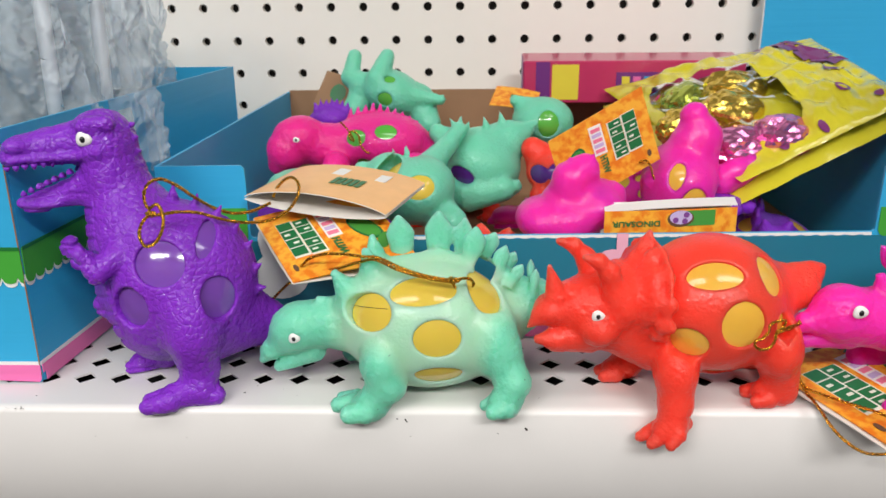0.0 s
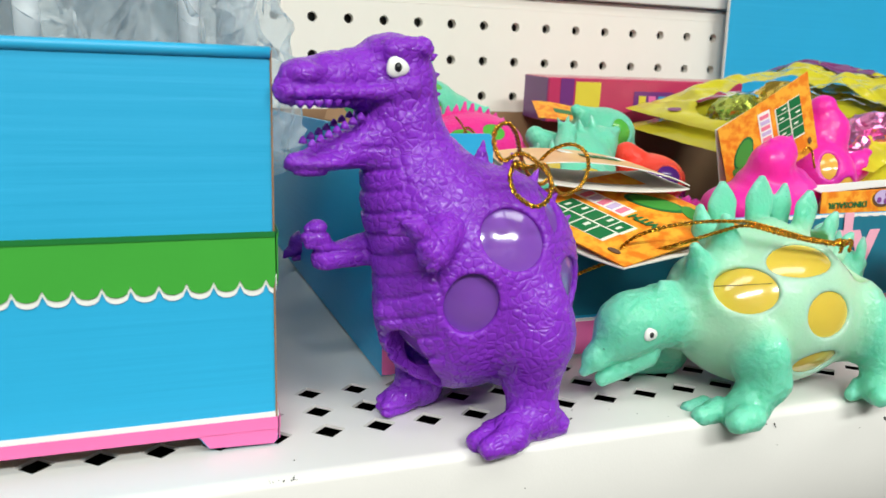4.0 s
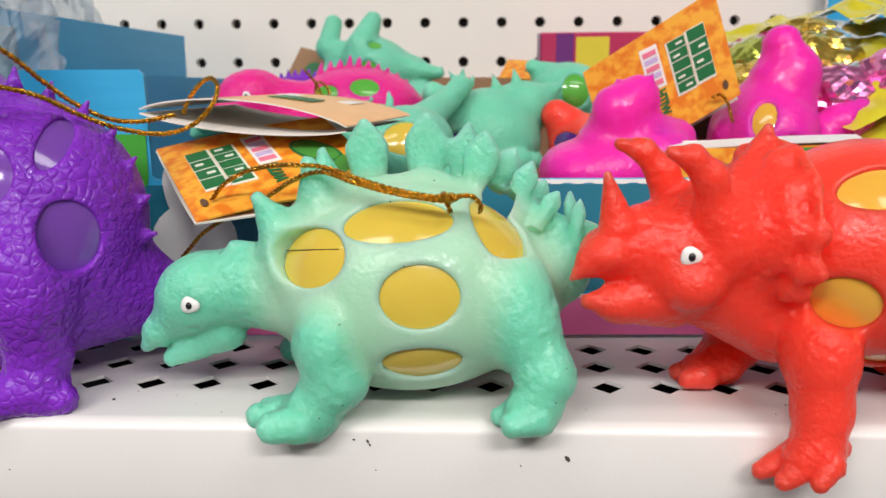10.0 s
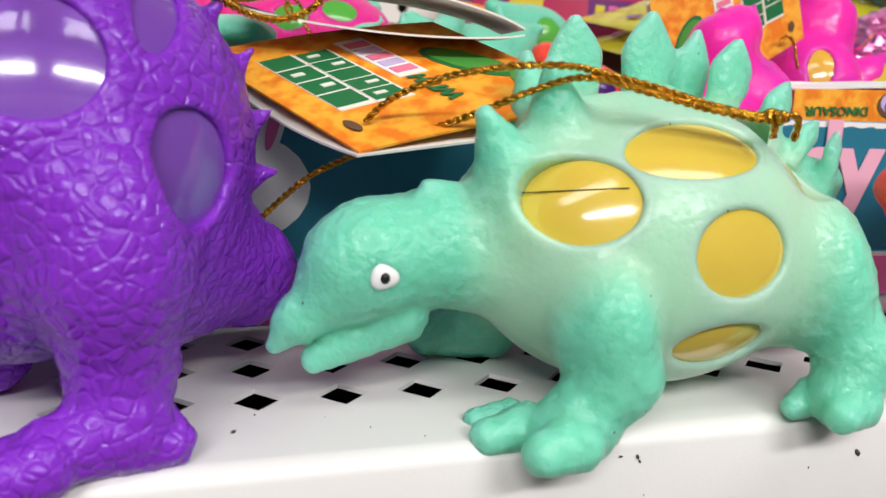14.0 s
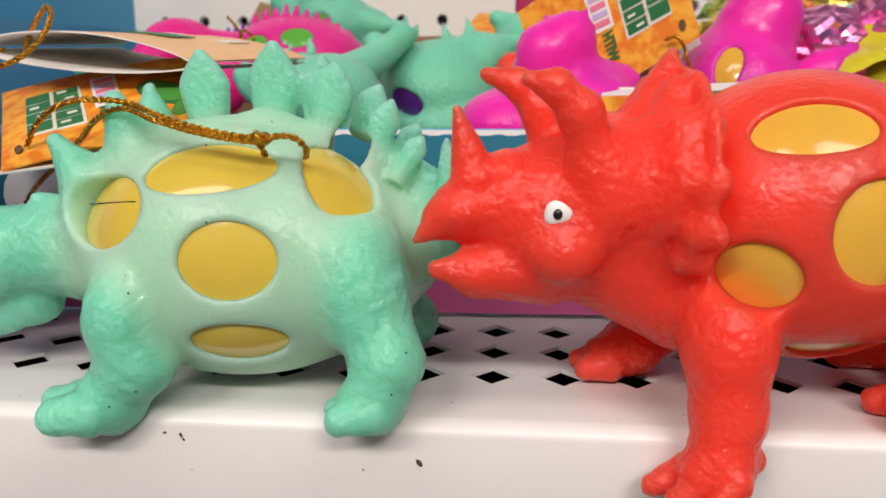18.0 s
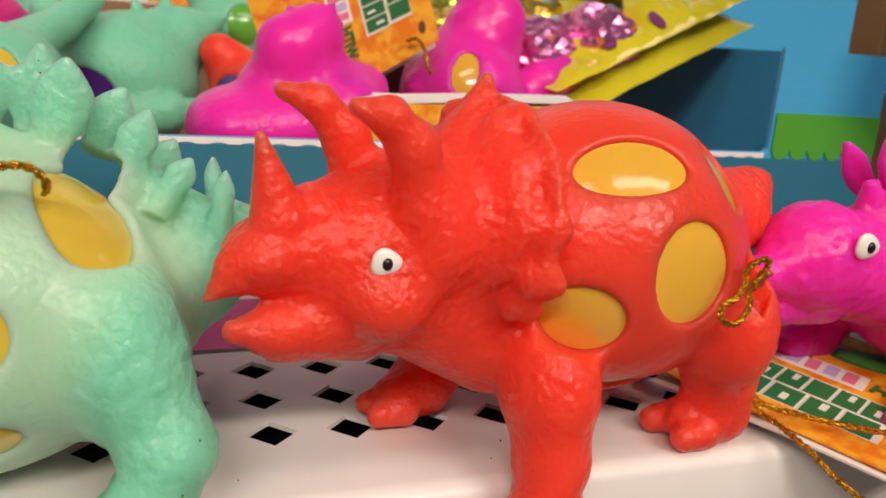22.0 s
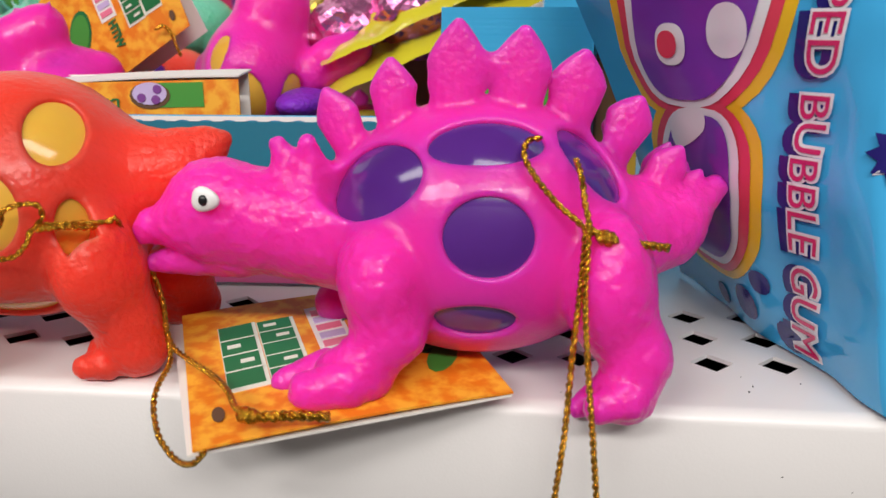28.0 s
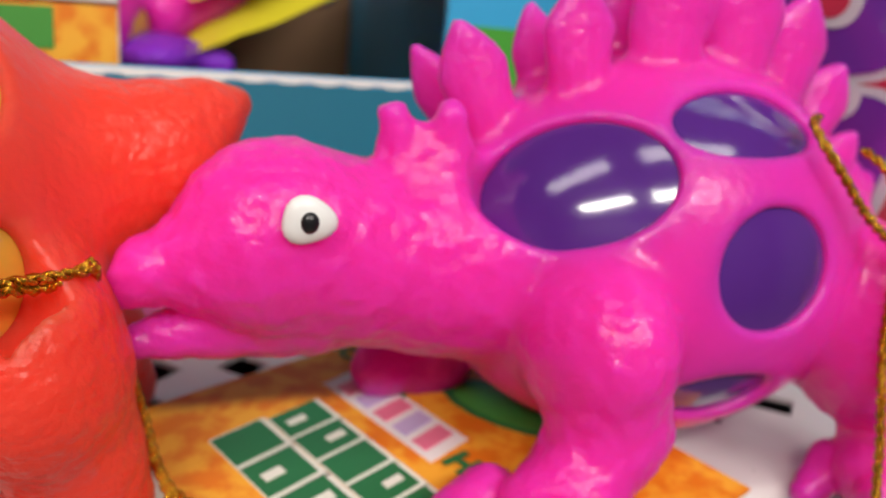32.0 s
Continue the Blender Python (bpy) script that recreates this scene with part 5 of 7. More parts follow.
for base, tip in TEETH:
    a, b = Vector(base) * MM, Vector(tip) * MM
    for dy in (0.0, 0.014):
        s = Vector((0, dy, 0))
        part("tooth", tube([a + s, a.lerp(b, 0.5) + s, b + s], [0.0013, 0.0011, 0.0003], 8), PURPLE, rex, smooth=True)

# thin seam on the yellow ball
seam = smooth_line([(-0.0359, -0.0033, 0.0395), (-0.0242, -0.0138, 0.0419), (-0.0150, -0.0187, 0.0431)], 8)
steg = next(o for o in bpy.data.objects if o.name == "stegosaur_toy")
part("ball_seam", tube(seam, 0.00012, 6), EYE_BLACK, steg, "thin dark seam on the ball")

# ---- printed card display trays ----
def wall_frame(a, b):
    """Maps (along, up, out) of an upright panel from plan point a to plan point b, outward to its right-hand side."""
    a, b = Vector((*a, 0)), Vector((*b, 0))
    d = (b - a).normalized()
    n = Vector((d.y, -d.x, 0))
    return (lambda u, v, w: a + d * u + Vector((0, 0, v)) + n * w), (b - a).length


def card_panel(name, a, b, outline, mat, parent, thick=0.0016, label=""):
    to_world, _ = wall_frame(a, b)
    return part(name, prism(outline, -thick, to_world), mat, parent, label)


def flat_print(name, outline, to_world, mat, parent, lift=0.0004, label=""):
    return part(name, prism(outline, 0.0003, lambda u, v, w: to_world(u, v, lift - w)), mat, parent, label)


def scallops(length, top, base, pitch, drop, n=7):
    """A band whose lower edge is a row of round scallops."""
    out = [(0, top), (length, top)]
    out = out[::-1]
    pts, u = [], 0.0
    while u < length - 1e-6:
        w = min(pitch, length - u)
        for k in range(n):
            t = k / n
            if t * pitch <= w:
                pts.append((u + t * pitch, base - drop * math.sqrt(max(0.0, 1 - (2 * t - 1) ** 2))))
        u += pitch
    pts.append((length, base))
    return [(length, top), (0, top)] + pts


def printed_wall(parent, a, b, height, length=None, z0=0.001):
    """Bands of the tray's print: green strip with a scalloped white edge, and a pink foot."""
    to_world, full = wall_frame(a, b)
    n = length or full
    flat_print("white_scallop_edge", scallops(n, 0.0500, 0.0475, 0.0069, 0.0031), to_world, CARD_WHITE, parent, 0.0004, "white scalloped edge")
    flat_print("green_band", scallops(n, 0.0615, 0.0490, 0.0069, 0.0029), to_world, CARD_GREEN, parent, 0.0008, "green printed band")
    flat_print("dark_green_line", [(0, 0.0607), (n, 0.0607), (n, 0.0622), (0, 0.0622)], to_world, CARD_DKGREEN, parent, 0.0011)
    flat_print("white_line", [(0, 0.0086), (n, 0.0086), (n, 0.0103), (0, 0.0103)], to_world, CARD_WHITE, parent, 0.0004)
    flat_print("pink_band", [(0, 0.0052), (n, 0.0052), (n, 0.0088), (0, 0.0088)], to_world, CARD_PINK, parent, 0.0008, "pink printed foot band")


def oval(cx, cz, rx, rz, n=20, tilt=0.0):
    c, s = math.cos(radians(tilt)), math.sin(radians(tilt))
    return [(cx + rx * math.cos(a) * c - rz * math.sin(a) * s, cz + rx * math.cos(a) * s + rz * math.sin(a) * c)
            for a in (2 * math.pi * k / n for k in range(n))]


LEFT_C, LEFT_B = (-0.168, 0.021), (-0.151, 0.2895)
left_tray = thing("display_tray", "sky blue cardboard display tray with green scalloped band", "display tray")
LW = 0.32
lf, _ = wall_frame((LEFT_C[0] - LW, 0.021), LEFT_C)
side_len = (Vector(LEFT_B) - Vector(LEFT_C)).length
foot = [(0, 0.0052), (LW - 0.022, 0.0052), (LW - 0.019, 0.0012), (LW - 0.001, 0.0006), (LW, 0.002), (LW, 0.1102), (0, 0.1102)]
card_panel("front_panel", (LEFT_C[0] - LW, 0.021), LEFT_C, foot, CARD_BLUE, left_tray)
card_panel("side_panel", LEFT_C, LEFT_B, [(0.0016, 0.0008), (side_len, 0.0008), (side_len, 0.1104), (0.0016, 0.1104)], CARD_BLUE, left_tray)
card_panel("back_panel", LEFT_B, (LEFT_B[0] - LW - 0.01, 0.2895), [(0, 0.001), (LW, 0.001), (LW, 0.1104), (0, 0.1104)], CARD_BLUE, left_tray)
part("tray_floor", solid_box((-0.48, 0.023, 0.0056), (-0.172, 0.286, 0.0066)), CARD_BROWN, left_tray)
printed_wall(left_tray, (LEFT_C[0] - LW, 0.021), LEFT_C, 0.11)
printed_wall(left_tray, LEFT_C, LEFT_B, 0.11)
flat_print("pink_foot", [(LW - 0.0215, 0.0053), (LW - 0.0188, 0.0016), (LW - 0.0012, 0.001), (LW - 0.0002, 0.0023), (LW - 0.0002, 0.0053)], lf, CARD_PINK, left_tray, 0.0008)
for su, sv, sr in ((0.2425, 0.0300, 0.0032), (0.2400, 0.0250, 0.0030), (0.2450, 0.0262, 0.0026), (0.2420, 0.0215, 0.0024)):
    flat_print("swirl_print", oval(su, sv, sr, sr), lf, CARD_WHITE, left_tray, 0.0004, "small white printed shape")
    flat_print("swirl_print", oval(su, sv, sr * 0.5, sr * 0.5), lf, CARD_BLUE, left_tray, 0.0007)
sw, _ = wall_frame(LEFT_C, LEFT_B)
flat_print("pink_foot", [(0.002, 0.001), (side_len, 0.001), (side_len, 0.0053), (0.002, 0.0053)], sw, CARD_PINK, left_tray, 0.0008)
part("rolled_top_edge", tube([(x, 0.0212, 0.1092) for x in (-0.487, -0.40, -0.30, -0.20, -0.1685)], 0.0016, 10), CARD_BLUE, left_tray, "rounded folded top edge", smooth=True)
part("fold_edge", tube([(LEFT_C[0] - 0.0003, LEFT_C[1] - 0.0003, z) for z in (0.004, 0.03, 0.06, 0.09, 0.110)], 0.0003, 6), CARD_BROWN, left_tray, "worn brown fold edge")

# middle tray, full of toys
TA, TB = (-0.1255, 0.0645), (0.247, 0.0765)
TL, TRR = (-0.1255, 0.345), (0.247, 0.345)
mid_tray = thing("display_tray", "sky blue cardboard display tray heaped with rubber toys", "display tray")
ff, flen = wall_frame(TA, TB)
low = 0.0522
front = [(0, 0.001), (flen, 0.001), (flen, 0.0825), (flen - 0.042, 0.0825), (flen - 0.0425, low + 0.001), (flen - 0.044, low)]
front += [(0.042, low), (0.041, low + 0.001), (0.0405, 0.0845), (0.039, 0.0862), (0, 0.0862)]
card_panel("front_panel", TA, TB, front, CARD_BLUE, mid_tray)
card_panel("side_panel", TB, TRR, [(0.0017, 0.001), (0.268, 0.001), (0.268, 0.086), (0.0017, 0.0825)], CARD_BLUE, mid_tray)
card_panel("side_panel", TL, TA, [(0, 0.001), (0.279, 0.001), (0.279, 0.0862), (0, 0.086)], CARD_BLUE, mid_tray)
card_panel("back_panel", TRR, TL, [(0.0017, 0.001), (0.371, 0.001), (0.371, 0.087), (0.0017, 0.087)], CARD_BROWN, mid_tray, label="bare brown cardboard back wall")
part("tray_floor", solid_box((-0.1235, 0.081, 0.0015), (0.245, 0.342, 0.003)), CARD_BROWN, mid_tray)
flat_print("green_band", scallops(0.040, 0.0665, 0.053, 0.0069, 0.0029), ff, CARD_GREEN, mid_tray, 0.0006)
flat_print("green_band", [(u + flen - 0.0415, v) for u, v in scallops(0.0412, 0.0640, 0.053, 0.0069, 0.0029)], ff, CARD_GREEN, mid_tray, 0.0006)
flat_print("teal_field", [(0.0005, 0.0175), (flen - 0.0005, 0.0145), (flen - 0.0005, 0.0505), (0.0005, 0.0505)], ff, CARD_TEAL_SHADED, mid_tray, 0.0005, "teal printed field, darkened for the shade behind the toys")
flat_print("white_scallop_edge", [(u, 2 * 0.0495 - v) for u, v in scallops(flen - 0.088, 0.0470, 0.0499, 0.0069, 0.0018)], lambda u, v, w: ff(u + 0.044, v, w), CARD_WHITE, mid_tray, 0.0003)
flat_print("white_line", [(0, 0.0150), (flen, 0.0115), (flen, 0.013), (0, 0.0165)], ff, CARD_WHITE, mid_tray, 0.0008)
flat_print("pink_band", [(0, 0.0015), (flen, 0.0012), (flen, 0.0118), (0, 0.0152)], ff, CARD_PINK, mid_tray, 0.0010, "pink printed foot band")


# plain white printed shape with two long ears, and pink letters, on the tray's front
flat_print("white_print", oval(0.0535, 0.0335, 0.0135, 0.0115), ff, CARD_WHITE, mid_tray, 0.0009, "plain white printed shape")
flat_print("white_print", oval(0.0475, 0.0475, 0.0027, 0.0085, tilt=12), ff, CARD_WHITE, mid_tray, 0.0008)
flat_print("white_print", oval(0.0585, 0.0475, 0.0027, 0.0085, tilt=-14), ff, CARD_WHITE, mid_tray, 0.0008)
flat_print("pink_print", oval(0.0587, 0.0475, 0.0013, 0.0060, tilt=-14), ff, CARD_PINK, mid_tray, 0.0012)


def lettering(name, text, size, mat, parent, place, thick=0.0002, grow=0.0, label="", align="CENTER"):
    """Flat letters in the built-in font, laid by place(u, v, w)."""
    cu = bpy.data.curves.new(name, "FONT")
    cu.body, cu.size, cu.align_x, cu.align_y = text, size, align, "CENTER"
    cu.offset, cu.extrude, cu.resolution_u = grow, thick, 4
    tmp = bpy.data.objects.new(name, cu)
    scene.collection.objects.link(tmp)
    me = bpy.data.meshes.new_from_object(tmp.evaluated_get(bpy.context.evaluated_depsgraph_get()))
    bpy.data.objects.remove(tmp)
    me.materials.clear()
    for v in me.vertices:
        v.co = place(v.co.x, v.co.y, v.co.z)
    return link_mesh(name, me, mat, parent, label)


LETTER_PINK = material("pale_pink_print", (0.80, 0.42, 0.55), rough=0.45)
lettering("printed_letters", "dy", 0.034, LETTER_PINK, mid_tray, lambda u, v, w: ff(0.2155 + u * 0.95, 0.0385 + v, 0.0012 + w), grow=0.0012, label="pale pink letters")

# small upright carton and header card beside the tray
CARTON_BROWN = material("brown_gold_carton", (0.22, 0.12, 0.05), rough=0.35, bump=0.05)
CARTON_GOLD = material("gold_yellow_print", (0.72, 0.47, 0.05), rough=0.35)
LAVENDER = material("lavender_print", (0.55, 0.45, 0.72), rough=0.4)
carton = thing("candy_carton", "slim brown carton with gold edge standing beside the tray", "carton")
part("body", solid_box((0.2490, 0.0835, 0.0005), (0.2620, 0.0965, 0.135), 0.0006, 1), CARTON_BROWN, carton)
part("gold_panel", solid_box((0.2592, 0.0829, 0.002), (0.2618, 0.0833, 0.134)), CARTON_GOLD, carton)
lettering("printed_letters", "FRUIT", 0.0075, LAVENDER, carton, lambda u, v, w: Vector((0.2556 + v, 0.0830 - w, 0.0795 - u)), grow=0.0001, label="lavender letters")
header = thing("header_card", "tall plain blue display header card against the pegboard", "display card")
part("panel", solid_box((0.2395, 0.352, 0.0005), (0.54, 0.3545, 0.30), 0.0006, 1), CARD_BLUE, header, "plain blue face")
part("cut_edge", solid_box((0.2388, 0.3519, 0.0005), (0.2394, 0.3546, 0.30)), CARD_WHITE, header, "pale cut edge of the card")

# ---- hang tags of folded card ----
def orange_print():
    m = material("orange_printed_card", (0.80, 0.27, 0.02), rough=0.5, vary=0.3, vary_scale=230)
    mix = next(n for n in m.node_tree.nodes if n.bl_idname == "ShaderNodeMix")
    rng = m.node_tree.nodes.new("ShaderNodeMapRange")
    rng.inputs["From Min"].default_value, rng.inputs["From Max"].default_value = 0.41, 0.59
    m.node_tree.links.new(mix.inputs["Factor"].links[0].from_socket, rng.inputs["Value"])
    m.node_tree.links.new(rng.outputs["Result"], mix.inputs["Factor"])
    mix.inputs["A"].default_value, mix.inputs["B"].default_value = (0.78, 0.20, 0.008, 1), (0.90, 0.42, 0.035, 1)
    return m


TAG_ORANGE = orange_print()
# orange print, paler: glare on the curled leaf is put into its colour
TAG_GLARED = material("glare_paled_orange_card", (0.90, 0.50, 0.20), rough=0.4, vary=0.12, vary_scale=90, coat=0.15)
TAG_INSIDE = material("grey_white_card_inside", (0.80, 0.77, 0.72), rough=0.7, vary=0.05)
CARD_CREAM = material("white_outline_print", (0.78, 0.80, 0.70), rough=0.4)
TAG_GREEN = material("dark_green_print", (0.01, 0.16, 0.05), rough=0.4)
TAG_LEAF = material("leaf_green_print", (0.06, 0.30, 0.05), rough=0.4)
TAG_PINK = material("pink_print", (0.80, 0.20, 0.32), rough=0.4)
BAG_PLUM = material("plum_printed_ink", (0.20, 0.06, 0.28), rough=0.4)
TAG_HOLE = material("dark_punched_hole", (0.12, 0.06, 0.03), rough=0.8)


def sheet(a, b, d, bend=0.0, nu=10, nv=4, thick=0.0005):
    """A card with corner a, edges a-b and a-d, bowed out by bend; returns place(u, v, w) too."""
    a, b, d = Vector(a), Vector(b), Vector(d)
    n = (b - a).cross(d - a).normalized()

    def place(u, v, w=0.0):
        return a + (b - a) * u + (d - a) * v + n * (w + bend * 4 * u * (1 - u))

    bm = bmesh.new()
    layers = []
    for w in (0.0, -thick):
        layers.append([[bm.verts.new(place(i / nu, j / nv, w)) for j in range(nv + 1)] for i in range(nu + 1)])
    for s, g in enumerate(layers):
        for i in range(nu):
            for j in range(nv):
                q = (g[i][j], g[i + 1][j], g[i + 1][j + 1], g[i][j + 1])
                bm.faces.new(q if s == 0 else q[::-1])
    top, low = layers
    for i in range(nu):
        bm.faces.new((top[i + 1][0], top[i][0], low[i][0], low[i + 1][0]))
        bm.faces.new((top[i][nv], top[i + 1][nv], low[i + 1][nv], low[i][nv]))
    for j in range(nv):
        bm.faces.new((top[0][j], top[0][j + 1], low[0][j + 1], low[0][j]))
        bm.faces.new((top[nu][j + 1], top[nu][j], low[nu][j], low[nu][j + 1]))
    return bm, place


def printed_shape(name, outline, place, mat, parent, lift=0.00025, label=""):
    bm = bmesh.new()
    top = [bm.verts.new(place(u, v, lift)) for u, v in outline]
    low = [bm.verts.new(place(u, v, lift - 0.0002)) for u, v in outline]
    bm.faces.new(top)
    for i in range(len(top)):
        j = (i + 1) % len(top)
        bm.faces.new((top[i], low[i], low[j], top[j]))
    return part(name, bm, mat, parent, label)


def bar(u, v, du, dv, skew=0.0):
    return [(u - du, v - dv), (u + du, v - dv + skew), (u + du, v + dv + skew), (u - du, v + dv)]


def tag_print(card, place, flip=1):
    """Plain marks in the print's colours: block lettering, a pink ribbon, a green leaf-like shape, a punched hole."""
    s = lambda u: u if flip == 1 else 1 - u
    for u, n in ((0.19, 4), (0.335, 5)):
        step = 0.50 / n
        for k in range(n):
            v = 0.30 + step * (k + 0.5)
            printed_shape("pale_edge", bar(s(u) + 0.006, v - 0.008, 0.071, step * 0.56, 0.012), place, CARD_CREAM, card, 0.0002)
        for k in range(n):
            v = 0.30 + step * (k + 0.5)
            printed_shape("green_block", bar(s(u), v, 0.062, step * 0.43, 0.012), place, TAG_GREEN, card, 0.0004)
            if (k + n) % 3 != 1:
                printed_shape("pale_gap", bar(s(u) + 0.018 * (1 if k % 2 else -1), v, 0.024, step * 0.10, 0.004), place, CARD_CREAM, card, 0.0006)
    printed_shape("white_block", bar(s(0.53), 0.66, 0.065, 0.20, 0.02), place, CARD_WHITE, card, 0.0002)
    for k in range(5):
        printed_shape("pink_block", bar(s(0.53), 0.52 + 0.070 * k, 0.048, 0.024, 0.015), place, (TAG_PINK, LAVENDER)[k % 2], card, 0.0004)
    lettering("printed_letters", "WITH", 0.0050, TAG_GREEN, card, lambda x, y, w: place(s(0.52) - y / 0.055, 0.33 + x / 0.055, 0.0004 + w), 0.0001, 0.0002, "dark green letters")
    printed_shape("leaf_shape", oval(s(0.79), 0.52, 0.10, 0.19, 16, 20), place, TAG_GREEN, card, 0.0002)
    printed_shape("leaf_shape", oval(s(0.79), 0.52, 0.085, 0.16, 16, 20), place, TAG_LEAF, card, 0.0004, "plain green printed shape")
    printed_shape("leaf_shape", oval(s(0.86), 0.30, 0.05, 0.12, 12, -30), place, TAG_LEAF, card, 0.0003)
    printed_shape("punched_hole", oval(s(0.085), 0.16, 0.020, 0.045, 14), place, TAG_HOLE, card, 0.0005)


# tag between the tyrannosaur and the stegosaur: printed lower leaf, raised upper leaf
tag_one = thing("hang_tag", "folded orange hang tag with green block print, held open", "hang tag", group="orange hang tags")
bm, tp = sheet((-0.0560, 0.0222, 0.0462), (-0.0040, 0.0262, 0.0560), (-0.0825, 0.0655, 0.0618), 0.001)
leaf_one = part("lower_leaf", bm, TAG_ORANGE, tag_one, "orange printed leaf")
tag_print(leaf_one, tp)
bm, _ = sheet((-0.0563, 0.0222, 0.0452), (-0.0827, 0.0657, 0.0608), (-0.0030, 0.0258, 0.0520), 0.003)
part("inner_leaf", bm, TAG_INSIDE, tag_one, "grey-white inside of the card")
tag_top = thing("hang_tag", "folded orange hang tag lying open like a mouth over the other", "hang tag", group="orange hang tags")
FL, FR, FD = Vector((-0.0832, 0.0563, 0.0738)), Vector((-0.0188, 0.0416, 0.0690)), Vector((0.014, 0.052, 0.0015))
for sign, top in ((1, True), (-1, False)):
    bm = bmesh.new()
    rows = {}
    for lay in (0, 1):
        for i in range(25):
            for j in range(7):
                u, v = i / 24, j / 6
                rise = sign * (0.0050 if top else 0.0030) * (4 * u * (1 - u)) ** 0.8 * (1 - 0.12 * v) + (0.0004 - 0.0004 * lay) * (1 if top else -1)
                rows[lay, i, j] = bm.verts.new(FL.lerp(FR, u) + FD * v + Vector((0, 0, rise + 0.0004 * sign)))
    for lay in (0, 1):
        for i in range(24):
            for j in range(6):
                q = [rows[lay, i, j], rows[lay, i + 1, j], rows[lay, i + 1, j + 1], rows[lay, i, j + 1]]
                bm.faces.new(q if (lay == 0) == top else q[::-1]).material_index = lay
    for i in range(24):
        bm.faces.new((rows[0, i, 0], rows[1, i, 0], rows[1, i + 1, 0], rows[0, i + 1, 0])).material_index = 1
    ob = part("upper_leaf" if top else "lower_leaf", bm, TAG_GLARED if top else TAG_INSIDE, tag_top, "curled leaf of the folded card")
    ob.data.materials.append(TAG_INSIDE)
place_top = lambda u, v, w=0.0: FL.lerp(FR, u) + FD * v + Vector((0, 0, 0.0050 * (4 * u * (1 - u)) ** 0.8 * (1 - 0.12 * v) + 0.0009 + w))
for k in range(5):
    printed_shape("green_block", bar(0.50 + 0.045 * k, 0.45, 0.017, 0.10), place_top, TAG_GREEN, tag_top, 0.0004)
printed_shape("white_block", bar(0.60, 0.75, 0.2, 0.10), place_top, CARD_WHITE, tag_top, 0.0003)

# tag leaning in the heap
tag_two = thing("hang_tag", "orange hang tag with upside-down green print leaning in the heap", "hang tag", group="orange hang tags")
bm, tp = sheet((0.0693, 0.1250, 0.0491), (0.1140, 0.1190, 0.0776), (0.0572, 0.1246, 0.0857), 0.001)
leaf_two = part("front_leaf", bm, TAG_ORANGE, tag_two, "orange printed leaf")
tag_print(leaf_two, lambda u, v, w=0.0: tp(1 - u, v, w))
bm, tp2 = sheet((0.0715, 0.1350, 0.0481), (0.1162, 0.1290, 0.0756), (0.0574, 0.1266, 0.0853), 0.001)
part("back_leaf", bm, TAG_INSIDE, tag_two)

# tag standing behind the triceratops, its top open
tag_three = thing("hang_tag", "orange hang tag standing open behind the tray front with upside-down letters", "hang tag", group="orange hang tags")
bm, tp = sheet((0.0805, 0.0790, 0.030), (0.1430, 0.0815, 0.0315), (0.0805, 0.0796, 0.0606), 0.0012)
leaf_three = part("front_leaf", bm, TAG_ORANGE, tag_three, "orange printed leaf")
lettering("printed_letters", "DINOSAUR", 0.0043, TAG_GREEN, leaf_three, lambda u, v, w: tp(0.24 - u / 0.0605, 0.80 - v / 0.036, 0.0004 + w), 0.0001, 0.0001, "dark green letters")
printed_shape("green_patch", bar(0.70, 0.86, 0.13, 0.12), tp, TAG_LEAF, leaf_three, 0.0003)
printed_shape("round_patch", oval(0.57, 0.86, 0.10, 0.13, 16), tp, TAG_HOLE, leaf_three, 0.0004)
printed_shape("round_patch", oval(0.57, 0.88, 0.085, 0.11, 16), tp, LAVENDER, leaf_three, 0.0006)
for ou, ov in ((0.53, 0.84), (0.61, 0.92), (0.60, 0.82)):
    printed_shape("round_patch", oval(ou, ov, 0.022, 0.045, 10), tp, BAG_PLUM, leaf_three, 0.0008)
bm, _ = sheet((0.0805, 0.0800, 0.0604), (0.1430, 0.0826, 0.0632), (0.0815, 0.0890, 0.0618), 0.0006)
part("top_fold", bm, CARD_WHITE, tag_three, "white open top edge")
bm, _ = sheet((0.1430, 0.0925, 0.031), (0.0805, 0.0905, 0.030), (0.1430, 0.0915, 0.0636), -0.001)
part("back_leaf", bm, TAG_INSIDE, tag_three)

# tag under the magenta stegosaur
tag_four = thing("hang_tag", "orange hang tag lying under the magenta toy", "hang tag", group="orange hang tags")
bm, tp = sheet((0.1692, -0.0290, 0.0022), (0.2277, -0.0040, 0.0048), (0.1430, 0.0290, 0.0062), 0.0008)
leaf_four = part("front_leaf", bm, TAG_ORANGE, tag_four, "orange printed leaf")
tag_print(leaf_four, tp)
lettering("printed_letters", "CANDY\nINSIDE", 0.0052, TAG_GREEN, leaf_four, lambda u, v, w: tp(0.66 - v / 0.0636, 0.84 - u / 0.064, 0.0003 + w), 0.0001, 0.0001, "dark green letters")
bm, _ = sheet((0.1678, -0.0284, 0.0002), (0.1405, 0.0290, 0.0030), (0.2274, -0.0039, 0.0036), -0.001)
part("back_leaf", bm, TAG_INSIDE, tag_four, "white back leaf, drooping")

# ---- gold cords ----
GOLD = material("gold_foil_cord", (0.86, 0.31, 0.03), rough=0.2, metal=1.0, bump=0.8, bump_scale=1500, vary=0.75, vary_scale=1100)


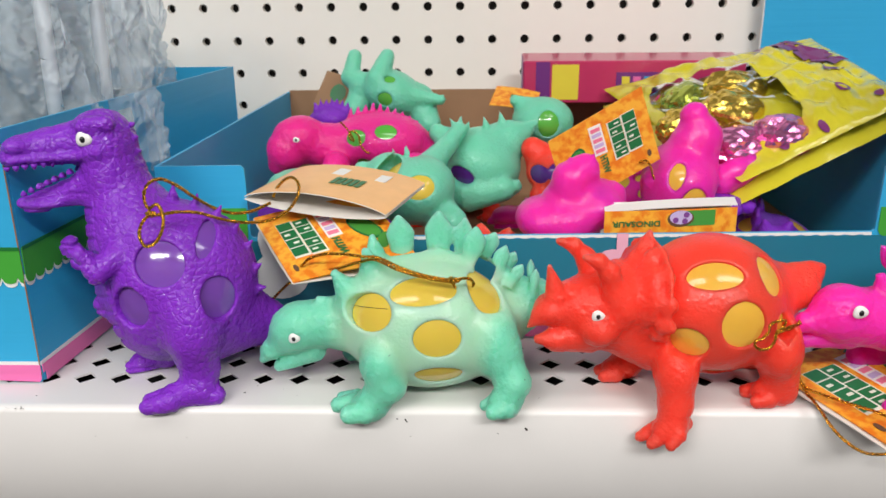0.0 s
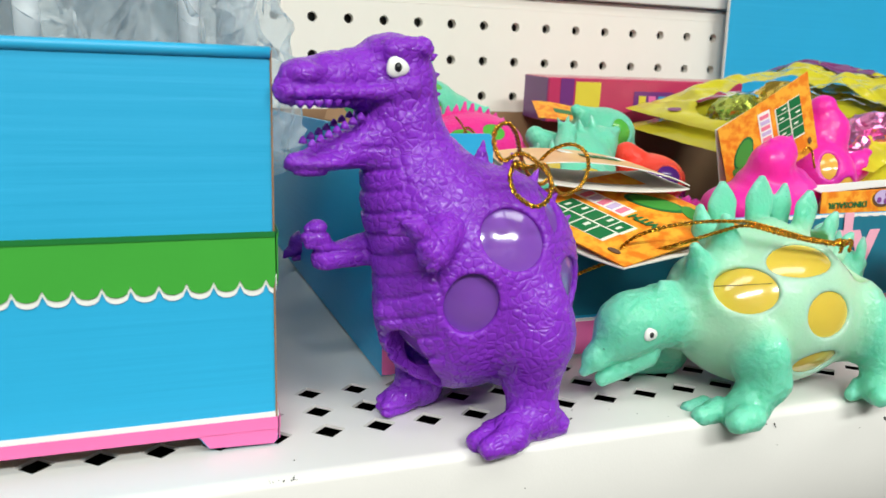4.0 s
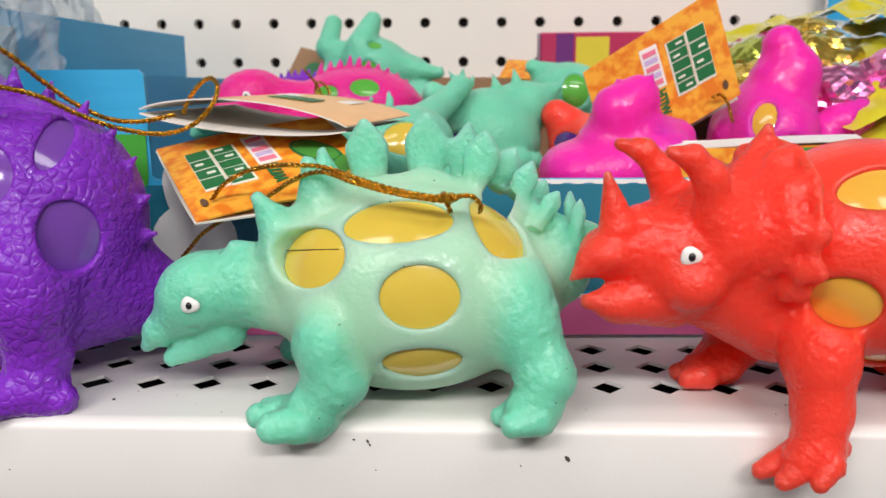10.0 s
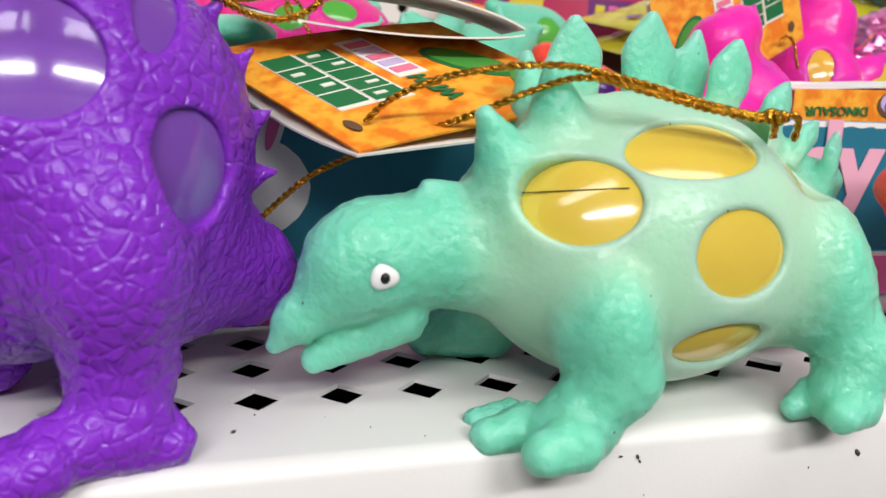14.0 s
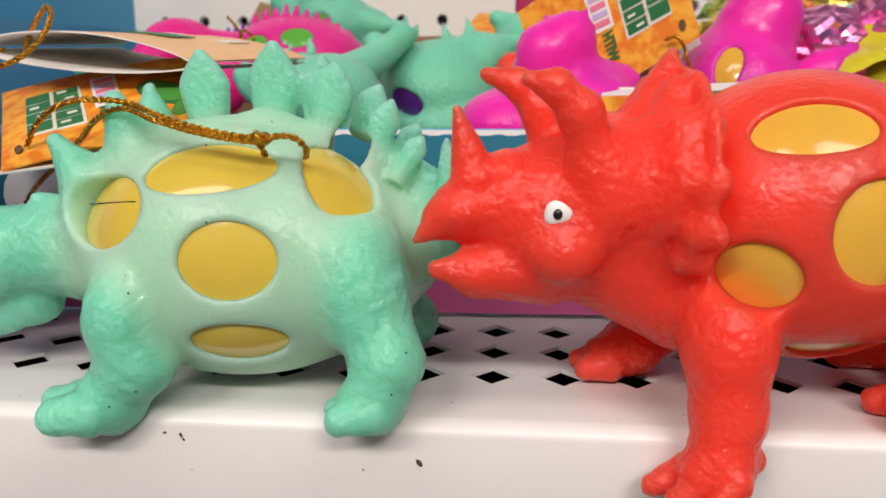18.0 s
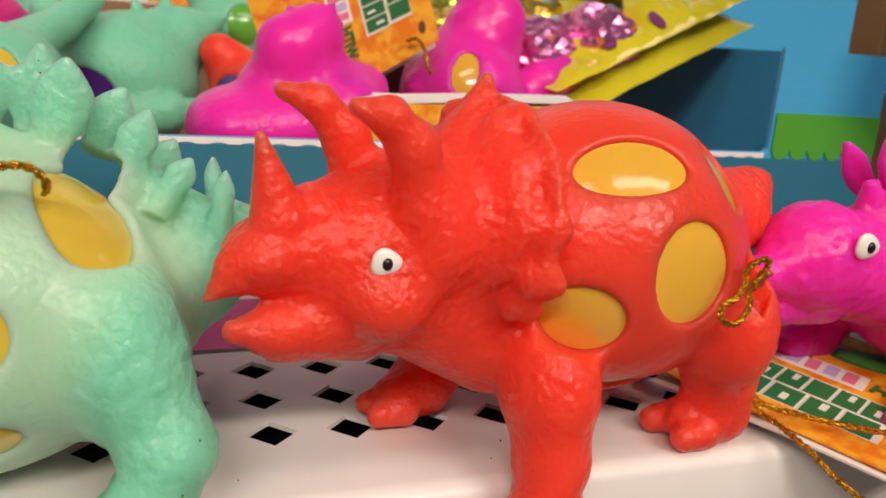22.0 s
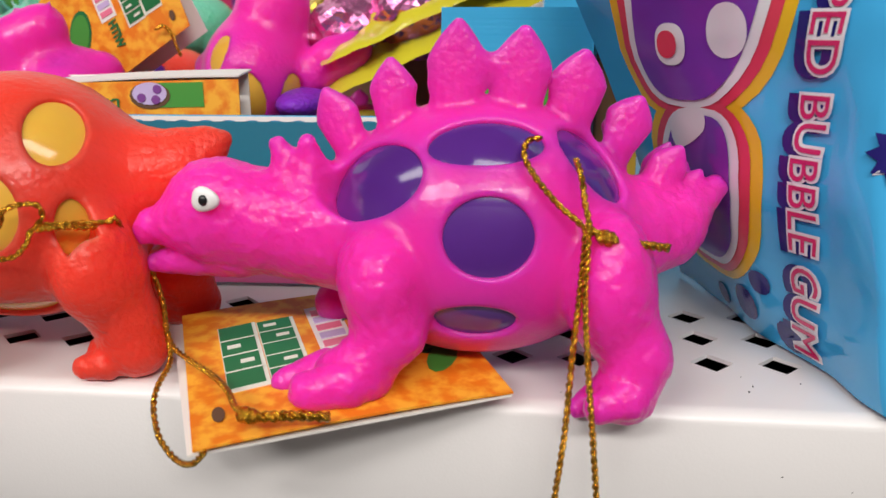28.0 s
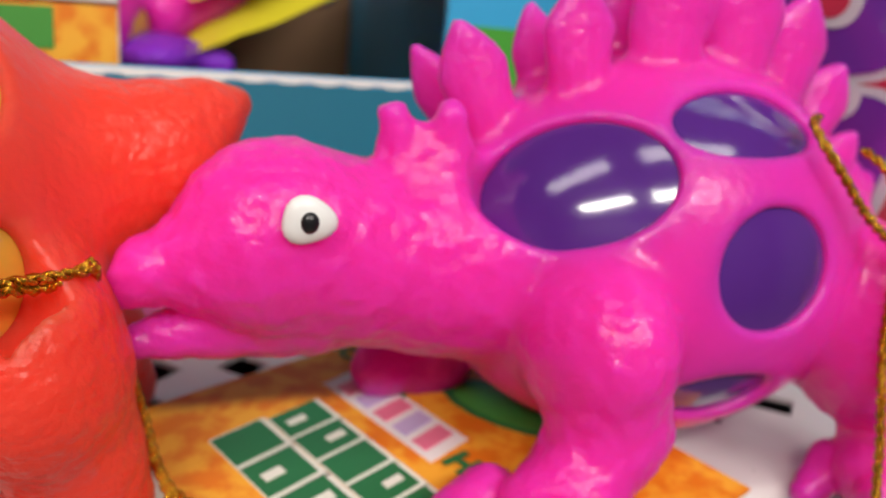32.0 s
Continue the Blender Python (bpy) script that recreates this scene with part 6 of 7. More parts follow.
def cord(label, points_mm, radius_mm):
    """A braided cord: two strands wound round each other."""
    ob = thing("gold_cord", label, "cord", group="gold cords")
    radius_mm *= 1.32
    line = smooth_line([Vector(p) * MM for p in points_mm], 12)
    length = [0.0]
    for a, b in zip(line, line[1:]):
        length.append(length[-1] + (b - a).length)
    steps = max(8, int(length[-1] / 0.00045))
    pts, k = [], 0
    for i in range(steps + 1):
        s = length[-1] * i / steps
        while k < len(length) - 2 and length[k + 1] < s:
            k += 1
        pts.append(line[k].lerp(line[k + 1], (s - length[k]) / max(length[k + 1] - length[k], 1e-9)))
    for phase in (0.0, math.pi):
        out = []
        for i, p in enumerate(pts):
            d = (pts[min(i + 1, steps)] - pts[max(i - 1, 0)]).normalized()
            u = d.cross(Vector((0.2, 0.3, 1))).normalized()
            v = d.cross(u)
            a = phase + i * 0.85
            out.append(p + (u * math.cos(a) + v * math.sin(a)) * radius_mm * MM * 0.5)
        part("strand", tube(out, radius_mm * MM * 0.62, 5), GOLD, ob, smooth=True)
    return ob


cord('gold braided cord looped through the purple toy', [(-104.4, 6.0, 81.2), (-107.2, 2.0, 77.9), (-107.2, -2.0, 74.0), (-103.7, -6.0, 71.1), (-99.6, -6.0, 72.7), (-97.4, -3.0, 77.7), (-99.1, 2.0, 81.9), (-102.5, 6.0, 84.1), (-106.8, 8.0, 82.0), (-108.7, 10.0, 86.0), (-107.5, 12.0, 90.4), (-103.1, 14.0, 92.0), (-98.5, 18.0, 88.5), (-94.1, 24.0, 82.2), (-88.8, 30.0, 76.2), (-82.8, 36.0, 72.2), (-76.5, 42.0, 71.4), (-70.0, 50.0, 72.9)], 0.55)
cord('gold braided cord looped through the purple toy', [(-103.6, 4.0, 80.9), (-100.8, 4.0, 80.5), (-95.4, 6.0, 80.9), (-89.7, 14.0, 78.4), (-84.3, 22.0, 73.8), (-77.6, 30.0, 69.9), (-69.7, 38.0, 68.1), (-62.5, 42.0, 70.2), (-57.7, 46.0, 75.6), (-57.0, 50.0, 80.9), (-60.3, 54.0, 83.4), (-65.2, 58.0, 81.4), (-69.6, 60.0, 76.6), (-71.2, 60.0, 73.0)], 0.55)
cord('gold braided cord looped through the purple toy', [(-105.5, 4.0, 81.4), (-103.9, 3.0, 81.1), (-102.6, 4.0, 80.4)], 1.00)
cord('gold braided cord across the mint stegosaur', [(-53.7, 29.0, 51.0), (-49.5, 26.0, 55.4), (-41.9, 20.0, 59.4), (-32.9, 13.0, 61.7), (-25.0, 8.5, 62.2), (-18.5, 9.0, 61.5), (-9.9, 4.0, 59.3), (-2.0, 2.0, 57.2), (5.8, 1.0, 55.8), (10.8, 0.5, 55.6), (15.9, 1.5, 55.7), (18.2, 3.5, 53.5), (18.2, 4.0, 51.3)], 0.50)
cord('gold braided cord across the mint stegosaur', [(-73.5, 48.0, 27.1), (-67.6, 46.0, 33.4), (-60.9, 42.0, 39.8), (-50.0, 34.0, 46.1), (-37.2, 22.0, 52.6), (-27.6, 13.0, 58.2), (-20.0, 9.5, 60.5), (-11.2, 4.0, 58.5), (-1.9, 1.5, 56.4), (6.4, 0.3, 55.1), (10.2, 0.0, 54.6), (11.4, 1.0, 51.9)], 0.50)
cord('gold braided cord across the mint stegosaur', [(9.0, 0.5, 55.8), (10.9, -0.3, 55.5), (12.4, 0.5, 55.1)], 1.00)
cord('gold braided cord looped on the red triceratops', [(143.3, 0.0, 37.9), (137.8, -4.0, 38.3), (131.5, -8.5, 38.5), (130.1, -10.5, 35.3), (127.8, -11.5, 33.0), (124.7, -12.5, 32.8), (122.2, -13.0, 34.4), (122.1, -13.2, 36.6), (124.6, -13.0, 37.6), (126.7, -12.5, 40.0), (127.3, -11.8, 42.5), (130.1, -11.0, 43.6), (133.2, -10.0, 43.4), (133.3, -8.8, 40.8), (131.7, -8.8, 38.8)], 0.45)
cord('gold braided cord looped on the red triceratops', [(131.5, -9.0, 38.0), (135.7, -6.0, 37.9), (139.7, -2.0, 37.0), (143.5, 1.0, 38.6)], 0.45)
cord('gold braided cord from the red toy through the tag', [(143.5, 1.0, 38.2), (143.4, 4.0, 34.0), (145.6, 9.5, 24.5), (147.4, 10.0, 17.0), (149.0, 7.5, 11.0), (151.6, 4.6, 8.0), (157.0, 0.0, 7.2), (164.0, -6.0, 7.0), (171.0, -15.0, 8.0), (176.4, -24.0, 8.3), (179.1, -24.0, 7.3)], 0.50)
cord('gold braided cord from the red toy through the tag', [(148.6, 8.0, 12.0), (151.0, 4.0, 6.4), (152.2, 0.0, 5.4), (153.0, -8.0, 3.8), (154.4, -13.0, 1.2), (158.0, -18.5, -2.0), (163.0, -22.5, -4.0), (168.0, -27.0, -1.8), (171.5, -29.0, 2.0)], 0.50)
cord('gold braided cord from the magenta toy through the tag', [(177.8, -24.5, 7.8), (180.8, -24.5, 7.3), (186.9, -23.0, 7.0), (193.0, -21.0, 6.1)], 0.80)
cord('gold braided cord from the magenta toy through the tag', [(177.2, -24.5, 7.8), (178.7, -24.5, 7.4), (180.0, -24.5, 7.2)], 1.20)
cord('gold braided cord hanging from the magenta stegosaur', [(231.8, 2.0, 56.3), (229.3, 0.0, 55.9), (228.6, -3.0, 53.6), (230.5, -5.0, 50.2), (234.9, -6.0, 45.1), (239.8, -7.0, 41.0), (240.4, -7.5, 39.5), (239.8, -9.0, 28.2), (238.6, -13.0, 15.9), (237.7, -16.0, 3.1), (236.4, -18.0, -7.9), (235.6, -18.0, -15.4)], 0.50)
cord('gold braided cord hanging from the magenta stegosaur', [(238.6, 0.0, 52.6), (239.4, -4.0, 50.2), (240.2, -6.5, 45.3), (241.0, -8.0, 40.7), (240.8, -10.0, 28.5), (241.5, -14.0, 16.4), (242.7, -17.0, 3.9), (243.7, -19.0, -6.8), (244.5, -19.0, -14.2)], 0.50)
cord('gold braided cord hanging from the magenta stegosaur', [(240.8, -8.0, 40.7), (244.3, -7.5, 38.9), (248.5, -6.0, 37.7), (253.1, -4.0, 36.6), (257.2, -2.0, 35.7)], 0.70)
cord('gold braided cord hanging from the magenta stegosaur', [(243.1, -8.0, 39.4), (244.4, -8.0, 38.9), (245.8, -7.5, 38.3)], 1.20)
cord('gold cord end on the tray front', [(-74.7, 48.0, 26.4), (-73.2, 47.5, 27.5), (-71.6, 47.0, 28.6)], 1.10)

# ---- toys heaped in the middle tray ----
def heap_toy(name, label, shape, at, skin, ball, h=1.1, seed=11):
    meshes = toy_meshes(name, shape, h, 0.22, 330.0, seed, 0.3, 0.3, 4.0)
    return toy(name, label, meshes, shape, skin, ball, pose(*at), "toys heaped in the tray", eyes=any(s[0] == "I" for s in shape))


heap_toy("horned_dinosaur_toy", "mint rubber toy lying legs up at the back", BACKMINT_SHAPE, BACKMINT_AT, MINT, GREEN_BALL)
heap_toy("ridged_dinosaur_toy", "hot pink rubber toy with toothed crest and green ball", PILEMAG_SHAPE, PILEMAG_AT, PINK, GREEN_BALL)
heap_toy("clawed_dinosaur_toy", "mint rubber toy on its side with yellow ball", MINTA_SHAPE, MINTA_AT, MINT, YELLOW_BALL)
heap_toy("clawed_dinosaur_toy", "mint rubber toy with pointed snout and violet ball", MINTB_SHAPE, MINTB_AT, MINT, VIOLET_BALL)
heap_toy("round_dinosaur_toy", "mint rubber toy with green ball half buried", MINTC_SHAPE, MINTC_AT, MINT, GREEN_BALL)
heap_toy("long_necked_dinosaur_toy", "red rubber toy with violet ball in the heap", REDTOY_SHAPE, REDTOY_AT, RED, VIOLET_BALL)
heap_toy("long_necked_dinosaur_toy", "magenta rubber toy stretching its neck over the tray front", MAGFRONT_SHAPE, MAGFRONT_AT, MAGENTA, GREEN_BALL)
heap_toy("upright_dinosaur_toy", "magenta rubber toy standing upright with amber ball", BIGMAG_SHAPE, BIGMAG_AT, MAGENTA, AMBER_BALL)
heap_toy("round_dinosaur_toy", "dark purple rubber toy under the candy bag", VIOLETTOY_SHAPE, VIOLETTOY_AT, PURPLE, AMBER_BALL)
heap_toy("round_dinosaur_toy", "pale mint rubber toy under the folded tag", MINTD_SHAPE, MINTD_AT, MINT, GREEN_BALL)

heap_toy("spiky_dinosaur_toy", "small purple rubber toy with spikes deep at the back", SPIKY_SHAPE, SPIKY_AT, PURPLE, LILAC_BALL)
cord("thin gold cord tied over the pink toy", [(-58.2, 176.0, 88.5), (-55.1, 176.0, 85.2), (-52.0, 176.0, 80.5), (-50.8, 176.0, 77.2), (-53.4, 176.0, 79.2), (-51.9, 176.0, 83.2), (-48.0, 176.0, 80.5), (-46.9, 176.0, 75.2), (-44.4, 176.0, 71.2), (-41.8, 176.0, 69.8)], 0.45)
cord("thin gold cord through the hole of a hang tag", [(102.8, 116.5, 76.3), (105.8, 116.5, 77.5), (108.4, 116.5, 75.0), (109.9, 116.5, 70.6), (111.1, 116.5, 67.5)], 0.45)

# deeper layer of toys that fills the tray
for at, skin, ball, label, turn in (((-0.075, 0.25, 0.004), PURPLE, LILAC_BALL, "purple rubber toy deep in the heap", 20),
                                    ((0.03, 0.125, 0.004), RED, AMBER_BALL, "red rubber toy deep in the heap", 160),
                                    ((0.085, 0.20, 0.004), MAGENTA, GREEN_BALL, "magenta rubber toy deep in the heap", -30),
                                    ((0.19, 0.16, 0.004), PURPLE, AMBER_BALL, "purple rubber toy deep in the heap", 80),
                                    ((0.0, 0.28, 0.004), RED, YELLOW_BALL, "red rubber toy deep in the heap", 10),
                                    ((0.14, 0.29, 0.004), MAGENTA, YELLOW_BALL, "pink rubber toy deep in the heap", 200)):
    m = pose(at[0], at[1], at[2], 0, 0, turn)
    ob = thing("stegosaur_toy", label, "toy dinosaur", group="toys heaped in the tray")
    link_mesh("skin", with_material(DEEP_MESH[0], skin), None, ob)
    link_mesh("inner_ball", with_material(DEEP_MESH[1], ball), None, ob)
    ob.matrix_basis = m @ Matrix.Diagonal((0.9, 0.9, 0.55, 1))

# bits of card and the flat pink box behind
PINK_BOX = material("crimson_pink_carton", (0.50, 0.035, 0.12), rough=0.3, coat=0.3, vary=0.12, vary_scale=50)
BOX_YELLOW = material("yellow_print", (0.75, 0.62, 0.06), rough=0.35)
BOX_PURPLE = material("purple_print", (0.16, 0.03, 0.20), rough=0.35)
flat_box = thing("candy_box", "flat crimson candy box lying on the heap at the back", "candy box")
part("carton", solid_box((-0.078, -0.020, -0.015), (0.078, 0.020, 0.015), 0.0008, 1), PINK_BOX, flat_box)
part("end_flap", solid_box((-0.0785, -0.0195, -0.0145), (-0.0782, 0.0195, 0.0145)), BOX_PURPLE, flat_box)
for bx, bw, bh, mt in ((-0.048, 0.0095, 0.0125, BOX_YELLOW), (-0.064, 0.005, 0.0145, BOX_PURPLE), (0.004, 0.016, 0.007, BOX_PURPLE)):
    part("printed_patch", solid_box((bx - bw, -0.0204, -bh), (bx + bw, -0.02005, bh)), mt, flat_box, "plain printed patch")
for k in range(4):
    part("printed_mark", solid_box((-0.008 + 0.0078 * k, -0.0208, -0.004), (-0.0025 + 0.0078 * k, -0.02045, 0.004)), (BOX_YELLOW, CARD_PINK, CARD_BLUE, CARD_GREEN)[k], flat_box)
flat_box.matrix_basis = pose(0.134, 0.318, 0.098, 4, 0, -2)
scrap = thing("hang_tag", "brown-orange hang tag corner sticking up at the back", "hang tag", group="orange hang tags")
bm, tp = sheet((-0.098, 0.300, 0.082), (-0.070, 0.292, 0.074), (-0.088, 0.312, 0.105), 0.001)
part("front_leaf", bm, CARD_BROWN, scrap, "orange-brown printed leaf")
printed_shape("printed_patch", oval(0.5, 0.5, 0.2, 0.25, 10), tp, TAG_GREEN, scrap)
scrap = thing("hang_tag", "orange hang tag lying under a mint toy", "hang tag", group="orange hang tags")
bm, tp = sheet((0.030, 0.262, 0.086), (0.060, 0.256, 0.082), (0.036, 0.285, 0.096), 0.001)
part("front_leaf", bm, TAG_ORANGE, scrap, "orange printed leaf")
printed_shape("printed_patch", bar(0.6, 0.5, 0.2, 0.12), tp, TAG_GREEN, scrap)

# ---- yellow candy bag with a clear window and foil eggs ----
BAG_YELLOW = material("yellow_foil_film", (0.64, 0.57, 0.035), rough=0.2, coat=0.6, vary=0.14, vary_scale=60, bump=0.9, bump_scale=75)
BAG_PURPLE = material("plum_print", (0.20, 0.04, 0.16), rough=0.3)
FILM = bpy.data.materials.new("clear_film")
FILM.use_nodes = True
nt = FILM.node_tree
nt.nodes.remove(nt.nodes["Principled BSDF"])
gl, tr, mx, fr = (nt.nodes.new(k) for k in ("ShaderNodeBsdfGlossy", "ShaderNodeBsdfTransparent", "ShaderNodeMixShader", "ShaderNodeFresnel"))
gl.inputs["Roughness"].default_value = 0.14
gl.inputs["Color"].default_value = (0.95, 0.98, 1.0, 1)
tr.inputs["Color"].default_value = (0.90, 0.93, 0.95, 1)
fr.inputs["IOR"].default_value = 1.06
nt.links.new(fr.outputs[0], mx.inputs[0])
nt.links.new(tr.outputs[0], mx.inputs[1])
nt.links.new(gl.outputs[0], mx.inputs[2])
nt.links.new(mx.outputs[0], nt.nodes["Material Output"].inputs["Surface"])
FOIL_PINK = material("pink_foil", (0.85, 0.27, 0.55), rough=0.24, metal=0.85, bump=0.35, bump_scale=200, vary=0.25, vary_scale=300)
FOIL_GOLD = material("gold_foil", (0.78, 0.55, 0.10), rough=0.24, metal=0.85, bump=0.35, bump_scale=200, vary=0.2, vary_scale=300)
FOIL_LIME = material("lime_foil", (0.50, 0.58, 0.10), rough=0.24, metal=0.85, bump=0.35, bump_scale=200, vary=0.2, vary_scale=300)
bag = thing("candy_bag", "yellow film candy bag with clear window lying on the heap", "candy bag")
BA_, BB_, BC_, BD_ = Vector((0.112, 0.294, 0.092)), Vector((0.240, 0.262, 0.128)), Vector((0.248, 0.142, 0.104)), Vector((0.158, 0.124, 0.064))


def bag_place(u, v, lift=0.0):
    p = BA_ * (1 - u) * (1 - v) + BB_ * u * (1 - v) + BC_ * u * v + BD_ * (1 - u) * v
    n = (BB_ - BA_).cross(BD_ - BA_).normalized()
    n = n if n.z > 0 else -n
    puff = 0.013 * (max(0.0, 16 * u * (1 - u) * v * (1 - v))) ** 0.6
    crumple = 0.006 * noise.noise((u * 7 + 3, v * 6, 0.3)) + 0.003 * noise.noise((u * 19, v * 15, 5.1))
    edge = min(1.0, 7 * min(u, v, 1 - u, 1 - v) + 0.12)
    return p + n * (puff + crumple * edge + lift)


def bag_sheet(keep, lift=0.0, n=44, under=False):
    bm = bmesh.new()
    grid = [[bm.verts.new(bag_place(i / n, j / n, lift) - (Vector((0, 0, 0.012)) if under else Vector())) for j in range(n + 1)] for i in range(n + 1)]
    for i in range(n):
        for j in range(n):
            if keep((i + 0.5) / n, (j + 0.5) / n):
                bm.faces.new((grid[i][j], grid[i + 1][j], grid[i + 1][j + 1], grid[i][j + 1]))
    bmesh.ops.delete(bm, geom=[v for v in bm.verts if not v.link_faces], context="VERTS")
    return bm


def in_window(u, v):
    return ((u - 0.30) / 0.25) ** 4 + ((v - 0.56) / 0.33) ** 4 < 1


film_back = part("back_film", bag_sheet(lambda u, v: True, 0.0, 24, True), BAG_YELLOW, bag, smooth=True)
part("printed_film", bag_sheet(lambda u, v: not in_window(u, v), 0.0, 110), BAG_YELLOW, bag, "yellow printed film", smooth=True)
part("window_film", bag_sheet(in_window, 0.0003, 110), FILM, bag, "clear window film", smooth=True)
for k, (u, v, r) in enumerate(((0.80, 0.14, 0.012), (0.88, 0.36, 0.012), (0.84, 0.60, 0.010), (0.76, 0.80, 0.007), (0.88, 0.90, 0.005), (0.06, 0.2, 0.005), (0.10, 0.86, 0.006), (0.30, 0.95, 0.005), (0.52, 0.96, 0.005))):
    pts = [(u + r * 4.5 * math.cos(a), v + r * 5.5 * math.sin(a)) for a in (2 * math.pi * i / 12 for i in range(12))]
    bm = bmesh.new()
    ring = [bm.verts.new(bag_place(a, b, 0.0010)) for a, b in pts]
    bm.faces.new(ring)
    part("plum_spot", bm, BAG_PURPLE, bag)
for row in range(2):
    for k in range(5):
        u0, v0 = 0.74 + 0.03 * k + 0.06 * row, 0.10 + 0.085 * k + 0.03 * row
        bm = bmesh.new()
        bm.faces.new([bm.verts.new(bag_place(u0 + a, v0 + b, 0.0012)) for a, b in ((-0.045, -0.03), (-0.005, -0.05), (0.03, -0.02), (0.052, 0.02), (0.01, 0.03), (-0.03, 0.05))])
        part("plum_block", bm, BAG_PURPLE, bag)


def foil_egg(at, mat, r, tilt):
    bm = bmesh.new()
    bmesh.ops.create_icosphere(bm, subdivisions=4, radius=1.0)
    for v in bm.verts:
        q = v.co + Vector(at) * 40
        k = 1 + 0.16 * noise.noise(q * 2.7) + 0.10 * (0.5 - abs(noise.noise(q * 5.3)))
        v.co = Vector((v.co.x * 1.3, v.co.y, v.co.z * 0.85)) * r * k
    ob = part("foil_egg", bm, mat)
    ob.matrix_basis = pose(*at, 0, 12, tilt)
    return tagged(ob, "foil-wrapped candy egg inside the clear bag window", "candy", group="foil eggs")


rng = random.Random(4)
for k, (u, v) in enumerate(((0.20, 0.80), (0.36, 0.58), (0.42, 0.82), (0.16, 0.52), (0.48, 0.40), (0.28, 0.32))):
    p = bag_place(u, v) - Vector((0, 0, 0.0135))
    foil_egg(tuple(p), (FOIL_PINK, FOIL_GOLD, FOIL_PINK, FOIL_GOLD, FOIL_GOLD, FOIL_LIME)[k], 0.0165, rng.uniform(0, 180))

# ---- upright bubble gum pouch ----
POUCH_BLUE = material("glossy_blue_film", (0.05, 0.42, 0.78), rough=0.14, coat=0.5, vary=0.10, vary_scale=14, bump=0.12, bump_scale=25)
POUCH_PURPLE = material("purple_film_print", (0.19, 0.04, 0.40), rough=0.15, coat=0.5, vary=0.1)
POUCH_RED = material("red_film_print", (0.72, 0.05, 0.10), rough=0.2, coat=0.4)
POUCH_YELLOW = material("yellow_film_print", (0.80, 0.48, 0.02), rough=0.2, coat=0.4)
POUCH_WHITE = material("white_film_print", (0.78, 0.78, 0.82), rough=0.18, coat=0.4)
POUCH_NAVY = material("navy_film_print", (0.02, 0.015, 0.16), rough=0.2, coat=0.4)
POUCH_LETTER = material("crimson_letter_print", (0.62, 0.03, 0.14), rough=0.2, coat=0.4)
pouch = thing("bubble_gum_pouch", "glossy blue bubble gum pouch with purple print standing on the shelf", "candy pouch")


def pouch_place(s, z, out=0.0):
    """s runs from the far edge of the near face (0) over the front fold (1) to the outer edge (3)."""
    h = min(z / 0.07, 1.25)
    back = Vector((0.281, 0.098)).lerp(Vector((0.247, 0.056)), h)
    fold = Vector((0.3035, -0.001)).lerp(Vector((0.2965, 0.0035)), min(z / 0.05, 1))
    if s <= 1:
        p = back.lerp(fold, s)
        d = (fold - back).normalized()
        n = Vector((d.y, -d.x))
        n = n if n.x < 0 else -n
        p += n * (0.004 * math.sin(math.pi * s) * min(1, z / 0.04))
    else:
        t = s - 1
        p = fold + Vector((0.055 * t, 0.018 * t * t - 0.004 * math.sin(min(t, 1) * math.pi)))
        n = Vector((0.15, -1)).normalized()
        if t < 0.25:
            d = (fold - back).normalized()
            m = Vector((d.y, -d.x))
            m = m if m.x < 0 else -m
            n = m.lerp(n, t / 0.25).normalized()
    crumple = 0.0016 * noise.noise((s * 2.3, z * 45, 1.7)) + 0.0007 * noise.noise((s * 7, z * 120, 4.2))
    crumple += 0.0020 * math.exp(-((s - 0.60 - 1.2 * (z - 0.06)) / 0.10) ** 2) + 0.0012 * math.exp(-((s - 0.95) / 0.10) ** 2)
    q = p + n * (crumple + out)
    return Vector((q.x, q.y, z))


bm = bmesh.new()
NS, NZ = 150, 48
grid = [[bm.verts.new(pouch_place(3.0 * i / NS, 0.001 + 0.19 * j / NZ)) for j in range(NZ + 1)] for i in range(NS + 1)]
for i in range(NS):
    for j in range(NZ):
        bm.faces.new((grid[i][j], grid[i + 1][j], grid[i + 1][j + 1], grid[i][j + 1]))
part("front_film", bm, POUCH_BLUE, pouch, "blue glossy film", smooth=True)
bm = bmesh.new()
grid = [[bm.verts.new(pouch_place(3.0 * i / 20, 0.001 + 0.19 * j / 10) + Vector((0.012, 0.05 * math.sin(math.pi * i / 20) + 0.004, 0))) for j in range(11)] for i in range(21)]
for i in range(20):
    for j in range(10):
        bm.faces.new((grid[i][j], grid[i][j + 1], grid[i + 1][j + 1], grid[i + 1][j]))
part("back_film", bm, POUCH_BLUE, pouch, smooth=True)


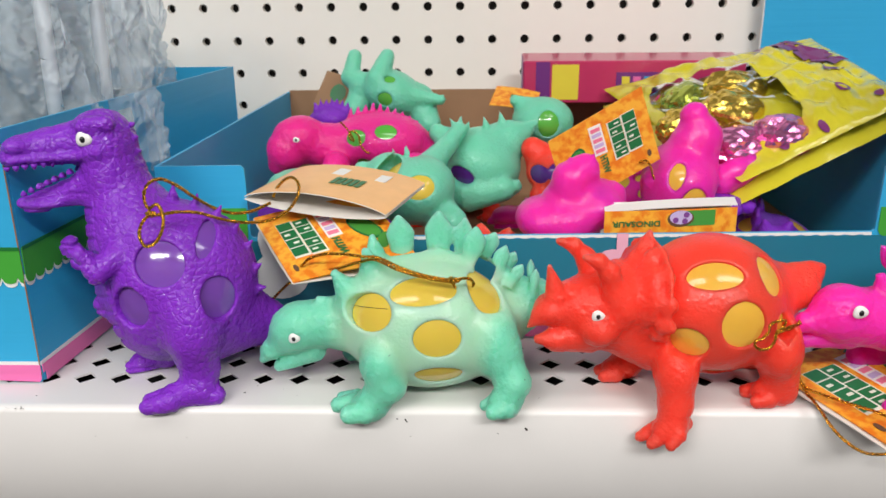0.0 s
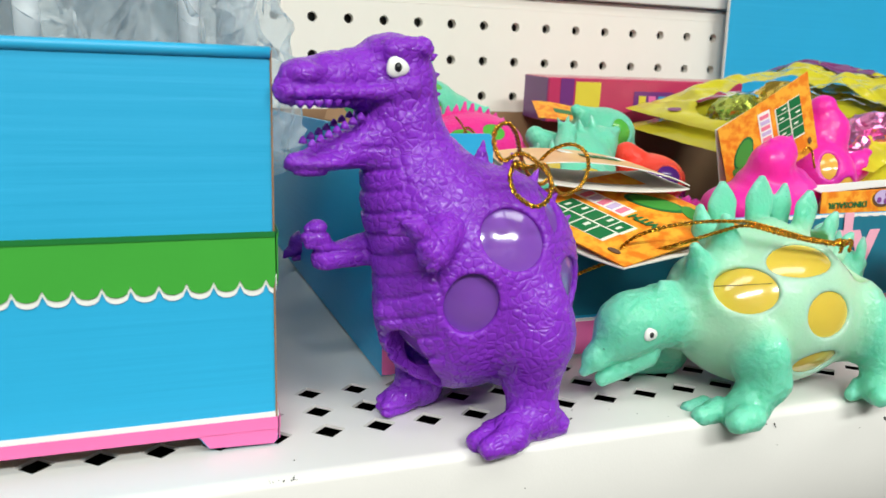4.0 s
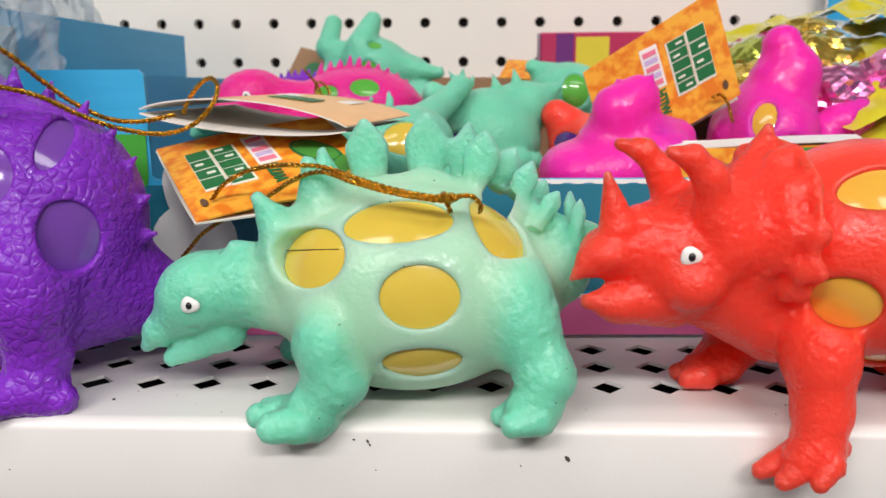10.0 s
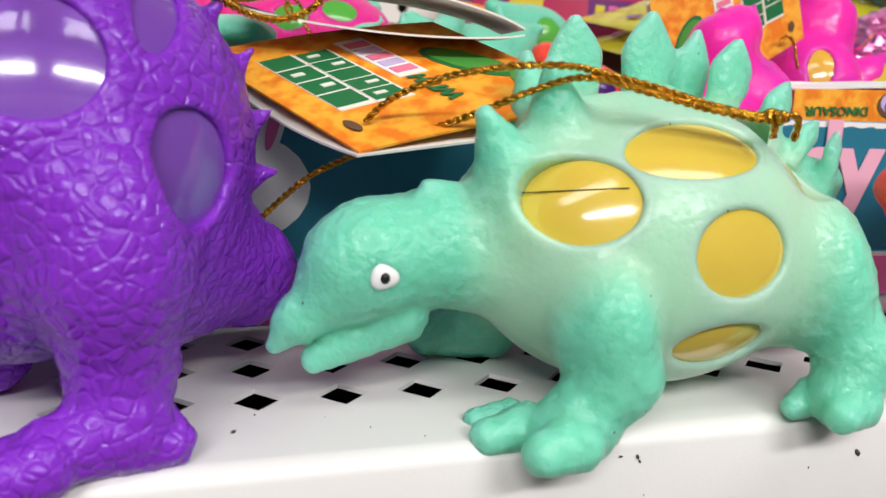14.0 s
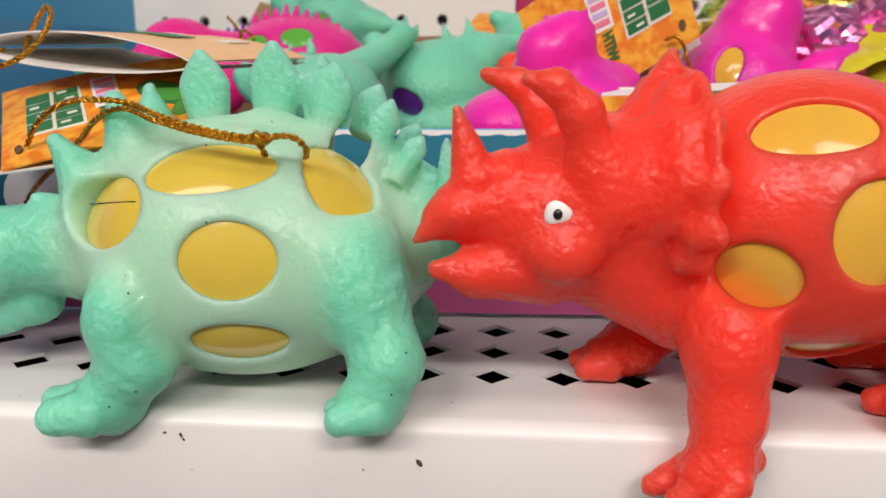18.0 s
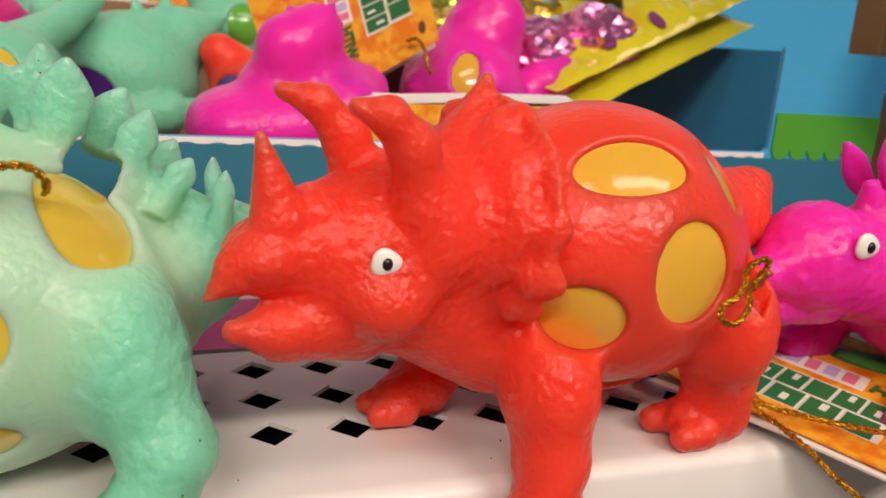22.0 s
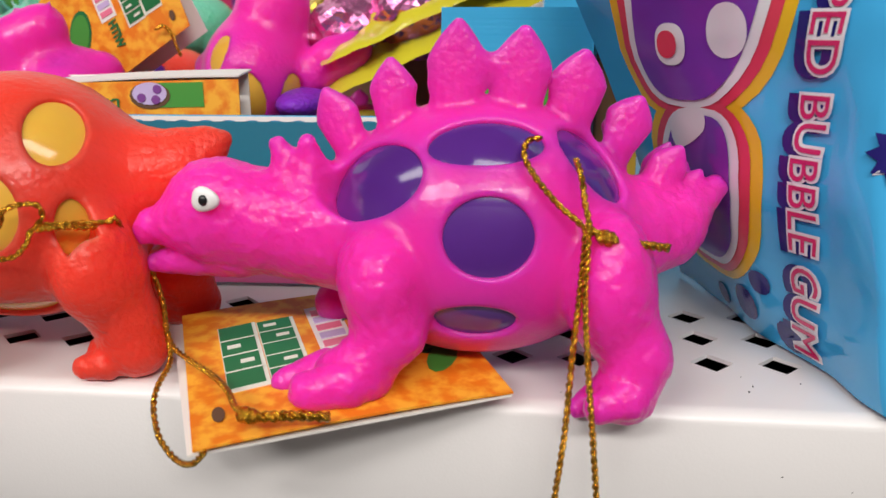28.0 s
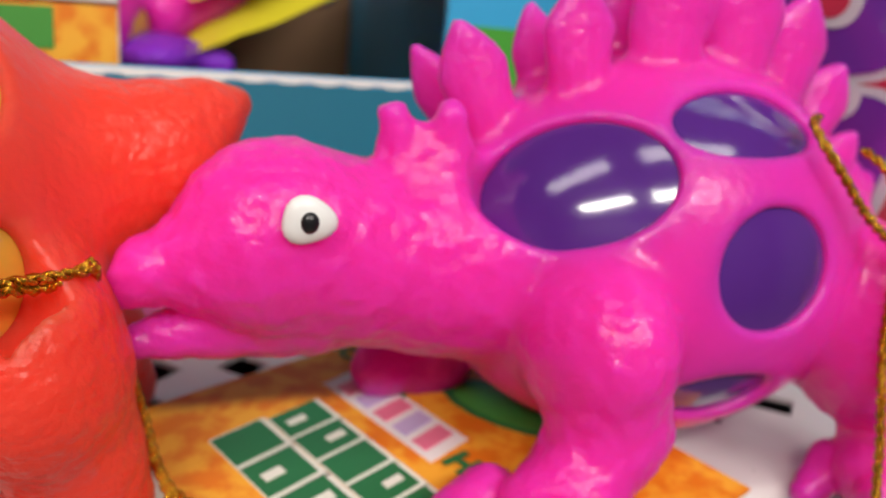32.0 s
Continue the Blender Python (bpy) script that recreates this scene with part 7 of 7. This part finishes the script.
def pouch_print(name, outline, mat, lift, label=""):
    """A flat printed shape given in (s, z), cut into a fan that follows the film."""
    cs, cz = sum(p[0] for p in outline) / len(outline), sum(p[1] for p in outline) / len(outline)
    bm = bmesh.new()
    rings = []
    for k in (1.0, 0.8, 0.6, 0.4, 0.2):
        rings.append([bm.verts.new(pouch_place(cs + (a - cs) * k, cz + (b - cz) * k, lift)) for a, b in outline])
    mid = bm.verts.new(pouch_place(cs, cz, lift))
    n = len(outline)
    for r0, r1 in zip(rings, rings[1:]):
        for i in range(n):
            bm.faces.new((r0[i], r0[(i + 1) % n], r1[(i + 1) % n], r1[i]))
    for i in range(n):
        bm.faces.new((rings[-1][i], rings[-1][(i + 1) % n], mid))
    return part(name, bm, mat, pouch, label, smooth=True)


def blob(cs, cz, rs, rz, power=3.0, n=36, lean=0.0):
    out = []
    for k in range(n):
        a = 2 * math.pi * k / n
        c, s = math.cos(a), math.sin(a)
        u, v = math.copysign(abs(c) ** (2 / power), c), math.copysign(abs(s) ** (2 / power), s)
        out.append((max(0.01, cs + rs * u + lean * v), max(0.002, cz + rz * v)))
    return out


# big plain rounded letter-like shapes: yellow, red, white and purple, one over the other
for cz, rz, rs, cs, lean in ((0.086, 0.0250, 0.215, 0.46, 0.075), (0.0385, 0.0195, 0.165, 0.40, 0.06)):
    for grow, mat, lift in ((0.095, POUCH_YELLOW, 0.0004), (0.062, POUCH_RED, 0.0007), (0.030, POUCH_WHITE, 0.0010), (0.0, POUCH_PURPLE, 0.0013)):
        pouch_print("printed_shape", blob(cs, cz, rs + grow, rz + grow * 0.055, 2.8, lean=lean), mat, lift, "plain rounded printed shape")
pouch_print("printed_shape", blob(0.565, 0.0765, 0.070, 0.0056, 2.2), POUCH_WHITE, 0.0016)
pouch_print("printed_shape", blob(0.57, 0.098, 0.075, 0.0060, 2.2), POUCH_WHITE, 0.0016)
pouch_print("printed_shape", blob(0.36, 0.0735, 0.058, 0.0046, 2.4), POUCH_WHITE, 0.0016)
pouch_print("printed_shape", blob(0.35, 0.0735, 0.038, 0.0030, 2.2), POUCH_RED, 0.0019)
pouch_print("printed_shape", blob(0.40, 0.0545, 0.075, 0.0055, 1.5, lean=0.05), POUCH_WHITE, 0.0016)
for s0, z0, k in ((0.36, 0.007, 0.02), (0.52, 0.010, 0.03), (0.68, 0.006, 0.025), (0.60, 0.018, 0.02)):
    pouch_print("gum_shape", blob(s0, z0, k * 1.8, k * 0.16, 2.2, 12), POUCH_NAVY, 0.0004)
for grow, mat, lift, ds, dz in ((0.0007, POUCH_NAVY, 0.0009, -0.03, -0.0004), (0.0007, POUCH_WHITE, 0.0012, 0, 0), (0.0, POUCH_LETTER, 0.0015, 0, 0)):
    lettering("printed_letters", "WRAPPED BUBBLE GUM", 0.0112, mat, pouch,
              lambda u, v, w: pouch_place(0.735 + 1.3 * (0.0035 - u * 0.93) + ds + v * 11.0, max(0.002, 0.0035 + dz - u * 0.93), lift + 0.3 * w),
              0.0001, grow, "crimson block letters with white outline" if mat is POUCH_LETTER else "", align="RIGHT")

star = [(1.05 + (0.085 if k % 2 else 0.055) * math.cos(math.pi * k / 9), 0.054 + (0.0062 if k % 2 else 0.0042) * math.sin(math.pi * k / 9)) for k in range(18)]
pouch_print("star_badge", [(a + 0.004, b - 0.0003) for a, b in star], POUCH_WHITE, 0.0005, "small starburst badge")
pouch_print("star_badge", star, POUCH_NAVY, 0.0008, "small starburst badge")

# ---- clear-wrapped goods in the tray beside the tyrannosaur ----
STICK_WHITE = material("white_plastic_stick", (0.80, 0.82, 0.85), rough=0.35, vary=0.03)
FILM_BLUE = material("blue_tinted_plastic", (0.30, 0.52, 0.62), rough=0.2, trans=0.5, vary=0.1)
FILM_SOFT = FILM.copy()
FILM_SOFT.name = "hazy_clear_film"
fs = FILM_SOFT.node_tree
haze, both = fs.nodes.new("ShaderNodeBsdfDiffuse"), fs.nodes.new("ShaderNodeMixShader")
haze.inputs["Color"].default_value = (0.80, 0.86, 0.90, 1)
both.inputs[0].default_value = 0.24
last = fs.nodes["Material Output"].inputs["Surface"].links[0].from_socket
fs.links.new(last, both.inputs[1])
fs.links.new(haze.outputs[0], both.inputs[2])
fs.links.new(both.outputs[0], fs.nodes["Material Output"].inputs["Surface"])
rng = random.Random(8)
for i, (sx, sy) in enumerate(((-0.232, 0.075), (-0.186, 0.10), (-0.172, 0.125), (-0.262, 0.13), (-0.305, 0.09), (-0.222, 0.17), (-0.345, 0.16), (-0.275, 0.21), (-0.20, 0.22))):
    ob = thing("wrapped_pop", "white plastic stick in crumpled clear film standing in the tray", "wrapped toy", group="wrapped toys in the tray")
    part("stick", tube([(sx, sy, 0.004), (sx + 0.001, sy, 0.10), (sx + rng.uniform(-0.004, 0.004), sy + 0.002, 0.215)], 0.0036, 12), STICK_WHITE, ob, "white stick", smooth=True)
    bm = bmesh.new()
    n, m = 56, 44
    g = []
    lean_x, lean_y = rng.uniform(-0.16, 0.10), rng.uniform(-0.12, 0.12)
    for a in range(n):
        row = []
        for b in range(m + 1):
            z = 0.070 + 0.120 * b / m
            ang = 2 * math.pi * a / n
            c, d = math.cos(ang), math.sin(ang)
            fold = 1 - 2 * abs(noise.noise((c * 1.7 + i * 5, d * 1.7, z * 42 + c * 0.8)))
            fine = 1 - 2 * abs(noise.noise((c * 5 + i * 3, d * 5, z * 120 + d)))
            r = 0.020 + 0.010 * fold + 0.0035 * fine
            if b > m - 10:
                r *= 1 + 0.05 * (b - m + 10)
            row.append(bm.verts.new((sx + lean_x * (z - 0.07) + r * c, sy + lean_y * (z - 0.07) + r * 0.85 * d, z + 0.006 * math.sin(ang * 3 + i) + 0.004 * fine)))
        g.append(row)
    for a in range(n):
        for b in range(m):
            bm.faces.new((g[a][b], g[(a + 1) % n][b], g[(a + 1) % n][b + 1], g[a][b + 1]))
    part("wrapper", bm, FILM_SOFT, ob, "crumpled clear film")
    part("base_cup", tube([(sx, sy, 0.004), (sx, sy, 0.05), (sx, sy, 0.104)], [0.014, 0.016, 0.013], 16), FILM_BLUE, ob, "pale blue translucent cup", smooth=True)
